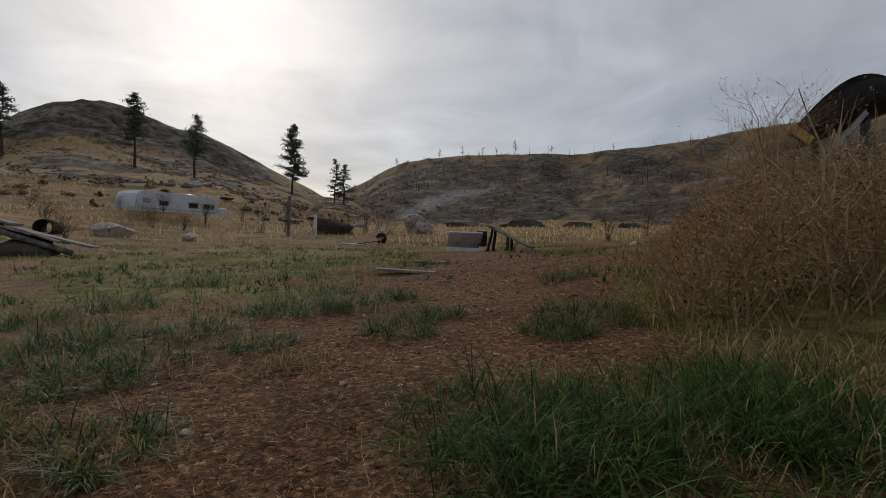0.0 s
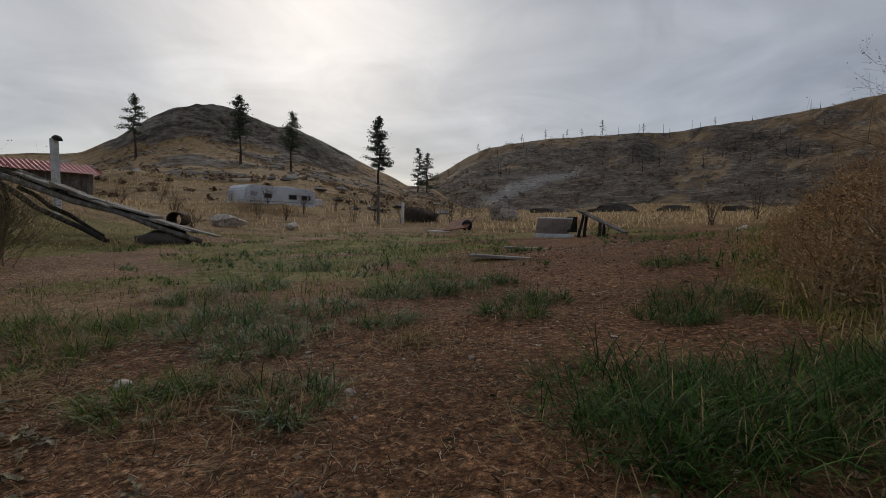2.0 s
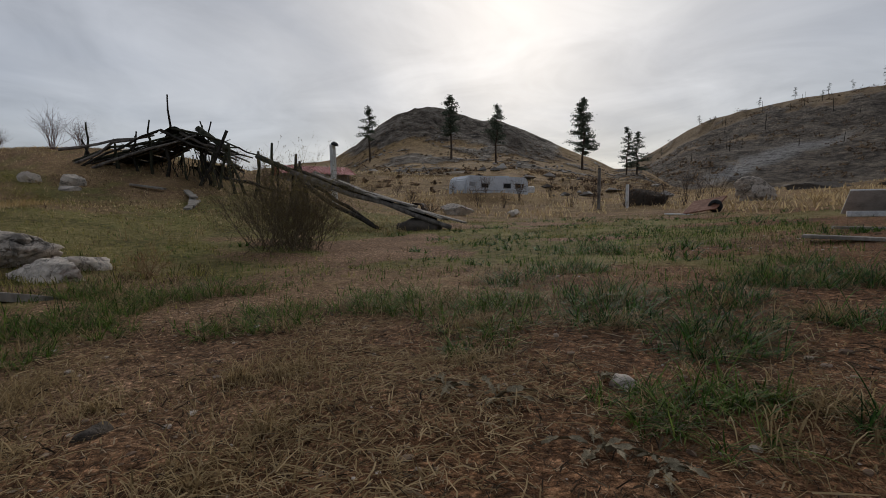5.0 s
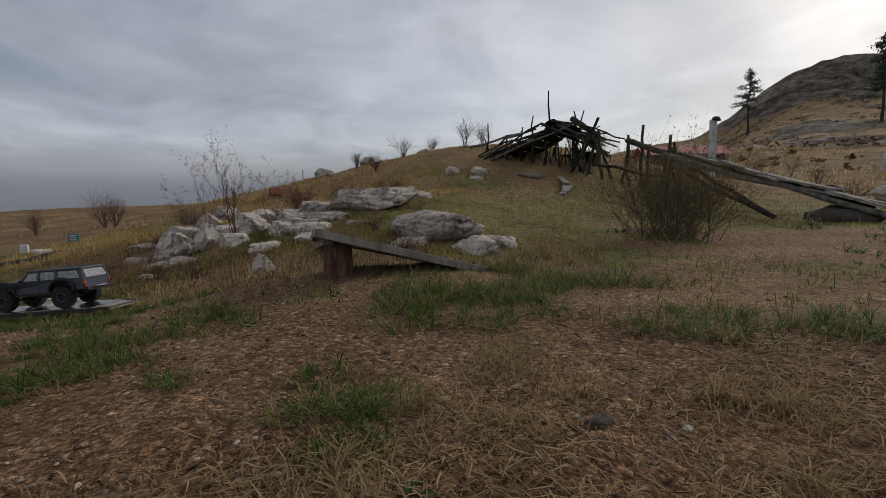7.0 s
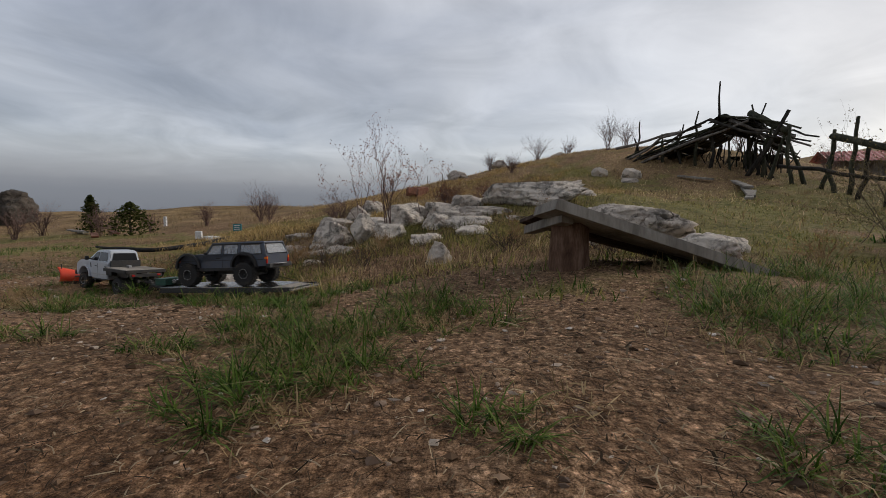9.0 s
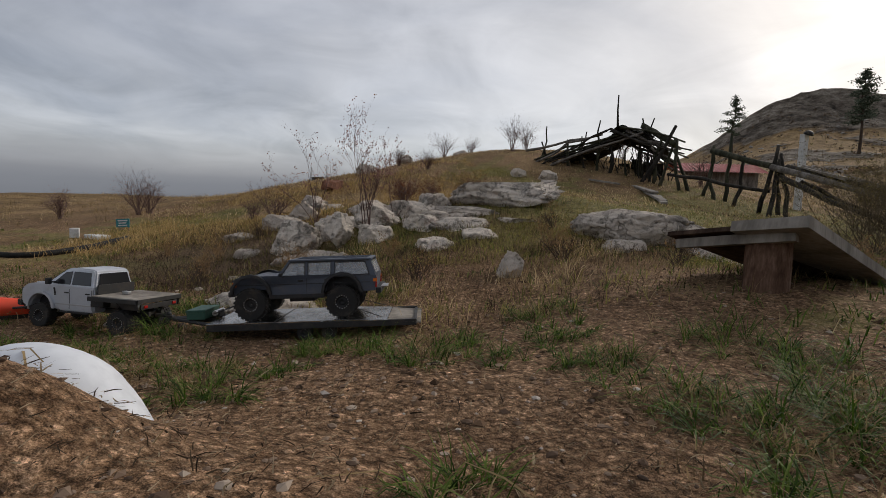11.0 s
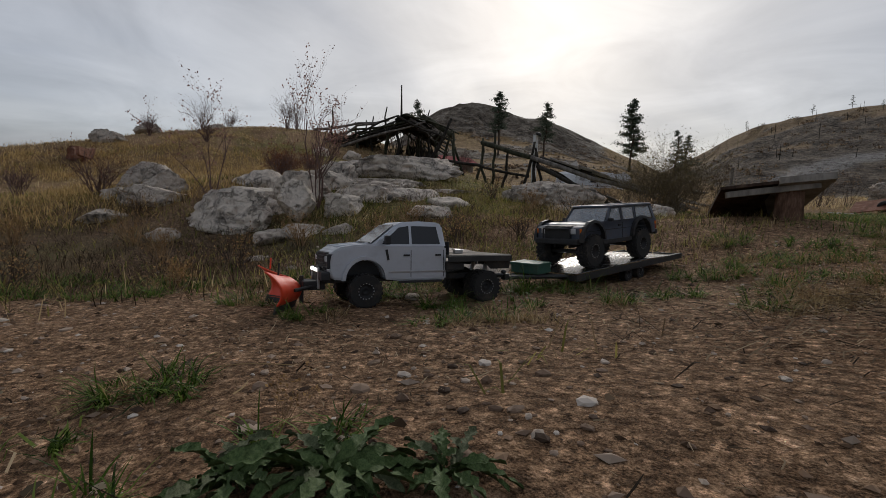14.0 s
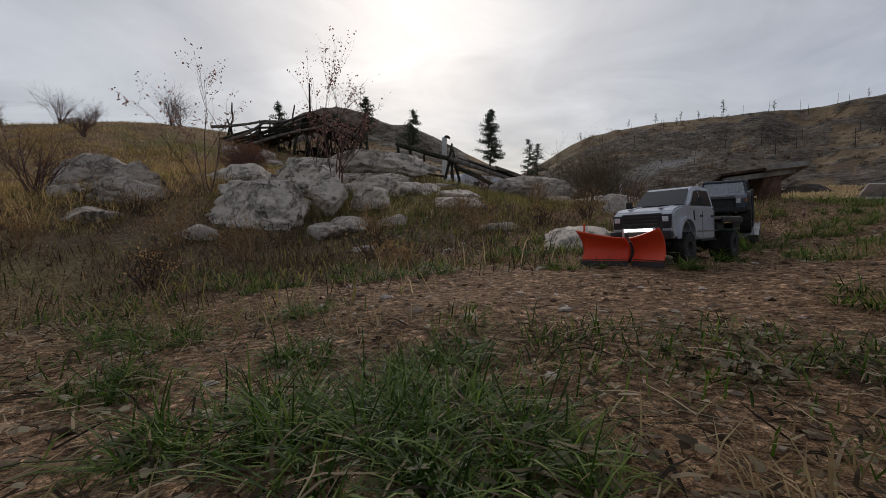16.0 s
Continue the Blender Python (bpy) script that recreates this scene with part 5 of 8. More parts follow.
log_mesh("leaning_pole", (-2.5, -0.2, 1.2), (-0.2, 0.0, 1.62), 0.04, 0.03, old_wood, wr, hut, 0.02)
log_mesh("leaning_pole", (0.95, -0.2, 0.1), (1.75, -0.1, 1.75), 0.06, 0.04, dark_wood, wr, hut, 0.03)
tarp = bmesh.new()
bmesh.ops.create_grid(tarp, x_segments=16, y_segments=12, size=0.5)
for v in tarp.verts:
    x, y = v.co.x * 1.1 + 0.5, v.co.y * 1.7 + 0.8
    v.co = Vector((x, y, 1.86 - 0.35 * abs(x - 0.4) + 0.06 * math.sin(x * 7 + y * 3) - 0.25 * max(0, -y) - 0.3 * max(0, x - 1.2)))
part("tarp", tarp, tarp_mat, hut, "faded green-grey tarp over the roof", True)

rail = thing("log_rail", pose(-12.0, 7.1, ground_at(-12.0, 7.1)), "sagging rail of logs on forked posts running down from the hut", "fence")
ri = rail.matrix_world.inverted()


def rail_log(name, a, b, r0, r1, mat, bend=0.02):
    log_mesh(name, ri @ Vector(a), ri @ Vector(b), r0, r1, mat, wr, rail, bend)


P0, P1, P2, P3, P4 = (-14.3, 6.75, 2.75), (-13.3, 7.05, 2.12), (-12.3, 7.3, 1.86), (-10.45, 7.15, 1.36), (-6.3, 7.85, 0.04)
rail_log("rail", P0, P1, 0.085, 0.075, mossy_wood)
rail_log("rail", P2, P3, 0.075, 0.065, mossy_wood)
rail_log("rail", (-13.4, 7.0, 1.35), (-10.6, 7.2, 0.85), 0.045, 0.035, dark_wood)
for x, y, tx, ty, top in ((-13.55, 6.85, -13.3, 7.05, 2.3), (-13.0, 7.0, -13.25, 7.05, 2.25), (-12.95, 7.3, -13.3, 7.0, 2.0), (-12.4, 7.2, -12.3, 7.3, 2.0), (-12.05, 7.25, -12.3, 7.35, 1.95),
                          (-12.0, 7.5, -12.0, 7.55, 2.2), (-11.5, 7.2, -11.3, 7.2, 1.68), (-10.75, 7.1, -10.45, 7.1, 1.78), (-10.2, 7.2, -10.45, 7.2, 1.62), (-10.5, 7.4, -10.35, 7.1, 1.5), (-10.35, 6.9, -10.55, 7.2, 1.45)):
    rail_log("post", sit(x, y, -0.1), (tx, ty, top), 0.048, 0.032, dark_wood if x > -12 else mossy_wood, 0.04)
for k in range(3):
    o = 0.17 * (k - 1)
    rail_log("ramp_pole", (P3[0] + 0.2 * k, P3[1] + o, P3[2] - 0.05), (P4[0] - 0.5 * k, P4[1] + o, P4[2] + 0.13 * k), 0.065, 0.05, (old_wood, dark_wood, old_wood)[k], 0.012)
for k in range(9):
    f = 0.22 + k * 0.09
    c = Vector(P3).lerp(Vector(P4), f) + Vector((0, 0, 0.07))
    d = Vector(P4) - Vector(P3)
    q = d.to_track_quat("X", "Z").to_matrix().to_4x4()
    part("ramp_board", box((0.85, 0.34, 0.035), ri @ Matrix.Translation(c) @ q @ pose(0, wr.uniform(-0.12, 0.12), 0.02 * (k % 3), wr.uniform(-6, 6), wr.uniform(-5, 3), wr.uniform(-7, 7)), 0.005), board_wood, rail, "grey weathered board")
rail_log("brace", (-10.3, 7.1, 1.1), sit(-7.7, 7.0, 0.03), 0.06, 0.045, dark_wood)
rail_log("brace", (-10.0, 7.3, 1.0), sit(-8.3, 7.5, 0.03), 0.05, 0.04, dark_wood)
mound_v = bmesh.new()
bmesh.ops.create_icosphere(mound_v, subdivisions=3, radius=1)
for v in mound_v.verts:
    n = noise.noise(v.co * 2.3)
    v.co = Vector((v.co.x * 0.55 * (1 + 0.2 * n), v.co.y * 0.4 * (1 + 0.2 * n), v.co.z * 0.2 * (1 + 0.25 * n)))
solo("earth_mound", mound_v, dark_rock, pose(*sit(-7.15, 7.7, 0.03)), "dark earth heap under the foot of the log rail", "mound", "", "", True)
for i, (x, y, ln, a) in enumerate(((-11.9, 5.3, 2.2, -28), (-12.6, 5.6, 1.6, -20), (-11.3, 5.0, 1.4, -35), (-13.4, 5.0, 0.8, 40))):
    b = box((ln, 0.14, 0.05), None, 0.01)
    solo("fallen_board", b, board_wood, pose(*sit(x, y, 0.08), 2, 8, a), "grey board lying on the slope below the hut", "board", "fallen boards")

# red-roofed shed and the white lamp post
shed = thing("shed", pose(-21.84, 16.9, 1.40, 0, 0, 68) @ Matrix.Diagonal((1.45, 1.45, 1.3, 1)), "low shed with a faded red corrugated roof", "shed")
part("wall", box((2.5, 1.3, 0.75), pose(0, 0, 0.37), 0.01), old_wood, shed)
roof = bmesh.new()
n_cor = 44
for side in (-1, 1):
    prev = None
    for k in range(n_cor + 1):
        x = -1.4 + 2.8 * k / n_cor
        z = 0.018 * math.cos(k * math.pi)
        a, b = roof.verts.new((x, 0, 1.12 + z)), roof.verts.new((x, side * 0.95, 0.72 + z))
        if prev:
            roof.faces.new((prev[0], a, b, prev[1]))
        prev = (a, b)
part("roof", roof, red_tin, shed, "faded red corrugated roof sheet")
pole = thing("lamp_post", pose(*sit(-11.55, 9.3), 2, 1, 0), "white wooden post with a dark lamp head", "lamp post")
pole_h = 2.33 - ground_at(-11.55, 9.3)
part("post", box((0.13, 0.13, pole_h + 0.1), pose(0, 0, pole_h / 2 - 0.05), 0.012), white_paint, pole)
head = bmesh.new()
lathe(head, [(0.0, 0.09), (0.06, 0.085), (0.1, 0.04), (0.115, 0.0), (0.0, 0.0)], 14, pose(0.09, 0, pole_h - 0.02, 0, 25, 0))
part("lamp_head", head, black_paint, pole, "dark lamp head", True)

# old camper trailer on the slope
camper_white = grained("camper_skin", [(0.42, 0.44, 0.46), (0.55, 0.57, 0.60), (0.62, 0.64, 0.67)], 1.2, 0.4, 0.1)
camper_dark = material("camper_glass", (0.02, 0.022, 0.025), 0.1, 0, 0.6)
trim_grey = grained("camper_trim", [(0.2, 0.2, 0.21), (0.28, 0.28, 0.29), (0.34, 0.34, 0.35)], 2, 0.5, 0.1)
rubber = grained("black_rubber", [(0.010, 0.010, 0.010), (0.019, 0.018, 0.017), (0.036, 0.033, 0.03)], 20, 0.8, 0.4)
camp_z = ground_at(-16.0, 26.7) - 0.2
camper = thing("camper_trailer", pose(-16.05, 26.75, camp_z - 0.12, 0, 0, 63.4) @ Matrix.Diagonal((0.87, 1, 0.86, 1)), "old white camper trailer with small dark windows", "camper trailer")
top = 2.86 - camp_z
body = bmesh.new()
prof = ((-2.8, 0.45), (-2.95, 0.9), (-2.85, top - 0.28), (-2.55, top), (2.5, top - 0.05), (2.78, top - 0.3), (2.85, 0.8), (2.7, 0.45))
ringa = [body.verts.new((x, -1.05, z)) for x, z in prof]
ringb = [body.verts.new((x, 1.05, z)) for x, z in prof]
body.faces.new(ringa)
body.faces.new(ringb[::-1])
for k in range(len(prof)):
    j = (k + 1) % len(prof)
    body.faces.new((ringa[j], ringa[k], ringb[k], ringb[j]))
bmesh.ops.bevel(body, geom=list(body.edges), offset=0.08, segments=2, affect="EDGES")
part("body", body, camper_white, camper)
for x, w, h in ((-1.25, 0.62, 0.34), (0.75, 0.7, 0.4), (1.75, 0.55, 0.4), (2.2, 0.2, 0.36)):
    win = part("window", box((w, 0.03, h), pose(x, -1.06, top - 0.72), 0.01), trim_grey, camper, "grey window frame")
    part("pane", box((w - 0.1, 0.03, h - 0.1), pose(x, -1.072, top - 0.72), 0.008), camper_dark, win, "dark window pane")
part("nose_panel", box((0.5, 0.02, 0.3), pose(-2.3, -1.06, top - 0.62, 0, 8, 0), 0.01), trim_grey, camper, "grey stripe panel")
part("stripe", box((5.2, 0.015, 0.05), pose(0, -1.057, top - 1.1), 0.004), trim_grey, camper)
part("roof_vent", box((1.0, 0.6, 0.14), pose(1.1, 0, top + 0.02), 0.03), camper_white, camper)
for x in (0.1, 0.9):
    for yy in (-0.95, 0.95):
        wheel = bmesh.new()
        lathe(wheel, [(0.12, -0.1), (0.3, -0.1), (0.34, -0.05), (0.34, 0.05), (0.3, 0.1), (0.12, 0.1)], 20, pose(x, yy, 0.33, 90, 0, 0))
        part("wheel", wheel, rubber, camper, "", True)
part("hitch", box((1.1, 0.12, 0.1), pose(3.3, 0, 0.5), 0.01), trim_grey, camper)
tail_z = 2.1 - camp_z
part("storage_box", box((0.9, 1.5, 0.5), pose(3.25, 0, tail_z - 0.2), 0.08), white_paint, camper, "white box over the hitch")

# culvert pipe, posts, boards beyond the track
stained = grained("stained_pipe", [(0.020, 0.014, 0.011), (0.045, 0.029, 0.022), (0.09, 0.06, 0.046)], 5, 0.85)
pipe = bmesh.new()
lathe(pipe, [(0.20, -0.5), (0.225, -0.5), (0.225, 0.5), (0.20, 0.5), (0.20, -0.5)], 26, pose(0, 0, 0.17, 90, 0, 0))
solo("culvert_pipe", pipe, stained, pose(*sit(-11.2, 12.9, 0.0), 0, 0, 25), "short rusty culvert pipe lying in the grass", "pipe", "", "", True)
for x, y, t in ((-7.35, 21.5, 2.15), (-6.1, 21.5, 1.35)):
    z = ground_at(x, y)
    b = box((0.12, 0.12, t - z + 0.1), pose(0, 0, (t - z) / 2), 0.01)
    solo("fence_post", b, old_wood if x < -7 else white_paint, pose(x, y, z), "bare upright wooden post in the grass", "post", "posts in the grass")
ramp1 = thing("board_ramp", pose(*sit(-2.65, 17.0), 0, 0, -20), "rusty brown board propped on a tyre", "ramp")
part("board", box((1.05, 0.95, 0.04), pose(0, 0, 0.24, 26, -9, 0), 0.008), rust, ramp1)
tyre = bmesh.new()
lathe(tyre, [(0.1, -0.07), (0.19, -0.07), (0.22, 0), (0.19, 0.07), (0.1, 0.07)], 20, pose(0.38, -0.1, 0.2, 90, 0, 0))
part("tyre", tyre, rubber, ramp1, "", True)
solo("plank", box((0.85, 0.3, 0.04), None, 0.008), white_paint, pose(*sit(-3.35, 16.8, 0.03), 0, 2, -10), "pale plank lying flat on the grass", "plank")
ramp2 = thing("leaning_board", pose(*sit(0.42, 10.0), 0, 0, 6), "pale grey board leaning on a dark crate", "board")
part("board", box((0.74, 0.03, 0.62), pose(0, 0.05, 0.24, 52, 0, 0), 0.008), white_paint, ramp2)
part("edge_strip", box((0.8, 0.05, 0.09), pose(0, -0.2, 0.05), 0.01), white_paint, ramp2, "white strip along the board's foot")
part("crate", box((0.2, 0.22, 0.34), pose(0.42, 0.2, 0.3), 0.01), dark_wood, ramp2, "dark crate")
ramp3 = thing("plank_ramp", pose(*sit(1.35, 9.6), 0, 0, -28), "dark plank ramp on a short trestle", "ramp")
for k in range(2):
    part("plank", box((1.05, 0.15, 0.035), pose(0, 0.17 * k - 0.08, 0.3, 0, 24, 0), 0.006), old_wood, ramp3)
for k in (-0.1, 0.1):
    log_mesh("leg", (-0.42, k * 1.6, -0.05), (-0.35, k, 0.48), 0.035, 0.03, dark_wood, wr, ramp3)
    log_mesh("leg", (0.0, k * 1.4, -0.05), (0.0, k, 0.3), 0.035, 0.03, dark_wood, wr, ramp3)
for k, (x, y, ln, a) in enumerate(((-0.35, 4.9, 0.85, -8), (-0.15, 6.3, 0.6, 5))):
    solo("plank", box((ln, 0.13, 0.03), None, 0.006), board_wood, pose(*sit(x, y, 0.02), 0, 1, a), "bare plank lying on the dirt", "plank")

# board ramp on a stump beside the bank
ramp4 = thing("stump_ramp", pose(*sit(-4.4, -0.1), 0, 0, 0), "grey board ramp resting on a cut stump", "ramp")
r4 = ramp4.matrix_world.inverted()


def quad_board(name, corners, thick, mat, parent, inv, label=""):
    bm = bmesh.new()
    c = [inv @ Vector(p) for p in corners]
    nrm = (c[1] - c[0]).cross(c[3] - c[0]).normalized()
    if nrm.z < 0:
        nrm = -nrm
    a = [bm.verts.new(p) for p in c]
    b = [bm.verts.new(p - nrm * thick) for p in c]
    bm.faces.new(a)
    bm.faces.new(b[::-1])
    for k in range(4):
        bm.faces.new((a[k], b[k], b[(k + 1) % 4], a[(k + 1) % 4]))
    bmesh.ops.recalc_face_normals(bm, faces=list(bm.faces))
    return part(name, bm, mat, parent, label)


# dark brown of the sheet's underside, with its shade put into the colour
under_wood = barkish("shaded_board", [(0.020, 0.012, 0.009), (0.050, 0.031, 0.022), (0.10, 0.066, 0.048)], 8)
quad_board("deck_sheet", ((-4.22, -0.40, 0.255), (-4.54, 0.78, -0.10), (-5.12, 0.70, -0.12), (-4.84, -0.48, 0.165)), 0.022, under_wood, ramp4, r4, "wide plywood sheet, its brown darkened for the shaded underside")
quad_board("edge_plank", ((-4.17, -0.42, 0.275), (-4.50, 0.82, -0.085), (-4.80, 0.78, -0.094), (-4.48, -0.46, 0.238)), 0.048, board_wood, ramp4, r4, "long grey weathered plank")
quad_board("cross_beam", ((-4.25, -0.38, 0.215), (-4.28, -0.32, 0.205), (-4.82, -0.40, 0.125), (-4.80, -0.46, 0.130)), 0.045, board_wood, ramp4, r4, "grey cross beam")
stump_wood = barkish("stump_wood", [(0.05, 0.028, 0.018), (0.12, 0.068, 0.045), (0.22, 0.14, 0.10)], 16)
stump_v, stump_f = [], []
tube(stump_v, stump_f, [r4 @ Vector((-4.42, -0.30, -0.35)), r4 @ Vector((-4.42, -0.30, -0.10)), r4 @ Vector((-4.42, -0.30, 0.165))], [0.12, 0.095, 0.088], 14, wr, 0.08)
mesh_object("stump", [tuple(v) for v in stump_v], stump_f, stump_wood, False, ramp4)["label"] = "reddish cut stump under the boards"

# white plastic sheet half buried in a dirt heap
plastic = grained("white_plastic", [(0.55, 0.57, 0.60), (0.66, 0.68, 0.71), (0.72, 0.74, 0.77)], 3, 0.6, 0.15, 0.005, 8, 0.5)
sheet = bmesh.new()
rings = []
for i in range(15):
    u = i / 14 * math.pi / 2
    ring = []
    for k in range(40):
        a = 2 * math.pi * k / 40
        n = 1 + 0.05 * noise.noise(Vector((math.cos(a) * 2, math.sin(a) * 2, u * 2)))
        ring.append(sheet.verts.new((0.23 * n * math.sin(u) * math.cos(a), 0.15 * n * math.sin(u) * math.sin(a), 0.24 * math.cos(u) - 0.05)))
    rings.append(ring)
for p, q in zip(rings[:-1], rings[1:]):
    for k in range(40):
        sheet.faces.new((p[k], q[k], q[(k + 1) % 40], p[(k + 1) % 40]))
bmesh.ops.remove_doubles(sheet, verts=list(sheet.verts), dist=1e-5)
solo("plastic_shell", sheet, plastic, pose(-3.735, -2.73, -0.19, 0, 0, 60), "white plastic shell half buried in a heap of dirt", "plastic shell", "", "", True)

# far shore and lake air in the west, haze painted on a glowing strip
haze = material("glowing_haze", (0.2, 0.22, 0.25))
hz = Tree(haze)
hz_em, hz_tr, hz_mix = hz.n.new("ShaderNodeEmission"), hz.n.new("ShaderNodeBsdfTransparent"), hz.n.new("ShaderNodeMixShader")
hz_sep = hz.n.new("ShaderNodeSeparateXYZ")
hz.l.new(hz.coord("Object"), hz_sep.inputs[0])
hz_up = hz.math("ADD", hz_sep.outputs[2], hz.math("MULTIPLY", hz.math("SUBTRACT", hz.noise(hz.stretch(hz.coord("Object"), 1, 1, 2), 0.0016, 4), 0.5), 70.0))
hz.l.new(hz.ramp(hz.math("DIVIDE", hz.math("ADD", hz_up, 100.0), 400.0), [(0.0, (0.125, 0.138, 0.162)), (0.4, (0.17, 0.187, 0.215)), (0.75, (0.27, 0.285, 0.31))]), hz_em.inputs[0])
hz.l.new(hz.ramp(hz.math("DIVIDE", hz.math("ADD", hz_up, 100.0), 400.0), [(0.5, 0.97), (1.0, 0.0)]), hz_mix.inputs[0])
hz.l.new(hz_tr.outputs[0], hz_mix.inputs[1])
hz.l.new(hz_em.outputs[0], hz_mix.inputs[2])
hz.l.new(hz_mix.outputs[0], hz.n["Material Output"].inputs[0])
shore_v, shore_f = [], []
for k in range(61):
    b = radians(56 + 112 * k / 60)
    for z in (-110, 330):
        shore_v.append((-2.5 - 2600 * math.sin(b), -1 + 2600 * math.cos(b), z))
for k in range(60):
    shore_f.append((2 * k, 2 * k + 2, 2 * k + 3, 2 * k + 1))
tagged(mesh_object("backdrop", shore_v, shore_f, haze), "glowing backdrop painted with grey-blue haze over the lake and far shore", "backdrop", kind="structure")

# clutter on the flat above the lake
teal = grained("teal_sign_paint", [(0.02, 0.13, 0.15), (0.03, 0.19, 0.21), (0.05, 0.24, 0.26)], 4, 0.5, 0.1)
sign = thing("sign", pose(*sit(-12.17, -5.58, -0.03), 0, 0, 62) @ Matrix.Scale(0.46, 4), "small teal sign board with pale writing on two posts", "sign")
part("board", box((0.62, 0.03, 0.33), pose(0, 0, 0.36, 0, -4, 0), 0.008), teal, sign)
for k, (w, z) in enumerate(((0.46, 0.45), (0.36, 0.36), (0.42, 0.27))):
    for s in (-1, 1):
        part("lettering", box((w, 0.006, 0.04), pose(0, s * 0.02, z, 0, -4, 0), 0), white_paint, sign, "unreadable pale lettering")
for x in (-0.22, 0.22):
    part("post", box((0.05, 0.04, 0.62), pose(x, 0.045, 0.2), 0.006), old_wood, sign)
solo("crate", box((0.13, 0.12, 0.15), pose(0, 0, 0.07), 0.012), white_paint, pose(*sit(-11.1, -5.85), 0, 0, 20), "white plastic crate on the flat above the lake", "crate")
solo("crate", box((0.34, 0.2, 0.06), pose(0, 0, 0.025), 0.012), white_paint, pose(*sit(-10.85, -5.45), 0, 0, 50), "low white tray beside a black pipe", "crate")
log_v, log_f = [], []
pts = []
for k in range(13):
    u = k / 12
    x, y = np.interp(u, (0, 0.3, 0.55, 0.75, 1), (-9.25, -8.98, -8.90, -9.35, -10.3)), np.interp(u, (0, 0.3, 0.55, 0.75, 1), (-6.45, -5.85, -5.40, -5.08, -4.86))
    pts.append(sit(x, y, 0.03))
tube(log_v, log_f, pts, [0.020 + 0.022 * k / 12 for k in range(13)], 9, wr, 0.08)
tagged(mesh_object("drain_pipe", [tuple(p) for p in log_v], log_f, rubber, True), "long black drain pipe lying on the flat", "pipe")
for i, (x, y, ln, a) in enumerate(((-12.7, -9.2, 0.9, 40), (-13.2, -9.1, 0.7, 46), (-15.0, -11.4, 1.4, 38), (-14.4, -11.0, 1.0, 60))):
    solo("plank", box((ln, 0.14, 0.04), None, 0.008), rust if i < 2 else board_wood, pose(*sit(x, y, 0.05 + 0.03 * (i % 2)), 0, 2, a), "weathered pinkish plank lying on the flat", "plank", "planks above the lake")
solo("fence_post", box((0.08, 0.08, 0.35), pose(0, 0, 0.13), 0.01), white_paint, pose(*sit(-16.5, -9.9)), "short pale post above the lake", "post", "posts in the grass")
barrier = thing("barrier", pose(*sit(-18.2, -18.3), 0, 0, 30), "red and white striped barrier board on a black post", "barrier")
red_paint = grained("faded_red", [(0.30, 0.05, 0.04), (0.40, 0.08, 0.07), (0.46, 0.14, 0.12)], 6, 0.6, 0.1)
for k in range(5):
    part("stripe", box((0.30, 0.04, 0.22), pose(0, 0, 0.75 + 0.22 * k), 0.004), white_paint if k % 2 else red_paint, barrier)
part("post", box((0.08, 0.05, 1.9), pose(0, 0.05, 0.9), 0.006), black_paint, barrier)
cabin = thing("pump_box", pose(*sit(-38.0, -2.2), 0, 0, 15) @ Matrix.Scale(0.68, 4), "small black box shed between two thin poles on the crest", "shed")
part("body", box((1.0, 1.1, 0.8), pose(0, 0, 0.4), 0.03), black_paint, cabin)
part("lid", box((1.1, 1.2, 0.07), pose(0, 0, 0.83, 4, 0, 0), 0.01), old_wood, cabin)
for y in (-0.75, 0.95):
    part("pole", rod(bmesh.new(), (0, y, -0.1), (0.03, y, 1.85 + 0.3 * (y > 0)), 0.05, 0.04, 8), old_wood, cabin)
scrap = thing("scrap_heap", pose(*sit(-15.6, -2.0), 0, 0, -20), "low heap of red-brown scrap boards in the grass", "scrap heap")
for i in range(6):
    part("board", box((0.7 - 0.06 * i, 0.06, 0.32 - 0.03 * i), pose(-0.5 + 0.2 * i, 0.12 * (i % 3), 0.16, wr.uniform(-15, 15), wr.uniform(-8, 8), wr.uniform(-25, 25)), 0.008), rust, scrap)

# ---- the model truck with its plough, the trailer and the jeep on it ----
def enamel(name, colour, rough=0.3, dust=0.25, flake=0.0):
    m = material(name, colour, rough, flake, 0.5)
    t = Tree(m)
    v = t.coord("Object")
    d = t.noise(v, 18, 5, 0.7)
    dirty = t.ramp(d, [(0.5, 0.0), (0.75, dust)])
    t.colour(t.mix(dirty, colour, (0.20, 0.15, 0.11)))
    t.rough(t.ramp(d, [(0.4, rough), (0.75, min(1, rough + 0.35))]))
    return m


silver = enamel("silver_paint", (0.50, 0.52, 0.56), 0.28, 0.15, 0.40)
jeep_blue = enamel("slate_blue_paint", (0.055, 0.066, 0.090), 0.38, 0.25)
black_plastic = enamel("black_plastic", (0.013, 0.013, 0.014), 0.55, 0.2)
steel_black = enamel("black_steel", (0.016, 0.016, 0.016), 0.5, 0.3)
plough_red = enamel("plough_orange", (0.72, 0.060, 0.018), 0.42, 0.12)
tyre_rubber = enamel("tyre_rubber", (0.016, 0.015, 0.014), 0.85, 0.35)
chrome = enamel("satin_metal", (0.45, 0.45, 0.46), 0.3, 0.2, 1.0)
tinted = material("tinted_glass", (0.02, 0.021, 0.024), 0.08, 0, 0.5)
amber = material("amber_lens", (0.65, 0.16, 0.02), 0.2, 0, 0.5)
red_lens = material("red_lens", (0.4, 0.02, 0.015), 0.2, 0, 0.5)
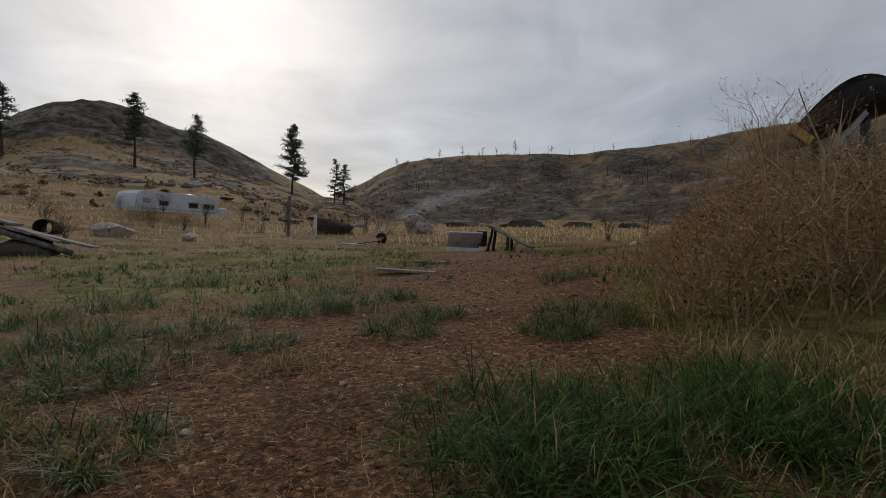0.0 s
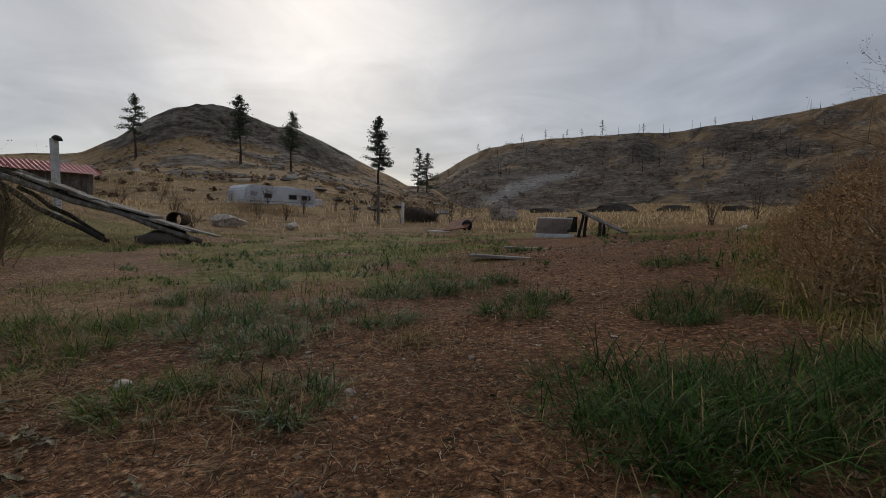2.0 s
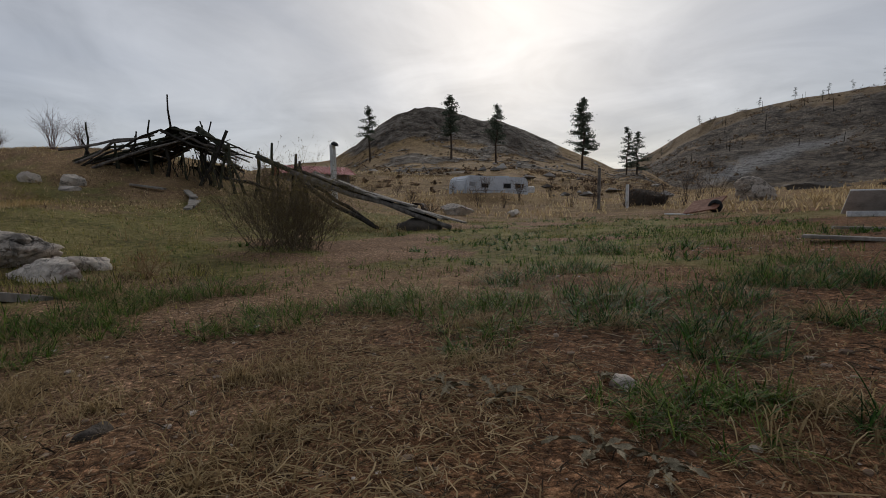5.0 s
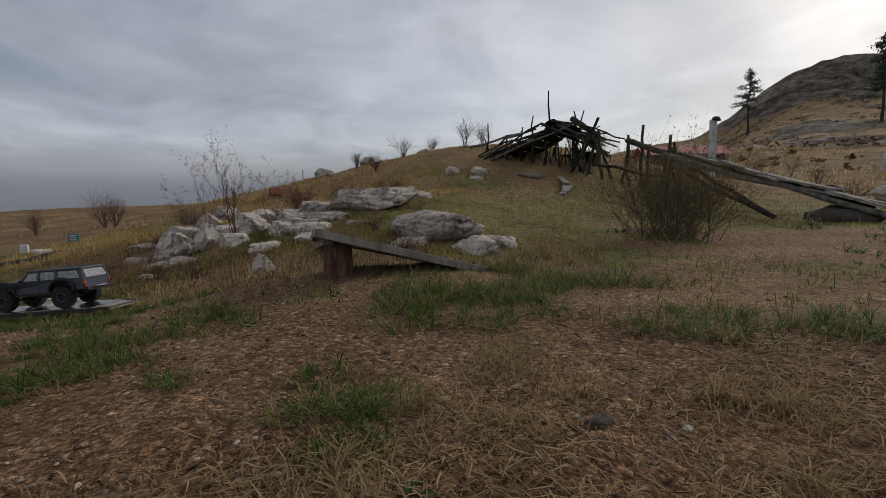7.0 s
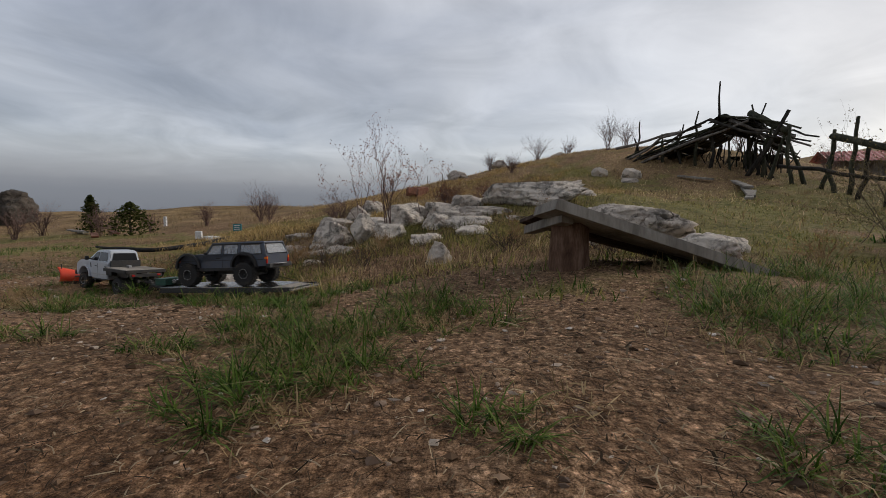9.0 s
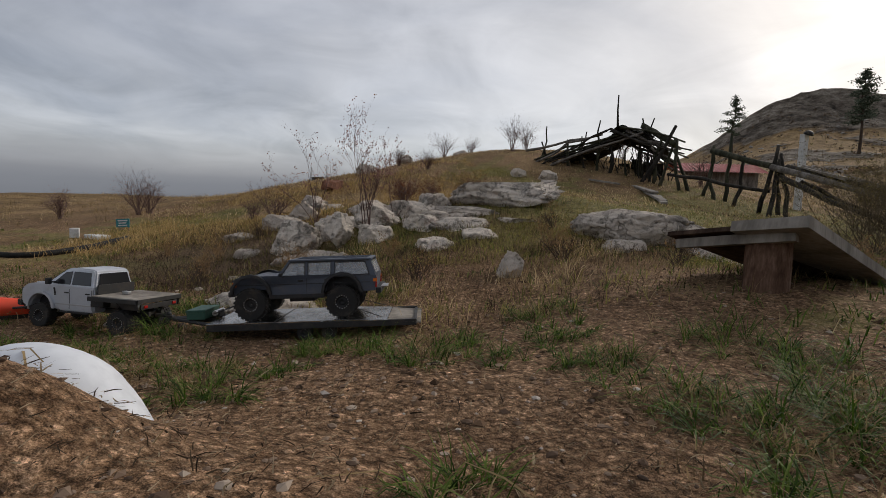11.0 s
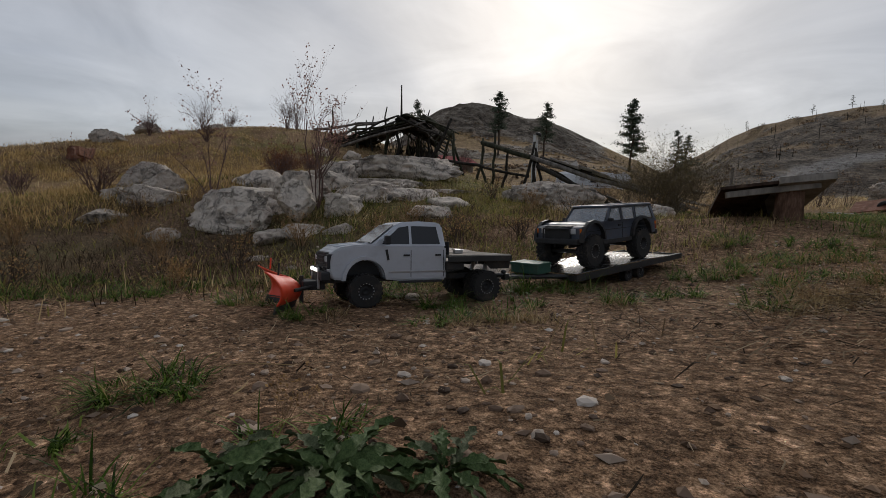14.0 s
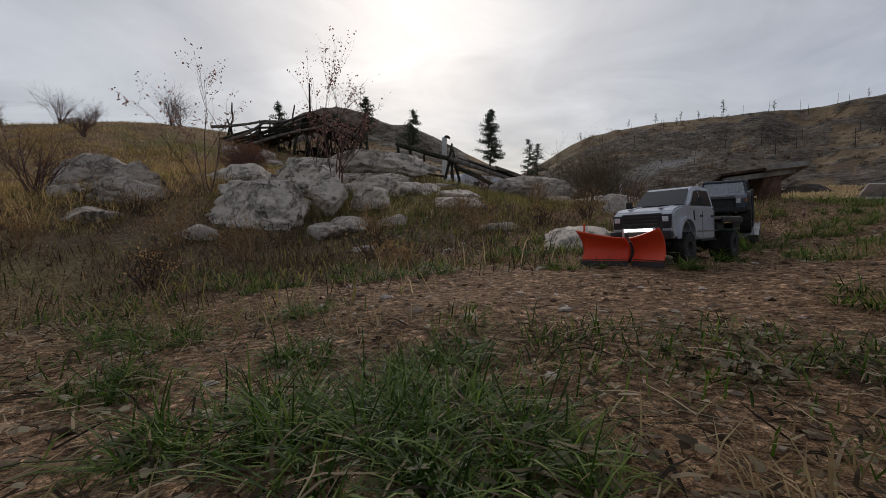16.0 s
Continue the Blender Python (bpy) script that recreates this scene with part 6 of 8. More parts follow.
clear_lens = material("clear_lens", (0.6, 0.6, 0.6), 0.15, 0, 0.6)
green_box = enamel("green_paint", (0.018, 0.075, 0.05), 0.5, 0.3)
led = material("led_strip", (0.9, 0.9, 0.9))
led.node_tree.nodes["Principled BSDF"].inputs["Emission Color"].default_value = (1, 0.98, 0.93, 1)
led.node_tree.nodes["Principled BSDF"].inputs["Emission Strength"].default_value = 2.2
pane_glass = material("clear_pane", (0.5, 0.52, 0.54), 0.05, 0, 0.5)
pg = Tree(pane_glass)
pmix, ptr = pg.n.new("ShaderNodeMixShader"), pg.n.new("ShaderNodeBsdfTransparent")
pmix.inputs[0].default_value = 0.4
pg.l.new(ptr.outputs[0], pmix.inputs[1])
pg.l.new(pg.bsdf.outputs[0], pmix.inputs[2])
pg.l.new(pmix.outputs[0], pg.n["Material Output"].inputs[0])
tread = material("tread_plate", (0.45, 0.45, 0.46), 0.26, 1.0, 0.5)
tp = Tree(tread)
tv = tp.coord("Object")
wa = tp.n.new("ShaderNodeTexVoronoi")
wa.inputs["Scale"].default_value = 42
tp.l.new(tp.stretch(tv, 1, 2.3, 1), wa.inputs["Vector"])
tp.bump(tp.ramp(wa.outputs["Distance"], [(0.18, 1.0), (0.3, 0.0)]), 0.7, 0.0022)
tp.colour(tp.ramp(tp.noise(tv, 9, 5, 0.7), [(0.35, (0.20, 0.19, 0.18)), (0.6, (0.46, 0.46, 0.46))]))


def extruded(profile_xz, half, bevel=0.004, m=None, top_half=None, top_z=None):
    """A side profile drawn across the vehicle's width; parts above top_z narrow to top_half."""
    bm = bmesh.new()
    rings = []
    for s in (-1, 1):
        ring = []
        for x, z in profile_xz:
            h = half
            if top_half is not None and z > top_z:
                h = half + (top_half - half) * min(1, (z - top_z) / (max(q[1] for q in profile_xz) - top_z))
            ring.append(bm.verts.new((x, s * h, z)))
        rings.append(ring)
    bm.faces.new(rings[0])
    bm.faces.new(rings[1][::-1])
    n = len(profile_xz)
    for k in range(n):
        j = (k + 1) % n
        bm.faces.new((rings[0][j], rings[0][k], rings[1][k], rings[1][j]))
    bmesh.ops.recalc_face_normals(bm, faces=list(bm.faces))
    if bevel:
        sharp = [e for e in bm.edges if len(e.link_faces) == 2 and e.calc_face_angle(0) > 0.35]
        bmesh.ops.bevel(bm, geom=sharp, offset=bevel, segments=2, affect="EDGES", clamp_overlap=True)
    if m:
        bmesh.ops.transform(bm, matrix=m, verts=list(bm.verts))
    return bm


def arch(cx, cz, r, n=9):
    return [(cx + r * math.cos(math.pi * k / (n - 1)), cz + r * math.sin(math.pi * k / (n - 1))) for k in range(n)]


def add_wheel(parent, x, y, r, w, rim_r, rim_mat, studs=8):
    face = 1 if y > 0 else -1
    m = pose(x, y, r, -90 * face, 0, 0)
    bm = bmesh.new()
    lathe(bm, [(rim_r, -w / 2), (r * 0.9, -w / 2), (r * 0.97, -w * 0.36), (r * 0.97, w * 0.36), (r * 0.9, w / 2), (rim_r, w / 2)], 32, m)
    lugs = 22
    for k in range(lugs):
        for row in (-1, 0, 1):
            a = 360 * (k + 0.5 * (row != 0)) / lugs
            add_box(bm, (r * 0.075, 2 * r * math.pi / lugs * 0.58, w * 0.27), m @ pose(0, 0, 0, 0, 0, a) @ pose(r * 0.975, 0, row * w * 0.34, 8 * row, 0, 0))
    tyre_ob = part("wheel", bm, tyre_rubber, parent, "black knobbly tyre")
    rim = bmesh.new()
    lathe(rim, [(0.001, w * 0.18), (rim_r * 0.3, w * 0.2), (rim_r * 0.34, w * 0.30), (rim_r * 0.42, w * 0.16), (rim_r * 0.82, w * 0.20), (rim_r * 0.9, w * 0.46), (rim_r * 1.02, w * 0.47), (rim_r * 1.02, -w * 0.46)], 28, m)
    rim_ob = part("rim", rim, rim_mat, tyre_ob, "black beadlock rim", True)
    ring = bmesh.new()
    for k in range(studs * 2):
        a = 2 * math.pi * k / (studs * 2)
        rod(ring, m @ Vector((rim_r * 0.92 * math.cos(a), rim_r * 0.92 * math.sin(a), w * 0.44)), m @ Vector((rim_r * 0.92 * math.cos(a), rim_r * 0.92 * math.sin(a), w * 0.5)), r * 0.035, None, 6)
    part("bolt_ring", ring, chrome, tyre_ob, "bright rim bolts")
    return tyre_ob


def on_side(y_of, pts, out=0.0015, thick=0.003):
    """A flat pane on a vehicle's side; y_of gives the skin's half width at a height."""
    bms = []
    for s in (-1, 1):
        bm = bmesh.new()
        a = [bm.verts.new((x, s * (y_of(z) + out), z)) for x, z in pts]
        b = [bm.verts.new((x, s * (y_of(z) + out - thick), z)) for x, z in pts]
        bm.faces.new(a)
        bm.faces.new(b[::-1])
        for k in range(len(pts)):
            j = (k + 1) % len(pts)
            bm.faces.new((a[k], b[k], b[j], a[j]))
        bmesh.ops.recalc_face_normals(bm, faces=list(bm.faces))
        bms.append(bm)
    return bms


def facing(ax, ay, heading):
    """Pose of a vehicle on the ground: middle, and bearing of its nose (degrees left of north)."""
    h = Vector((-math.sin(radians(heading)), math.cos(radians(heading)), 0))
    z = ground_at(ax, ay)
    f, b = ground_at(ax + h.x * 0.22, ay + h.y * 0.22), ground_at(ax - h.x * 0.22, ay - h.y * 0.22)
    l = Vector((-h.y, h.x, 0))
    p, q = ground_at(ax + l.x * 0.1, ay + l.y * 0.1), ground_at(ax - l.x * 0.1, ay - l.y * 0.1)
    fwd = (h * 0.44 + Vector((0, 0, f - b))).normalized()
    left = (l * 0.2 + Vector((0, 0, p - q))).normalized()
    up = fwd.cross(left).normalized()
    left = up.cross(fwd)
    m = Matrix((fwd, left, up)).transposed().to_4x4()
    return Matrix.Translation((ax, ay, (z + (f + b) / 2) / 2 + 0.002)) @ m


TRUCK_AT, TRUCK_HEAD = (-5.405, -3.285), 154.0
TRAILER_HEAD = 167.0
truck_m = facing(*TRUCK_AT, TRUCK_HEAD)
truck = thing("model_truck", truck_m, "silver four-door model pickup with a flat bed and big black tyres", "model truck")
WB, R = 0.225, 0.0575
low = [(0.332, 0.098)] + arch(WB, 0.094, 0.066) + [(0.10, 0.086), (-0.070, 0.086), (-0.070, 0.203), (0.200, 0.213), (0.262, 0.209), (0.305, 0.202), (0.328, 0.192), (0.341, 0.177), (0.345, 0.155), (0.343, 0.12)]
part("body", extruded(low, 0.108, 0.006), silver, truck)


def cab_y(z):
    return 0.105 - (z - 0.200) / 0.089 * 0.018


cab = extruded([(-0.070, 0.20), (0.208, 0.20), (0.204, 0.210), (0.108, 0.282), (0.085, 0.288), (0.03, 0.291), (-0.045, 0.288), (-0.060, 0.276)], 0.105, 0.006, None, 0.086, 0.20)
part("cab", cab, silver, truck)
for name, pts in (("front_window", [(0.168, 0.212), (0.106, 0.268), (0.070, 0.274), (0.070, 0.212)]), ("rear_window", [(0.060, 0.212), (0.060, 0.274), (-0.034, 0.273), (-0.046, 0.212)])):
    for b in on_side(cab_y, pts):
        part(name, b, tinted, truck, "dark tinted side window")
quad_board("windscreen", ((0.199, -0.094, 0.2135), (0.199, 0.094, 0.2135), (0.116, 0.079, 0.2760), (0.116, -0.079, 0.2760)), 0.002, tinted, truck, Matrix.Translation((0.004, 0, 0.003)), "tinted windscreen")
quad_board("back_window", ((-0.0705, -0.085, 0.215), (-0.0705, 0.085, 0.215), (-0.0630, 0.073, 0.270), (-0.0630, -0.073, 0.270)), 0.002, tinted, truck, Matrix.Translation((-0.0025, 0, 0.001)), "tinted back window")
for s in (-1, 1):
    part("hood_ridge", box((0.115, 0.010, 0.006), pose(0.262, s * 0.058, 0.2085, 0, 5.5, -3 * s), 0.0025), silver, truck)
for s in (-1, 1):
    flare = bmesh.new()
    pts_in, pts_out = arch(WB, 0.095, 0.067, 13), arch(WB, 0.094, 0.079, 13)
    va = [flare.verts.new((x, s * 0.108, z)) for x, z in pts_out]
    vb = [flare.verts.new((x, s * 0.118, z)) for x, z in pts_out]
    vc = [flare.verts.new((x, s * 0.118, z)) for x, z in pts_in]
    vd = [flare.verts.new((x, s * 0.100, z)) for x, z in pts_in]
    for k in range(12):
        for p, q in ((va, vb), (vb, vc), (vc, vd)):
            flare.faces.new((p[k], p[k + 1], q[k + 1], q[k]))
    bmesh.ops.recalc_face_normals(flare, faces=list(flare.faces))
    part("wheel_flare", flare, silver, truck)
    part("sill_bar", box((0.16, 0.012, 0.008), pose(0.03, s * 0.112, 0.084), 0.002), black_plastic, truck)
    part("side_crease", box((0.21, 0.003, 0.006), pose(0.04, s * 0.1085, 0.118), 0.001), chrome, truck, "bright moulding along the doors")
    for x in (0.065, -0.058):
        part("door_gap", box((0.0018, 0.003, 0.095), pose(x, s * 0.1075, 0.145), 0), black_plastic, truck)
    for x in (0.082, -0.036):
        part("door_handle", box((0.022, 0.006, 0.006), pose(x, s * 0.110, 0.174), 0.0015), black_plastic, truck)
    mir = part("mirror", box((0.018, 0.022, 0.030), pose(0.158, s * 0.132, 0.226), 0.005), black_plastic, truck, "black side mirror")
    part("mirror_arm", box((0.008, 0.03, 0.006), pose(0.158, s * 0.112, 0.220), 0.001), black_plastic, mir)
    part("fender_vent", box((0.008, 0.003, 0.036), pose(0.150, s * 0.1085, 0.176, 0, 12, 0), 0.001), black_plastic, truck)
    lamp = part("headlight", box((0.026, 0.034, 0.048), pose(0.335, s * 0.086, 0.156), 0.004), black_plastic, truck, "smoked headlight")
    part("lens", box((0.01, 0.02, 0.018), pose(0.347, s * 0.086, 0.164), 0.002), clear_lens, lamp)
part("grille", box((0.016, 0.140, 0.060), pose(0.341, 0, 0.155), 0.004), black_plastic, truck, "black mesh grille")
for k in range(4):
    part("grille_bar", box((0.005, 0.126, 0.004), pose(0.351, 0, 0.136 + k * 0.012), 0.001), steel_black, truck)
part("bumper", box((0.03, 0.215, 0.03), pose(0.353, 0, 0.108), 0.006), black_plastic, truck, "black front bumper")
part("light_bar", box((0.008, 0.10, 0.011), pose(0.371, 0, 0.127), 0.002), led, truck, "lit white light bar")
for s in (-1, 1):
    part("bumper_post", box((0.008, 0.008, 0.07), pose(0.367, s * 0.055, 0.10), 0.002), chrome, truck)
    part("wiper", box((0.004, 0.07, 0.003), pose(0.205, s * 0.04, 0.2170, 0, 0, 8 * s), 0), black_plastic, truck)
frame_bm = bmesh.new()
for s in (-1, 1):
    add_box(frame_bm, (0.68, 0.016, 0.022), pose(0.03, s * 0.038, 0.092), 0.002)
for x in (-0.28, -0.12, 0.05, 0.3):
    add_box(frame_bm, (0.014, 0.08, 0.014), pose(x, 0, 0.092), 0.001)
part("chassis", frame_bm, steel_black, truck)
part("fender_liner", box((0.17, 0.135, 0.085), pose(WB, 0, 0.142), 0.01), black_plastic, truck, "dark wheel-arch liner")
for x in (WB, -WB):
    ax = bmesh.new()
    rod(ax, (x, -0.1, R), (x, 0.1, R), 0.011, None, 10)
    bmesh.ops.create_uvsphere(ax, u_segments=12, v_segments=8, radius=0.024, matrix=pose(x, 0.02, R))
    part("axle", ax, steel_black, truck)
    for s in (-1, 1):
        shock = bmesh.new()
        rod(shock, (x - 0.02, s * 0.055, R), (x - 0.045, s * 0.048, 0.145), 0.008, None, 8)
        part("shock", shock, chrome, truck)
for s in (-1, 1):
    add_wheel(truck, WB, s * 0.098, R, 0.046, 0.028, black_plastic)
    add_wheel(truck, -WB, s * 0.112, R, 0.042, 0.028, black_plastic)
    add_wheel(truck, -WB, s * 0.068, R, 0.040, 0.028, black_plastic)
part("bed", box((0.250, 0.262, 0.012), pose(-0.203, 0, 0.168), 0.002), board_wood, truck, "flat grey wooden bed")
part("bed_rim", box((0.006, 0.262, 0.02), pose(-0.329, 0, 0.162), 0.001), steel_black, truck)
part("headboard", box((0.006, 0.20, 0.05), pose(-0.082, 0, 0.195), 0.001), black_plastic, truck)
for s in (-1, 1):
    part("bed_rail", box((0.262, 0.006, 0.02), pose(-0.195, s * 0.134, 0.160), 0.001), steel_black, truck)
    quad_board("side_skirt", ((-0.20, s * 0.128, 0.158), (-0.326, s * 0.128, 0.158), (-0.326, s * 0.118, 0.122), (-0.245, s * 0.118, 0.122)), 0.003, steel_black, truck, Matrix(), "dark side skirt")
    part("tool_box", box((0.07, 0.04, 0.03), pose(-0.10, s * 0.10, 0.135), 0.003), black_plastic, truck)
part("winch", box((0.035, 0.02, 0.016), pose(-0.16, 0.02, 0.182), 0.003), chrome, truck, "small bright winch on the bed")
part("tail_bar", box((0.008, 0.22, 0.024), pose(-0.325, 0, 0.135), 0.002), steel_black, truck)
for s in (-1, 1):
    part("tail_light", box((0.004, 0.02, 0.012), pose(-0.331, s * 0.085, 0.136), 0.001), red_lens, truck)
hitch_bm = bmesh.new()
rod(hitch_bm, (-0.31, 0, 0.085), (-0.385, 0, 0.085), 0.009, None, 8)
bmesh.ops.create_uvsphere(hitch_bm, u_segments=10, v_segments=8, radius=0.011, matrix=pose(-0.38, 0, 0.095))
part("hitch", hitch_bm, steel_black, truck)
# V plough, wings swung forward
plough = thing("snow_plough", truck_m @ pose(0.408, 0, 0), "orange-red V plough with a dark cutting edge on the model truck", "plough")
for s in (-1, 1):
    wing = bmesh.new()
    grid = []
    for i in range(15):
        u = i / 14
        row = []
        for j in range(11):
            w = j / 10
            tall = 0.082 + 0.030 * u ** 1.4
            z = 0.022 + w * tall
            curl = 0.030 * (2 * w - 0.85) ** 2
            out = Vector((math.sin(radians(28)), s * math.cos(radians(28)), 0))
            row.append(wing.verts.new(Vector((curl, 0, z)) + out * (0.008 + u * 0.155) + Vector((0.012, 0, 0)) * (u * w)))
        grid.append(row)
    for i in range(14):
        for j in range(10):
            wing.faces.new((grid[i][j], grid[i + 1][j], grid[i + 1][j + 1], grid[i][j + 1]))
    bmesh.ops.recalc_face_normals(wing, faces=list(wing.faces))
    bmesh.ops.solidify(wing, geom=list(wing.faces), thickness=0.004)
    w_ob = part("wing", wing, plough_red, plough, "orange-red curved plough wing", True)
    a = Vector((0.026 + math.sin(radians(28)) * 0.01, s * 0.008, 0.018))
    quad_board("cutting_edge", ((0.030, s * 0.006, 0.006), (0.030 + math.sin(radians(28)) * 0.163, s * math.cos(radians(28)) * 0.163, 0.006), (0.024 + math.sin(radians(28)) * 0.163, s * math.cos(radians(28)) * 0.163, 0.03), (0.024, s * 0.006, 0.03)), 0.005, steel_black, w_ob, Matrix(), "dark cutting edge")
    stick = bmesh.new()
    rod(stick, (0.09, s * 0.135, 0.12), (0.088, s * 0.135, 0.158), 0.003, None, 6)
    part("marker_stick", stick, plough_red if s < 0 else black_plastic, w_ob)
    arm = bmesh.new()
    rod(arm, (-0.05, s * 0.03, 0.075), (0.035, s * 0.07, 0.065), 0.006, None, 8)
    part("push_arm", arm, steel_black, plough)
hinge = bmesh.new()
rod(hinge, (0.004, 0, 0.015), (0.004, 0, 0.105), 0.007, None, 10)
part("hinge", hinge, steel_black, plough)
part("mount", box((0.07, 0.09, 0.03), pose(-0.03, 0, 0.075), 0.004), steel_black, plough, "black plough mount")
part("lift_frame", box((0.012, 0.07, 0.06), pose(-0.045, 0, 0.105), 0.003), steel_black, plough)

# trailer
hitch_w = truck_m @ Vector((-0.385, 0, 0))
th = Vector((-math.sin(radians(TRAILER_HEAD)), math.cos(radians(TRAILER_HEAD)), 0))
tc = hitch_w - th * 0.70
trailer_m = facing(tc.x, tc.y, TRAILER_HEAD)
trailer = thing("model_trailer", trailer_m, "low model car trailer with a bright tread-plate deck", "model trailer")
DZ = 0.088
for x, ln in ((0.30, 0.295), (-0.005, 0.295)):
    part("deck_plate", box((ln, 0.34, 0.006), pose(x, 0, DZ), 0.001), tread, trailer, "bright tread-plate deck panel")
part("deck_gap", box((0.05, 0.34, 0.005), pose(0.145, 0, DZ - 0.001), 0.001), steel_black, trailer, "dark strip across the deck")
part("rear_plate", box((0.20, 0.34, 0.006), pose(-0.255, 0, DZ - 0.003, 0, -2, 0), 0.001), tread, trailer, "bright tread-plate deck panel")
part("tail_ramp", box((0.15, 0.34, 0.006), pose(-0.432, 0, DZ - 0.014, 0, -5, 0), 0.001), board_wood, trailer, "plain grey tail ramp")
tf = bmesh.new()
for s in (-1, 1):
    add_box(tf, (0.93, 0.014, 0.028), pose(-0.02, s * 0.163, DZ - 0.018), 0.002)
for x in (-0.48, -0.3, -0.1, 0.1, 0.3, 0.44):
    add_box(tf, (0.014, 0.32, 0.02), pose(x, 0, DZ - 0.018), 0.001)
part("frame", tf, steel_black, trailer)
tg = bmesh.new()
for s in (-1, 1):
    rod(tg, (0.44, s * 0.12, DZ - 0.012), (0.69, 0, 0.092), 0.009, None, 8)
rod(tg, (0.44, 0, DZ - 0.014), (0.70, 0, 0.092), 0.010, None, 8)
part("tongue", tg, steel_black, trailer)
part("coupler", box((0.03, 0.024, 0.022), pose(0.69, 0, 0.098), 0.004), steel_black, trailer)
bx = part("tool_chest", box((0.085, 0.15, 0.034), pose(0.535, 0, 0.112), 0.003), green_box, trailer, "green painted tool chest")
part("lid", box((0.09, 0.155, 0.012), pose(0.535, 0, 0.134), 0.003), green_box, bx)
wn_ob = part("winch", box((0.03, 0.06, 0.03), pose(0.462, 0, 0.112), 0.004), steel_black, trailer, "black winch")
dr = bmesh.new()
rod(dr, (0.462, -0.045, 0.118), (0.462, 0.045, 0.118), 0.012, None, 12)
part("drum", dr, chrome, wn_ob)
for x in (0.02, -0.09):
    for s in (-1, 1):
        add_wheel(trailer, x, s * 0.14, 0.034, 0.03, 0.018, black_plastic)
for s in (-1, 1):
    st = bmesh.new()
    rod(st, (-0.33, s * 0.15, DZ + 0.006), (-0.18, s * 0.11, DZ + 0.055), 0.0018, None, 6)
    part("tie_chain", st, steel_black, trailer)
    st = bmesh.new()
    rod(st, (0.46, s * 0.06, DZ + 0.03), (0.32, s * 0.09, DZ + 0.075), 0.0018, None, 6)
    part("tie_chain", st, steel_black, trailer)

# the jeep stands on the deck
jeep_m = trailer_m @ pose(0.055, 0, DZ + 0.004)
jeep = thing("model_jeep", jeep_m, "slate-blue boxy model off-roader with huge tyres on the trailer", "model jeep")
JW, JR = 0.205, 0.074
jl = [(0.285, 0.128)] + arch(JW, 0.125, 0.082, 9) + [(0.10, 0.112), (-0.10, 0.112)] + arch(-JW, 0.125, 0.082, 9) + [(-0.355, 0.128), (-0.362, 0.198), (0.095, 0.202), (0.27, 0.194), (0.285, 0.186)]
part("body", extruded(jl, 0.118, 0.005), jeep_blue, jeep)


def jeep_y(z):
    return 0.1165 - (z - 0.198) / 0.075 * 0.015


def jeep_post(x0, x1, w, label=""):
    for s in (-1, 1):
        quad_board("pillar", ((x0 - w / 2, s * jeep_y(0.198), 0.198), (x0 + w / 2, s * jeep_y(0.198), 0.198), (x1 + w / 2, s * jeep_y(0.268), 0.268), (x1 - w / 2, s * jeep_y(0.268), 0.268)), 0.005, jeep_blue, jeep, Matrix())


for x0, x1, w in ((0.088, 0.035, 0.012), (-0.045, -0.045, 0.012), (-0.165, -0.165, 0.016), (-0.345, -0.325, 0.026)):
    jeep_post(x0, x1, w)
part("roof", box((0.378, 0.206, 0.012), pose(-0.150, 0, 0.272), 0.005), jeep_blue, jeep)
for k in range(5):
    part("roof_rib", box((0.33, 0.006, 0.003), pose(-0.155, -0.07 + 0.035 * k, 0.279), 0.001), jeep_blue, jeep)
for s in (-1, 1):
    part("roof_rail", box((0.36, 0.004, 0.006), pose(-0.15, s * 0.103, 0.268), 0.001), black_plastic, jeep)
for pts in ([(0.070, 0.204), (0.030, 0.264), (-0.038, 0.264), (-0.038, 0.204)], [(-0.052, 0.204), (-0.052, 0.264), (-0.156, 0.264), (-0.156, 0.204)], [(-0.174, 0.204), (-0.174, 0.262), (-0.312, 0.262), (-0.330, 0.204)]):
    for b in on_side(jeep_y, pts, 0.0):
        pn = part("side_window", b, pane_glass, jeep, "clear side window in a dark rubber frame")
    for s in (-1, 1):
        fr = bmesh.new()
        for k in range(4):
            (xa, za), (xb, zb) = pts[k], pts[(k + 1) % 4]
            rod(fr, (xa, s * (jeep_y(za) + 0.001), za), (xb, s * (jeep_y(zb) + 0.001), zb), 0.0022, None, 5)
        part("window_seal", fr, black_plastic, jeep)
quad_board("windscreen", ((0.088, -0.104, 0.204), (0.088, 0.104, 0.204), (0.038, 0.092, 0.264), (0.038, -0.092, 0.264)), 0.002, pane_glass, jeep, Matrix(), "clear windscreen")
quad_board("tailgate_window", ((-0.360, -0.098, 0.206), (-0.360, 0.098, 0.206), (-0.338, 0.088, 0.262), (-0.338, -0.088, 0.262)), 0.002, pane_glass, jeep, Matrix(), "clear tailgate window")
for x in (0.0, -0.13):
    for s in (-1, 1):
        part("seat", box((0.02, 0.06, 0.05), pose(x, s * 0.05, 0.215, 0, -8, 0), 0.006), black_plastic, jeep)
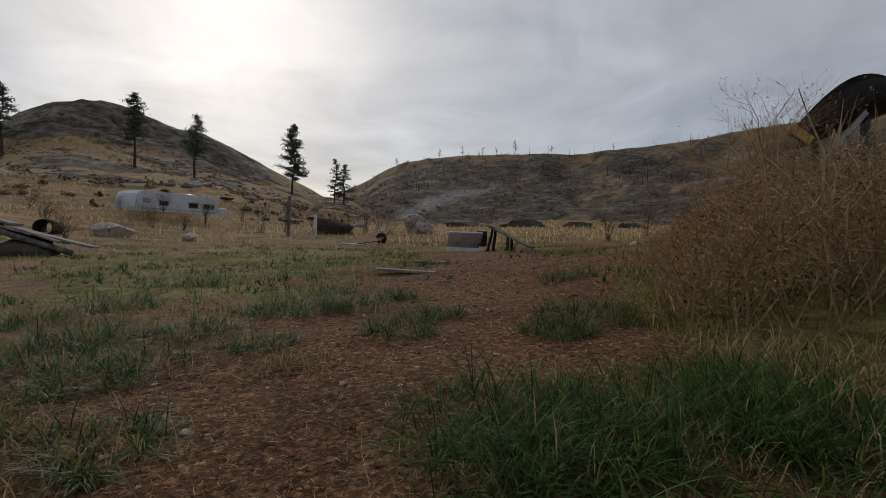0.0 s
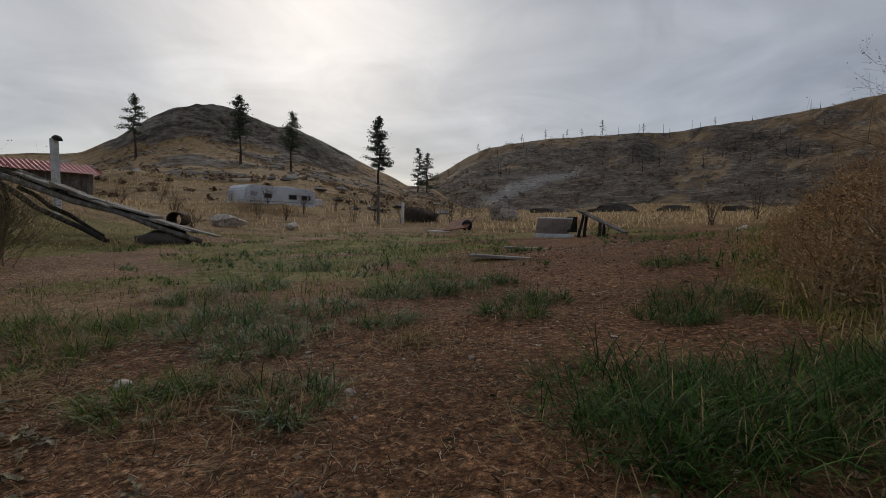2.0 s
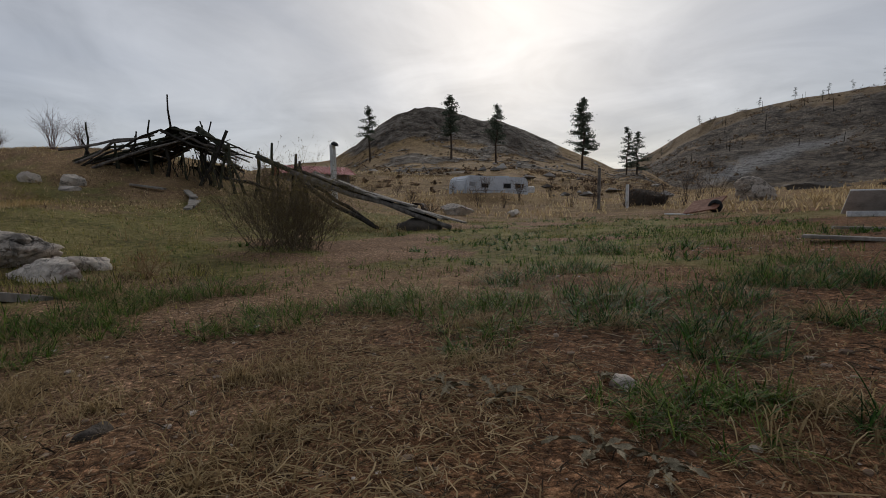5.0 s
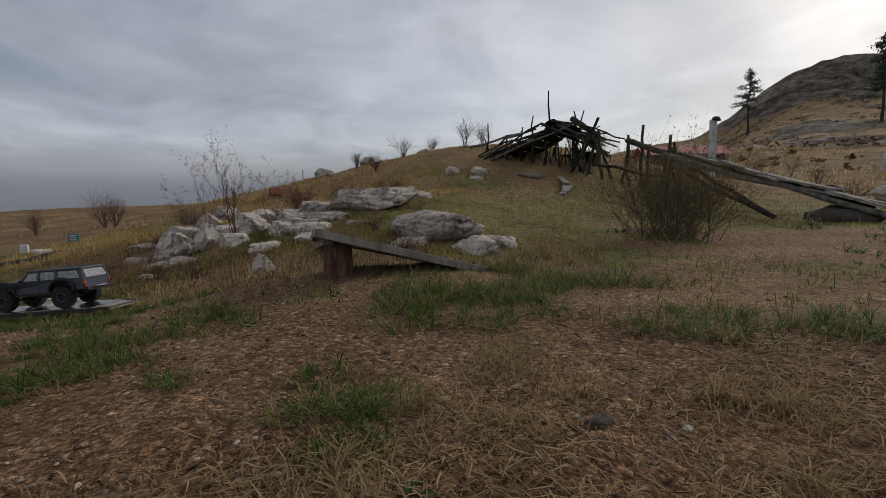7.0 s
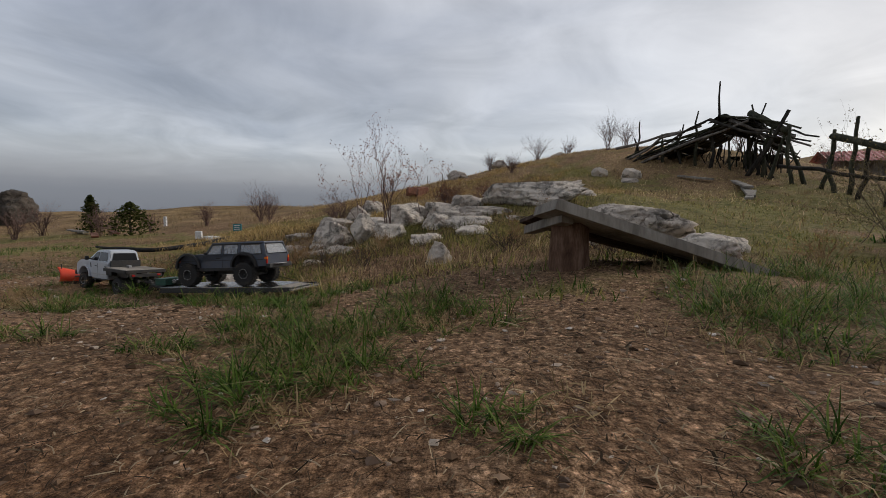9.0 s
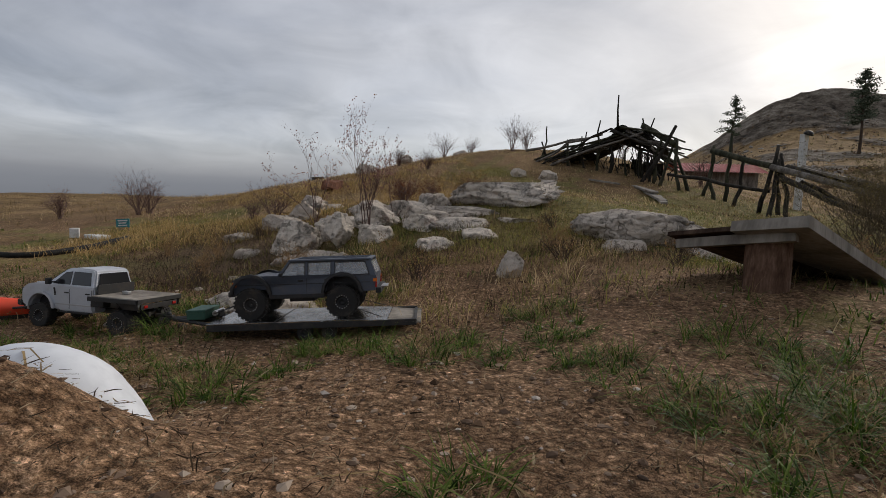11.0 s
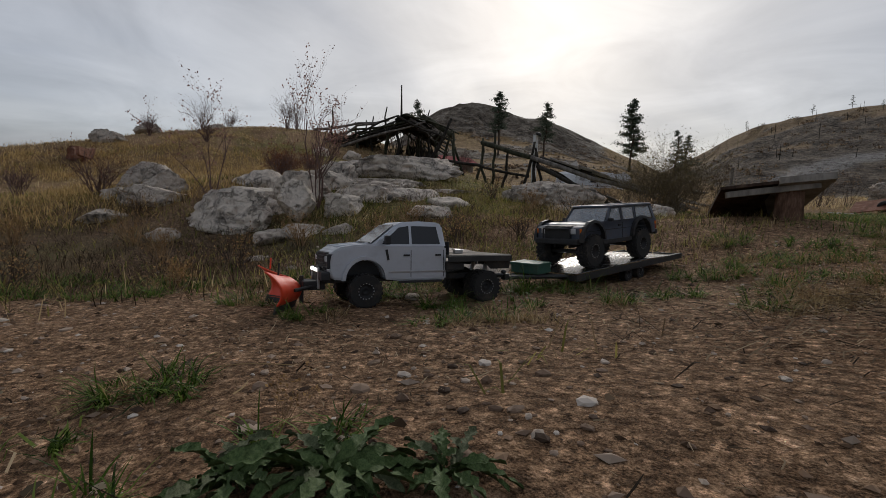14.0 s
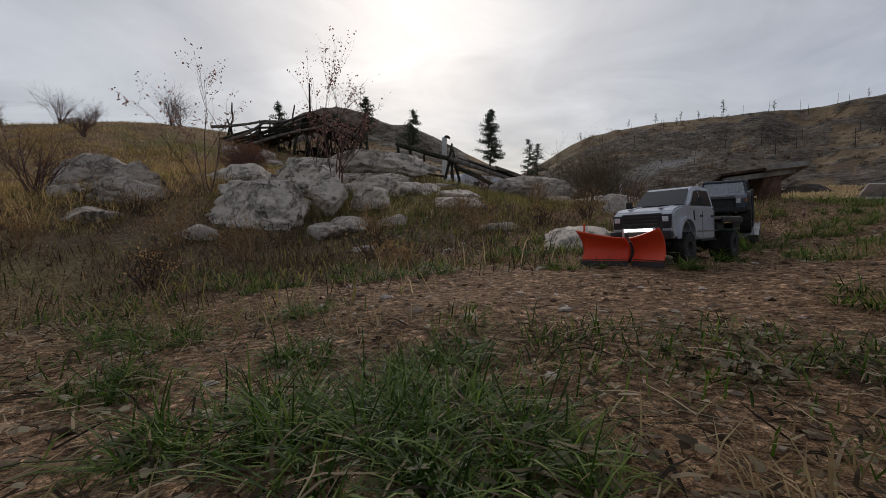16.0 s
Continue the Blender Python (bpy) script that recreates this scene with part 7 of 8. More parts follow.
for s in (-1, 1):
    for cx in (JW, -JW):
        fl = bmesh.new()
        o, i = arch(cx, 0.125, 0.094, 9), arch(cx, 0.127, 0.080, 9)
        rows = [[fl.verts.new((x, s * yy, z)) for x, z in q] for q, yy in ((o, 0.117), (o, 0.134), (i, 0.136), (i, 0.112))]
        for k in range(8):
            for p, q in zip(rows[:-1], rows[1:]):
                fl.faces.new((p[k], p[k + 1], q[k + 1], q[k]))
        bmesh.ops.recalc_face_normals(fl, faces=list(fl.faces))
        f_ob = part("wheel_flare", fl, black_plastic, jeep, "black bolt-on wheel flare")
        add_wheel(jeep, cx, s * 0.112, JR, 0.052, 0.032, black_plastic)
    part("rocker_guard", box((0.25, 0.012, 0.02), pose(0, s * 0.116, 0.112), 0.003), black_plastic, jeep)
    for x in (-0.045, -0.165):
        part("door_gap", box((0.0018, 0.003, 0.075), pose(x, s * 0.1175, 0.158), 0), black_plastic, jeep)
    for x in (-0.018, -0.138):
        part("door_handle", box((0.024, 0.006, 0.008), pose(x, s * 0.120, 0.183), 0.0015), black_plastic, jeep)
    part("mirror", box((0.012, 0.02, 0.016), pose(0.068, s * 0.128, 0.212), 0.003), black_plastic, jeep)
    part("headlight", box((0.006, 0.034, 0.024), pose(0.287, s * 0.075, 0.172), 0.002), clear_lens, jeep, "square headlight")
    part("turn_signal", box((0.018, 0.006, 0.022), pose(0.279, s * 0.117, 0.172), 0.001), amber, jeep, "amber side marker")
    tl = part("tail_light", box((0.016, 0.012, 0.045), pose(-0.355, s * 0.112, 0.165), 0.002), red_lens, jeep, "red and amber tail light")
    part("amber_segment", box((0.017, 0.0125, 0.014), pose(-0.3552, s * 0.1122, 0.176), 0.001), amber, tl)
    part("crease", box((0.60, 0.003, 0.003), pose(-0.035, s * 0.1185, 0.168), 0.001), black_plastic, jeep)
for k in range(7):
    part("grille_slot", box((0.004, 0.008, 0.026), pose(0.287, -0.042 + k * 0.014, 0.172), 0.001), black_plastic, jeep)
part("front_bumper", box((0.03, 0.235, 0.024), pose(0.295, 0, 0.128), 0.005), black_plastic, jeep, "black tube bumper")
bull = bmesh.new()
for s in (-1, 1):
    rod(bull, (0.305, s * 0.07, 0.13), (0.305, s * 0.07, 0.185), 0.004, None, 8)
rod(bull, (0.305, -0.07, 0.185), (0.305, 0.07, 0.185), 0.004, None, 8)
part("bull_bar", bull, black_plastic, jeep)
part("rear_bumper", box((0.026, 0.235, 0.026), pose(-0.370, 0, 0.128), 0.005), black_plastic, jeep)
part("plate_bracket", box((0.03, 0.10, 0.004), pose(-0.392, 0.02, 0.14), 0.001), chrome, jeep, "bent bright rear bracket")
un = bmesh.new()
for s in (-1, 1):
    add_box(un, (0.56, 0.014, 0.02), pose(-0.02, s * 0.04, 0.105), 0.002)
for x in (JW, -JW):
    rod(un, (x, -0.1, JR), (x, 0.1, JR), 0.010, None, 8)
    for s in (-1, 1):
        rod(un, (x - 0.02, s * 0.06, JR), (x - 0.05, s * 0.05, 0.13), 0.007, None, 8)
add_box(un, (0.12, 0.07, 0.03), pose(0, 0, 0.09), 0.004)
part("underbody", un, steel_black, jeep)
for x in (JW, -JW):
    part("fender_liner", box((0.185, 0.14, 0.075), pose(x, 0, 0.160), 0.01), black_plastic, jeep, "dark wheel-arch liner")
for o in list(jeep.children):
    if not o.name.startswith("wheel") or o.name.startswith("wheel_flare"):
        o.location.z -= 0.008

# ---- shrubs, saplings and trees ----
twig_brown = barkish("twig_bark", [(0.035, 0.024, 0.018), (0.075, 0.053, 0.04), (0.13, 0.10, 0.08)], 30, 0.4)
twig_red = barkish("reddish_twig", [(0.08, 0.046, 0.04), (0.15, 0.095, 0.08), (0.24, 0.175, 0.155)], 30, 0.4)
twig_olive = barkish("olive_twig", [(0.06, 0.046, 0.030), (0.13, 0.10, 0.062), (0.22, 0.175, 0.115)], 30, 0.4)
weed_tan = barkish("dry_weed", [(0.15, 0.09, 0.045), (0.29, 0.185, 0.095), (0.44, 0.31, 0.18)], 30, 0.4)
pink_leaf = leafy("withered_leaf", (0.16, 0.075, 0.06), (0.46, 0.28, 0.235), 0.8, (0.30, 0.165, 0.135))
weed_head = leafy("weed_seed_head", (0.13, 0.072, 0.033), (0.52, 0.33, 0.16), 0.85, (0.31, 0.185, 0.082), 0.1)
rust_leaf = leafy("rust_leaf", (0.09, 0.03, 0.015), (0.25, 0.09, 0.035), 0.7, (0.16, 0.06, 0.025))
willow_leaf = leafy("willow_leaf", (0.07, 0.06, 0.025), (0.24, 0.19, 0.085), 0.8, (0.15, 0.12, 0.05), 0.1)
pine_leaf = leafy("pine_needles", (0.030, 0.040, 0.028), (0.16, 0.18, 0.13), 0.9, (0.080, 0.100, 0.070), 0.1)
pine_bark = barkish("pine_bark", [(0.03, 0.022, 0.018), (0.07, 0.05, 0.038), (0.12, 0.085, 0.062)], 2.0)


def leaf_cloud(points, size, rng, flat=0.0):
    """One small leaf (a bent quad) at each point."""
    v, f = [], []
    for p in points:
        a = Vector((rng.gauss(0, 1), rng.gauss(0, 1), rng.gauss(0, 1 - flat))).normalized()
        b = a.orthogonal().normalized()
        s = size * rng.uniform(0.6, 1.4)
        k = len(v)
        v += [tuple(p - b * s * 0.3), tuple(p + a * s * 0.5), tuple(p + b * s * 0.3), tuple(p - a * s * 0.5)]
        f.append((k, k + 1, k + 2, k + 3))
    return v, f


def grow(verts, faces, tips, base, way, length, radius, depth, rng, split=3, wander=0.35, n=4, droop=0.0, shrink=0.62, up=0.0):
    """A branching twig: adds tubes, and gathers points along the outer twigs."""
    pts, rad = [Vector(base)], [radius]
    d = Vector(way).normalized()
    steps = 4
    for k in range(steps):
        d = (d + Vector((rng.gauss(0, 1), rng.gauss(0, 1), rng.gauss(0, 0.8) - droop)) * wander * 0.4).normalized()
        pts.append(pts[-1] + d * length / steps)
        rad.append(max(radius * (1 - 0.55 * (k + 1) / steps), min(0.0009, radius * 0.6)))
    if depth <= 1:
        tube(verts, faces, pts[::2], rad[::2], 3 if depth == 0 else min(n, 4))
    else:
        tube(verts, faces, pts, rad, n)
    if depth == 0:
        tips += pts[1:]
        return
    for k in range(split):
        f = rng.uniform(0.35, 1.0)
        i = min(int(f * steps), steps - 1)
        p = pts[i].lerp(pts[i + 1], f * steps - i)
        q = (d + Vector((rng.gauss(0, 1), rng.gauss(0, 1), rng.gauss(0.2, 0.7))) * 0.6 + Vector((0, 0, up))).normalized()
        grow(verts, faces, tips, p, q, length * shrink * rng.uniform(0.7, 1.15), rad[i] * 0.6, depth - 1, rng, split, wander, max(3, n - 1), droop, shrink, up)


def shrub(name, x, y, tall, stems, spread, bark, leaf, leaves, leaf_size, seed, label, category="shrub", depth=2, split=3, thick=0.008, sink=0.03, group="", droop=0.0, lean=(0, 0), up=0.0, base=0.06):
    rng = random.Random(seed)
    ob = thing(name, pose(*sit(x, y, -sink)), label, category, group)
    v, f, tips = [], [], []
    for k in range(stems):
        a = rng.uniform(0, 6.283)
        way = Vector((math.cos(a) * spread * rng.random() + lean[0], math.sin(a) * spread * rng.random() + lean[1], 1))
        foot = Vector((rng.gauss(0, 1) * spread * tall * base, rng.gauss(0, 1) * spread * tall * base, 0))
        grow(v, f, tips, foot, way, tall * rng.uniform(0.5, 0.75), thick * rng.uniform(0.7, 1.2), depth, rng, split, 0.4, 5, droop, 0.62, up)
    mesh_object("branchwork", [tuple(p) for p in v], f, bark, False, ob)
    if leaves:
        pts = [rng.choice(tips) + Vector((rng.gauss(0, 1), rng.gauss(0, 1), rng.gauss(0, 1))) * leaf_size * 0.6 for _ in range(leaves)]
        lv, lf = leaf_cloud(pts, leaf_size, rng)
        mesh_object("foliage", lv, lf, leaf, False, ob)
    return ob


shrub("sapling", -8.20, -1.72, 1.42, 4, 0.25, twig_red, pink_leaf, 900, 0.020, 1, "thin sapling with a few withered pink-brown leaves", "sapling", 3, 4, 0.009, group="saplings on the bank", up=0.55)
shrub("sapling", -9.2, -2.30, 1.05, 4, 0.35, twig_red, pink_leaf, 420, 0.020, 2, "bushy bare sapling leaning over the rocks", "sapling", 3, 3, 0.007, group="saplings on the bank", lean=(-0.12, -0.05), up=0.4)
shrub("sapling", -8.75, -1.3, 1.0, 3, 0.35, twig_red, pink_leaf, 260, 0.02, 3, "small sapling behind the boulder", "sapling", 3, 3, 0.006, group="saplings on the bank", up=0.5)
shrub("shrub", -10.6, -2.9, 0.62, 16, 0.6, twig_red, rust_leaf, 260, 0.016, 4, "bare reddish shrub in tan grass", "shrub", 2, 4, 0.007, group="bare shrubs")
shrub("shrub", -11.8, -3.4, 0.5, 14, 0.7, twig_red, pink_leaf, 160, 0.016, 5, "bare reddish shrub in tan grass", "shrub", 2, 4, 0.007, group="bare shrubs")
shrub("willow_bush", -6.2, 3.75, 1.22, 170, 1.5, twig_olive, willow_leaf, 9000, 0.016, 6, "round leafless willow bush with grey-brown twigs", "bush", 2, 4, 0.0045, up=0.3, base=0.14)
for i, (x, y, h) in enumerate(((-18.6, 4.6, 1.5), (-19.5, 5.6, 1.3), (-17.6, 8.6, 1.5), (-17.0, 9.4, 1.1), (-13.9, 8.6, 1.3), (-20.0, 2.4, 1.2), (-19.0, 0.5, 0.9), (-16.6, 1.0, 0.8), (-21.0, 3.8, 1.0))):
    shrub("shrub", x, y, h * 0.8, 22, 0.5, twig_red, pink_leaf, 0, 0.02, 20 + i, "bare reddish shrub on the knoll", "shrub", 2, 4, 0.007, group="shrubs on the knoll")
for i, (x, y, h) in enumerate(((-10.2, -0.9, 0.55), (-10.9, -0.3, 0.5), (-11.6, 0.6, 0.5), (-9.9, -1.0, 0.45), (-12.4, 1.2, 0.45))):
    shrub("shrub", x, y, h, 18, 0.7, twig_red, rust_leaf, 520, 0.018, 40 + i, "low rust-coloured shrub on the bank", "shrub", 2, 4, 0.006, group="rusty shrubs")
for i, (x, y, h) in enumerate(((-7.3, -2.5, 0.3), (-6.9, -3.2, 0.28), (-6.6, -2.4, 0.3), (-6.2, -2.0, 0.26), (-7.7, -3.3, 0.3), (-6.0, -0.4, 0.32), (-6.6, -0.2, 0.34), (-5.6, 0.3, 0.3), (-5.2, 1.6, 0.35), (-7.3, 0.2, 0.35), (-8.3, -3.3, 0.3), (-5.9, -1.6, 0.25), (-7.0, -1.6, 0.25), (-9.1, -3.0, 0.3), (-8.7, -3.9, 0.28), (-7.4, -4.1, 0.26), (-6.5, -3.7, 0.2))):
    shrub("dead_weed", x, y, h, 16, 1.0, twig_brown if i % 2 else weed_tan, weed_head, 260, 0.012, 60 + i, "tangle of dead brown weeds on the bank", "weeds", 2, 3, 0.0035, group="weeds on the bank")
for i, (x, y, h) in enumerate(((-14.5, 16.5, 1.2), (-13.2, 20.5, 1.5), (-9.0, 22.5, 2.0), (-8.2, 23.5, 2.2), (-4.0, 23.0, 2.0), (-2.9, 24.0, 2.2), (-3.6, 24.5, 1.8), (-6.6, 23.2, 1.8), (5.0, 14.0, 1.2), (7.5, 17.0, 1.4), (-18.5, 18.0, 1.2), (-20.0, 22.0, 1.6), (-12.6, 24.0, 1.6), (-11.5, 26.0, 1.6), (-10.0, 12.0, 0.7), (-5.4, 23.2, 1.5), (-6.3, 23.0, 1.3), (-4.9, 23.6, 1.4), (-14.8, 24.0, 1.2), (-17.5, 24.5, 1.1), (-12.0, 21.0, 1.0))):
    shrub("shrub", x, y, h, 12, 0.5, twig_brown, weed_head, 260, 0.03, 90 + i, "bare brown shrub in the dry grass", "shrub", 2, 4, 0.008, group="shrubs beyond the track")
for i, (x, y, h) in enumerate(((-15.32, -6.38, 1.05), (-15.55, -6.2, 0.9), (-15.38, -7.97, 0.72), (-14.0, -10.1, 0.85), (-13.7, -9.5, 0.75), (-14.9, -9.3, 0.7), (-14.0, -11.6, 0.9), (-13.0, -11.4, 0.8))):
    shrub("shrub", x, y, h, 22, 0.5, twig_red, pink_leaf, 160, 0.022, 120 + i, "bare upright shrub above the lake", "shrub", 2, 4, 0.007, group="shrubs above the lake")


juniper_leaf = leafy("juniper_needles", (0.020, 0.030, 0.008), (0.15, 0.16, 0.05), 0.85, (0.065, 0.078, 0.022), 0.1)


def conifer_bush(x, y, tall, wide, seed, label):
    rng = random.Random(seed)
    ob = thing("juniper", pose(*sit(x, y, -0.05)), label, "juniper", "junipers above the lake")
    v, f = [], []
    tube(v, f, [(0, 0, 0), (0.03, 0, tall * 0.5), (0, 0.02, tall * 0.95)], [0.035, 0.025, 0.006], 6)
    mesh_object("trunk", [tuple(p) for p in v], f, pine_bark, False, ob)
    pts = []
    for k in range(1500):
        h = rng.random() ** 0.8
        r = wide * (1 - h) ** 0.6 * rng.uniform(0.3, 1.0) * (1 + 0.3 * math.sin(h * 17 + k % 5))
        a = rng.uniform(0, 6.283)
        pts.append(Vector((r * math.cos(a), r * math.sin(a), 0.08 * tall + h * tall * 0.92)))
    lv, lf = leaf_cloud(pts, 0.075, rng)
    mesh_object("foliage", lv, lf, juniper_leaf, False, ob)


conifer_bush(-14.4, -10.6, 1.10, 0.34, 1, "dark green juniper with a pointed top")
conifer_bush(-13.3, -8.75, 0.86, 0.62, 2, "broad dark green juniper bush")


def pine(x, y, top, bare, wide, seed, label, dense=1.0, group="pines on the hill"):
    """A pine whose crown starts at the share 'bare' of its height."""
    rng = random.Random(seed)
    z = ground_at(x, y)
    tall = top - z
    ob = thing("pine_tree", pose(x, y, z - 0.1), label, "pine tree", group)
    v, f = [], []
    bow = [Vector((rng.gauss(0, 1) * tall * 0.006 * k, rng.gauss(0, 1) * tall * 0.006 * k, tall * k / 6)) for k in range(7)]
    tube(v, f, bow, [tall * 0.017 * (1 - k / 6.4) + 0.02 for k in range(7)], 8, rng, 0.1)
    pts, limbs = [], int(60 * dense)
    for k in range(limbs):
        h = bare + (0.985 - bare) * (k + rng.random()) / limbs
        i = min(int(h * 6), 5)
        p = bow[i].lerp(bow[i + 1], h * 6 - i)
        shape = (1 - (h - bare) / (1 - bare)) ** 0.7 * (0.55 + 0.45 * min(1, (h - bare) / 0.15)) + 0.08
        ln = 1.25 * wide * tall * shape * rng.uniform(0.3, 1.2)
        a = rng.uniform(0, 6.283)
        d = Vector((math.cos(a), math.sin(a), rng.uniform(-0.25, 0.3)))
        e = p + d * ln
        tube(v, f, [p, p.lerp(e, 0.55) + Vector((0, 0, -0.03 * ln)), e + Vector((0, 0, 0.05 * ln))], [tall * 0.004, tall * 0.0028, tall * 0.001], 4)
        for c in range(int((90 * ln / (wide * tall) + 26) * (0.4 + 0.6 * dense))):
            u = rng.uniform(0.25, 1.05)
            w = tall * (0.008 + 0.016 * u)
            pts.append(p.lerp(e, u) + Vector((rng.gauss(0, 1) * w, rng.gauss(0, 1) * w, rng.gauss(0, 0.6) * w)))
    mesh_object("trunk", [tuple(p) for p in v], f, pine_bark, False, ob)
    lv, lf = leaf_cloud(pts, tall * 0.0195, rng, 0.3)
    mesh_object("crown", lv, lf, pine_leaf, False, ob)


pine(-122.6, 126.3, 38.6, 0.38, 0.17, 1, "open-crowned pine on the grassy slope", 0.8)
pine(-90.9, 133.6, 39.5, 0.36, 0.17, 2, "tall pine with a bare lower trunk on the slope")
pine(-74.8, 136.1, 34.3, 0.36, 0.18, 3, "pine with a bare lower trunk on the slope")
pine(-58.7, 175.2, 41.6, 0.22, 0.17, 4, "dense dark pine at the foot of the hill", 1.4)
pine(-48.1, 198.9, 33.2, 0.15, 0.18, 5, "dark pine in the gap between the hills", 0.9)
pine(-44.2, 199.7, 30.8, 0.12, 0.24, 6, "broad dark pine in the gap between the hills", 1.2)
for i, (b, r, h) in enumerate(((0.78, 752, 14), (-2.1, 752, 16), (-4.6, 752, 14), (-6.3, 752, 13), (-8.57, 752, 24), (-13.0, 752, 15), (-20.0, 750, 12), (6.0, 740, 14), (9.6, 700, 12), (-4.2, 690, 12))):
    x, y = -2.5 - r * math.sin(radians(b)), -1 + r * math.cos(radians(b))
    pine(x, y, ground_at(x, y) + h, 0.25, 0.22, 30 + i, "small far pine on the ridge", 0.5, "pines on the ridge")
snags = bmesh.new()
for i in range(46):
    b, r = wr.uniform(-30, 8), wr.uniform(420, 745)
    x, y = -2.5 - r * math.sin(radians(b)), -1 + r * math.cos(radians(b))
    z = ground_at(x, y)
    rod(snags, (x, y, z - 0.5), (x + wr.uniform(-0.8, 0.8), y, z + wr.uniform(6, 15)), 0.32, 0.1, 5)
solo("dead_snags", snags, dark_wood, Matrix(), "burnt bare tree trunks scattered over the far ridge", "dead trees", "", "stuff")

# low dark scrub over the hill and the ridge
scrub_leaf = leafy("scrub_twigs", (0.045, 0.032, 0.022), (0.30, 0.21, 0.13), 0.9, (0.14, 0.097, 0.064), 0.1)


def scrub(name, count, bearing, reach, keep_size, size, per, seed, label):
    rng = random.Random(seed)
    pts = []
    for _ in range(count):
        b, r = radians(rng.uniform(*bearing)), reach[0] + (reach[1] - reach[0]) * rng.random() ** 0.7
        x, y = -2.5 - r * math.sin(b), -1 + r * math.cos(b)
        if float(rugged(np.array([x]), np.array([y]), keep_size, seed)[0]) < 0.46:
            continue
        z, s = ground_at(x, y), size * rng.uniform(0.4, 1.3) * (0.5 + 0.5 * r / reach[1])
        for _ in range(per):
            pts.append(Vector((x + rng.gauss(0, 0.5) * s, y + rng.gauss(0, 0.5) * s, z + abs(rng.gauss(0, 0.38)) * s)))
    lv, lf = leaf_cloud(pts, size * 0.42, rng)
    tagged(mesh_object(name, lv, lf, scrub_leaf), label, "scrub", kind="stuff")


scrub("hill_scrub", 1500, (8, 60), (38, 215), 20, 0.85, 18, 5, "low dark brown scrub dotted over the dry hill")
scrub("ridge_scrub", 900, (-36, 18), (300, 745), 90, 4.0, 14, 6, "dark scrub and deadfall on the burnt ridge")

# tall dry weeds on the rise beside the start
weeds_v, weeds_f, weeds_tips = [], [], []
wrng = random.Random(77)
for k in range(760):
    y = wrng.uniform(1.7, 5.0)
    u = 0.45 + 0.85 * wrng.random() ** 1.1
    x = u * y
    if x < 0.9 + 0.12 * wrng.random() or x > 4.6:
        continue
    crest = 0.50 + y * float(np.interp(u, (0.40, 0.446, 0.491, 0.537, 0.647, 0.73, 0.893, 1.3), (0.0, 0.03, 0.07, 0.13, 0.235, 0.265, 0.31, 0.35)))
    z = ground_at(x, y)
    tall = min(crest - z, 1.35) * wrng.uniform(0.5, 1.1)
    if tall < 0.08:
        continue
    grow(weeds_v, weeds_f, weeds_tips, (x, y, z - 0.02), (wrng.gauss(0, 0.35), wrng.gauss(0, 0.35), 1), tall * 0.72, 0.0045, 2, wrng, 3, 0.5, 3, 0.10, 0.5)
weed_ob = thing("weed_thicket", pose(0, 0, 0), "thick stand of tall dry tan weeds on the rise", "weeds")
mesh_object("branchwork", [tuple(p) for p in weeds_v], weeds_f, weed_tan, False, weed_ob)
wp = [wrng.choice(weeds_tips) + Vector((wrng.gauss(0, 1), wrng.gauss(0, 1), wrng.gauss(0, 1))) * 0.02 for _ in range(28000)]
lv, lf = leaf_cloud(wp, 0.012, wrng)
mesh_object("foliage", lv, lf, weed_head, False, weed_ob)
wg = np.random.RandomState(78)
hy = wg.uniform(1.9, 5.0, 30000)
hu = 0.49 + 0.81 * wg.rand(30000)
hx = hu * hy
hz = height(hx, hy)
hc = 0.50 + hy * np.interp(hu, (0.40, 0.446, 0.491, 0.537, 0.647, 0.73, 0.893, 1.3), (0.0, 0.02, 0.05, 0.095, 0.185, 0.21, 0.24, 0.27)) + 0.30 * (rugged(hx, hy, 0.32, 79, 3) - 0.5) - hz
hk = (hx > 1.0) & (hx < 4.6) & (hc > 0.06) & (rugged(hx + hz, hy, 0.22, 80, 3) > 0.44)
heart = [Vector((x, y, z + min(c, 1.1) * h ** 1.1)) for x, y, z, c, h in zip(hx[hk], hy[hk], hz[hk], hc[hk], wg.rand(int(hk.sum())))]
lv, lf = leaf_cloud(heart, 0.021, wrng)
heart_leaf = leafy("withered_weed_leaf", (0.055, 0.032, 0.016), (0.46, 0.29, 0.14), 0.9, (0.205, 0.120, 0.056), 0.08)
tagged(mesh_object("withered_foliage", lv, lf, heart_leaf, False, weed_ob), "withered brown leaves inside the thicket", kind="stuff")
pale_stalk = barkish("pale_dead_stalk", [(0.20, 0.15, 0.09), (0.40, 0.31, 0.20), (0.58, 0.48, 0.34)], 30, 0.4)
stalk_v, stalk_f = [], []
for k in range(420):
    y = wrng.uniform(1.9, 4.4)
    u = 0.50 + 0.56 * wrng.random()
    x = y * u
    thin = wrng.uniform(0.45, 1.0)
    z = ground_at(x, y) + wrng.uniform(0.0, 0.5) * min(1.0, 2.2 * (u - 0.38))
    way = Vector((wrng.gauss(-0.1, 0.65), wrng.gauss(0, 0.4), wrng.uniform(0.1, 1.0))).normalized()
    tube(stalk_v, stalk_f, crooked((x, y, z), Vector((x, y, z)) + way * wrng.uniform(0.2, 0.6) * min(1, 2.2 * (u - 0.36)), wrng, 0.05, 4), [r * thin for r in (0.0044, 0.0040, 0.0036, 0.003, 0.002)], 5)
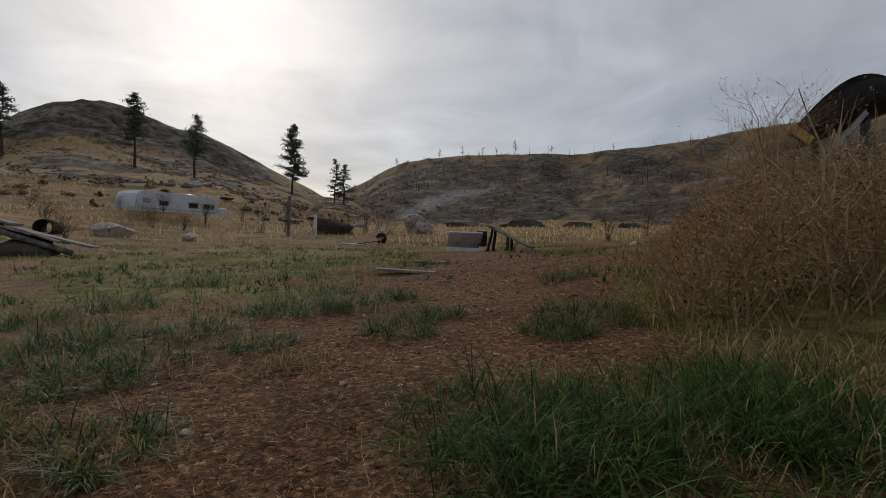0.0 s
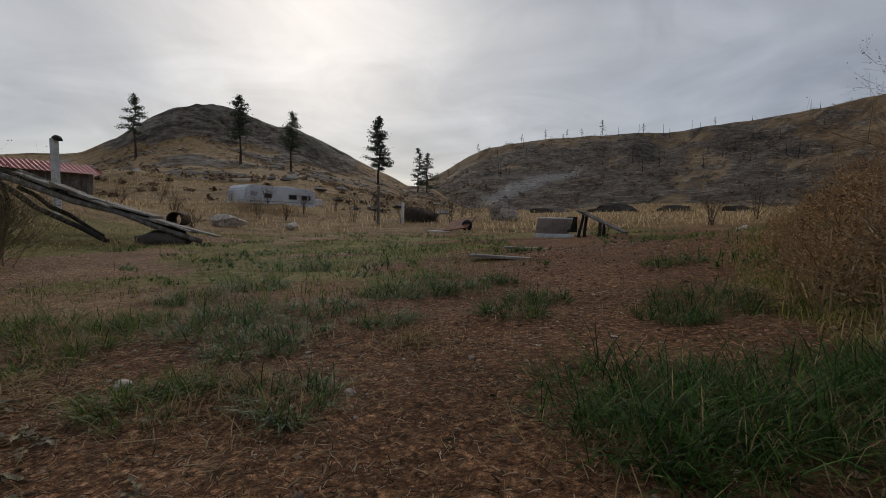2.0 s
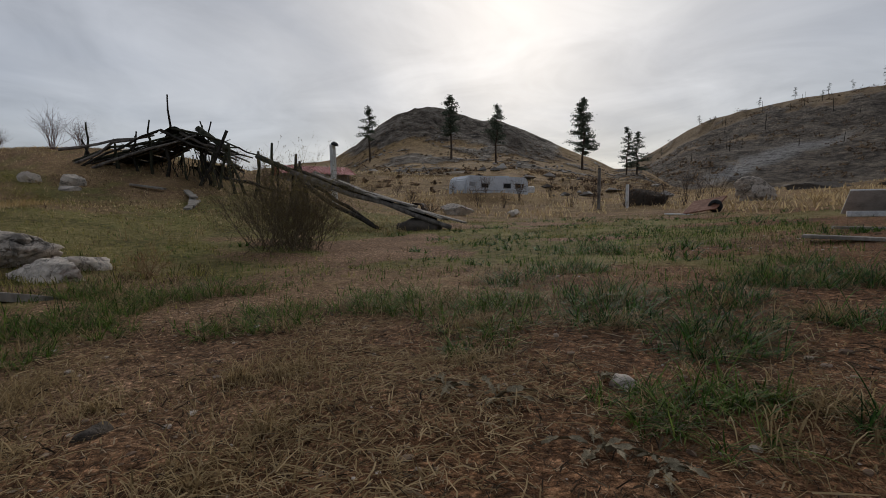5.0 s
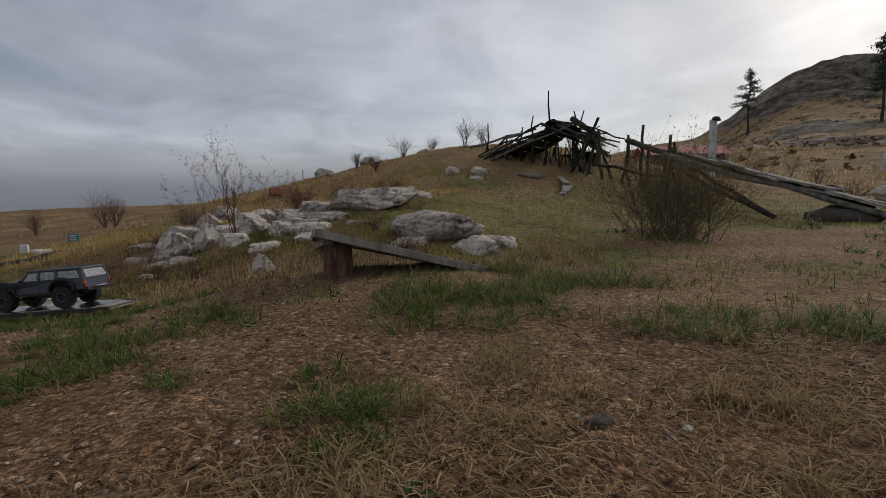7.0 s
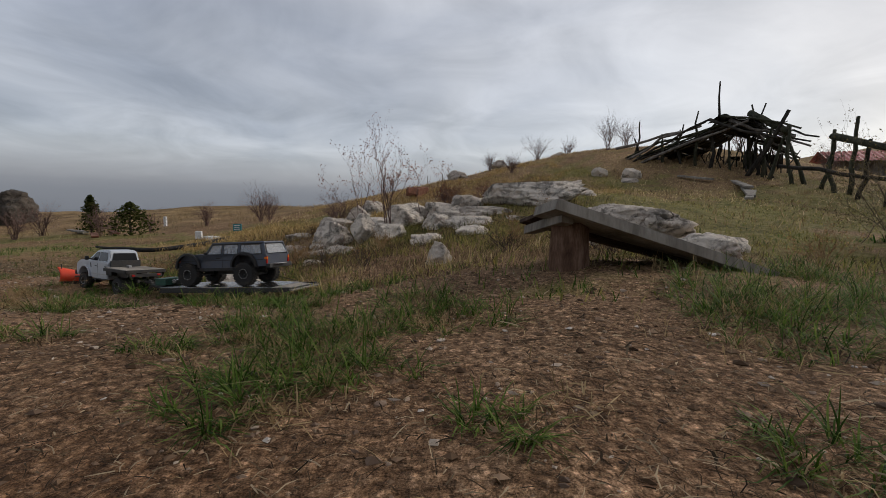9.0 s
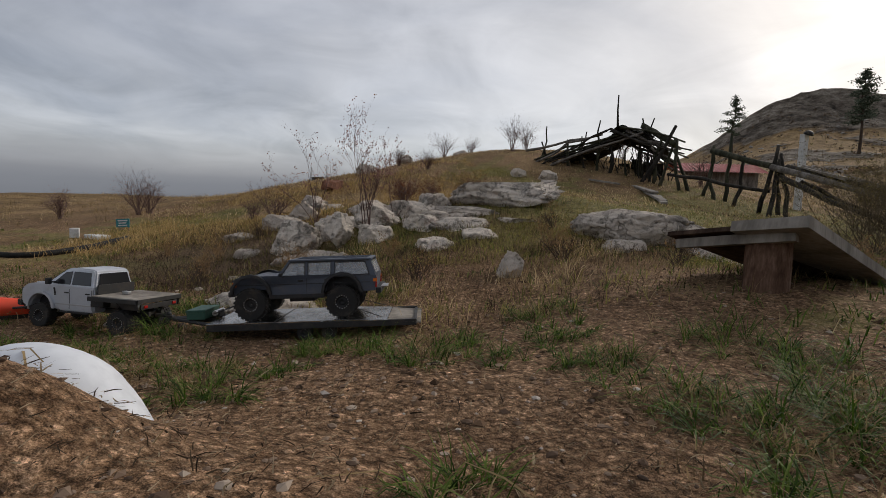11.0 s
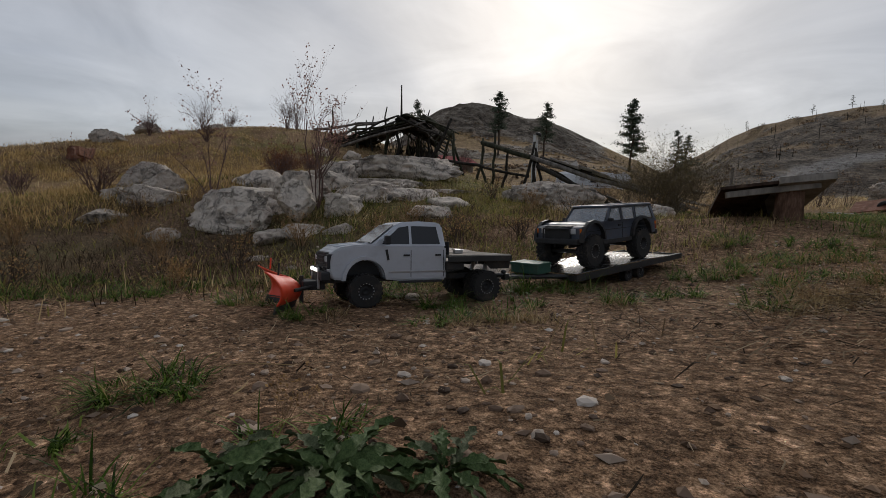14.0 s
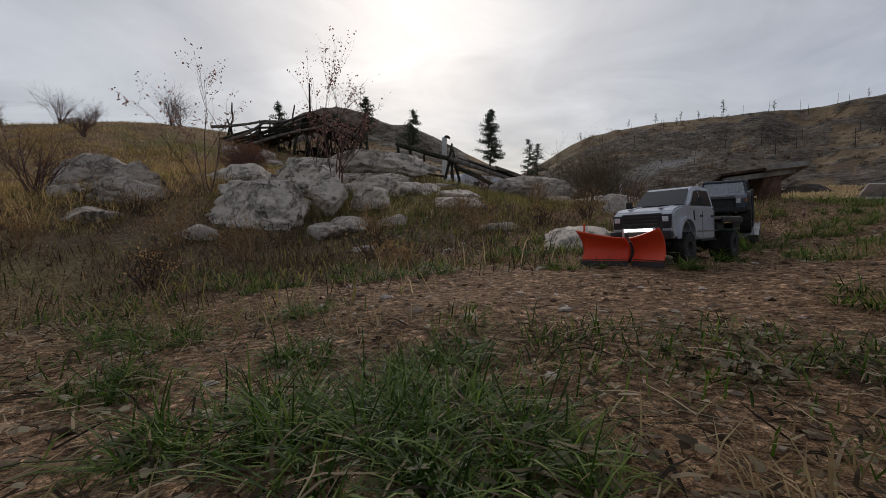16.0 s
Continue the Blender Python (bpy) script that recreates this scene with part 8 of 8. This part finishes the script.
tagged(mesh_object("pale_stalkwork", [tuple(p) for p in stalk_v], stalk_f, pale_stalk, False, weed_ob), "pale dead stalks", kind="stuff")
shrub("tall_weed", 2.48, 3.5, 1.3, 9, 0.32, weed_tan, weed_head, 1600, 0.014, 150, "tall bare branching weed above the thicket", "weeds", 3, 4, 0.008, group="tall weeds")
shrub("tall_weed", 2.35, 3.1, 1.0, 5, 0.35, weed_tan, weed_head, 300, 0.009, 151, "tall dry branching weed in the thicket", "weeds", 3, 3, 0.004, group="tall weeds")
shrub("tall_weed", 2.75, 3.0, 0.7, 4, 0.35, twig_brown, weed_head, 300, 0.009, 152, "tall bare branching weed in the thicket", "weeds", 3, 3, 0.004, group="tall weeds")
plate = bmesh.new()
pp = []
for i in range(17):
    u = i / 16
    lo, hi = 1.50 + 0.44 * u, 1.68 + 0.66 * math.sin(u * math.pi * 0.60)
    row = []
    for j in range(7):
        w = j / 6
        row.append(plate.verts.new((1.0 * u - 0.5, -0.16 * math.sin(math.pi * w), lo + (max(hi - lo, 0.03)) * w)))
    pp.append(row)
for i in range(16):
    for j in range(6):
        plate.faces.new((pp[i][j], pp[i + 1][j], pp[i + 1][j + 1], pp[i][j + 1]))
bmesh.ops.solidify(plate, geom=list(plate.faces), thickness=0.02)
loader = thing("scrap_plate", pose(3.93, 4.68, 0), "curved black metal plate standing up behind the weeds", "metal plate")
part("plate", plate, black_paint, loader, "", True)
yel = enamel("faded_yellow", (0.42, 0.27, 0.06), 0.6, 0.3)
part("yellow_flap", box((0.26, 0.02, 0.09), pose(-0.50, -0.18, 1.66, 0, 33, 0), 0.005), yel, loader, "faded yellow flap")
part("brace", box((0.05, 0.03, 0.5), pose(0.02, -0.12, 1.72, 0, 40, 0), 0.006), trim_grey, loader, "pale bent brace")
for x in (-0.2, 0.3):
    part("strut", rod(bmesh.new(), (x, 0.02, ground_at(3.93 + x, 4.7) - 0.05), (x, 0.02, 1.80 + 0.5 * x), 0.045, None, 8), steel_black, loader)

# broad-leaved weeds and dry stalks beside the road
lobed = []
leaf_green = grained("lobed_leaf_green", [(0.030, 0.055, 0.014), (0.065, 0.105, 0.030), (0.12, 0.165, 0.06)], 30, 0.65, 0.5, 0.004, 4, 0.25)
leaf_pale = grained("lobed_leaf_pale", [(0.045, 0.058, 0.025), (0.085, 0.10, 0.05), (0.15, 0.165, 0.09)], 30, 0.7, 0.5, 0.004, 4, 0.2)
for k in range(4):
    lr = random.Random(300 + k)
    v, f = [], []
    n = 24
    for i in range(n + 1):
        u = i / n
        half = 0.22 * math.sin(math.pi * min(1, u * 0.96 + 0.04)) ** 0.8 * (0.35 + 0.65 * u) * (1.0, 0.75, 0.42, 0.7)[i % 4] * lr.uniform(0.8, 1.15)
        rise = 0.34 * u - 0.55 * u * u
        lift = 0.05 * math.sin(u * 9 + k)
        v += [(u, -half * 0.9, rise + 0.06 + lift), (u, 0, rise), (u, half * 0.9, rise + 0.06 - lift)]
    for i in range(n):
        a = 3 * i
        f += [(a, a + 3, a + 4, a + 1), (a + 1, a + 4, a + 5, a + 2)]
    me = bpy.data.meshes.new("leaf")
    me.from_pydata(v, [], f)
    me.materials.append(leaf_pale if k == 3 else leaf_green)
    me.polygons.foreach_set("use_smooth", [True] * len(me.polygons))
    lobed.append(me)


def broadleaf(x, y, size, count, seed, label, mat=None):
    lr = random.Random(seed)
    ob = thing("broadleaf_weed", pose(*sit(x, y)), label, "weed", "broad-leaved weeds")
    for k in range(count):
        leaf = new("leaf", lobed[lr.randrange(4)])
        if mat:
            leaf.material_slots[0].link = "OBJECT"
            leaf.material_slots[0].material = mat
        leaf.parent = ob
        s = size * lr.uniform(0.6, 1.15)
        leaf.matrix_local = pose(lr.gauss(0, 1) * size * 0.12, lr.gauss(0, 1) * size * 0.12, 0.002 + 0.01 * lr.random(), lr.uniform(-15, 15), lr.uniform(-28, 4), k * 137.5 + lr.uniform(-20, 20)) @ Matrix.Diagonal((s, s * 0.9, s, 1))


broadleaf(-4.63, -4.27, 0.085, 44, 1, "broad-leaved green weed with ragged lobed leaves")
broadleaf(-4.72, -4.33, 0.07, 30, 2, "broad-leaved green weed spreading over the dirt")
broadleaf(-4.55, -4.20, 0.065, 26, 3, "broad-leaved weed with grey-green leaves")
dead_leaf = grained("curled_dead_leaf", [(0.16, 0.13, 0.08), (0.27, 0.225, 0.145), (0.38, 0.32, 0.22)], 30, 0.8, 0.5, 0.004, 4, 0.15)
broadleaf(-5.46, -4.72, 0.05, 16, 6, "withered weed with pale curled leaves on the dirt", dead_leaf)
broadleaf(-5.36, -4.66, 0.04, 10, 7, "withered weed with pale curled leaves on the dirt", dead_leaf)
for i, (x, y, z) in enumerate(((-1.66, 0.79, 0.075), (-1.52, 0.82, 0.08), (-1.26, 0.69, 0.08), (-1.16, 0.66, 0.06), (-1.10, 0.53, 0.06), (-0.98, 0.47, 0.05), (-1.35, 1.03, 0.05), (-0.80, 0.52, 0.04))):
    broadleaf(x, y, z, 9, 40 + i, "withered weed with pale grey-green leaves lying flat", dead_leaf)
broadleaf(-2.05, -0.20, 0.06, 14, 4, "low broad-leaved weed in matted straw")
broadleaf(-1.93, -0.08, 0.055, 12, 5, "low broad-leaved weed in matted straw")
for i, (x, y, h) in enumerate(((-4.27, -2.93, 0.2), (-4.2, -2.86, 0.24), (-3.72, -2.98, 0.17), (-3.69, -3.0, 0.14), (-4.34, -3.29, 0.13), (-3.83, -2.94, 0.17), (-4.31, -3.12, 0.10), (-3.95, -2.88, 0.2), (-3.96, -3.0, 0.12), (-4.80, -4.22, 0.09), (-1.75, -0.1, 0.12), (-0.6, 1.6, 0.14), (-1.0, 1.0, 0.12), (-4.05, -2.75, 0.22), (-4.4, -2.8, 0.2), (-4.0, -2.95, 0.16), (-3.92, -3.05, 0.14), (-4.1, -3.05, 0.15), (-3.97, -2.82, 0.2), (-4.12, -2.85, 0.18), (-4.2, -3.0, 0.14), (-3.85, -3.06, 0.12), (-4.35, -2.95, 0.15), (-4.15, -2.7, 0.2), (-4.3, -2.7, 0.18))):
    shrub("dry_weed", x, y, h, 4, 0.5, weed_tan, weed_head, 60, 0.005, 330 + i, "thin dry branching weed on the dirt", "weeds", 2, 3, 0.0009, 0.01, group="dry weeds on the dirt")
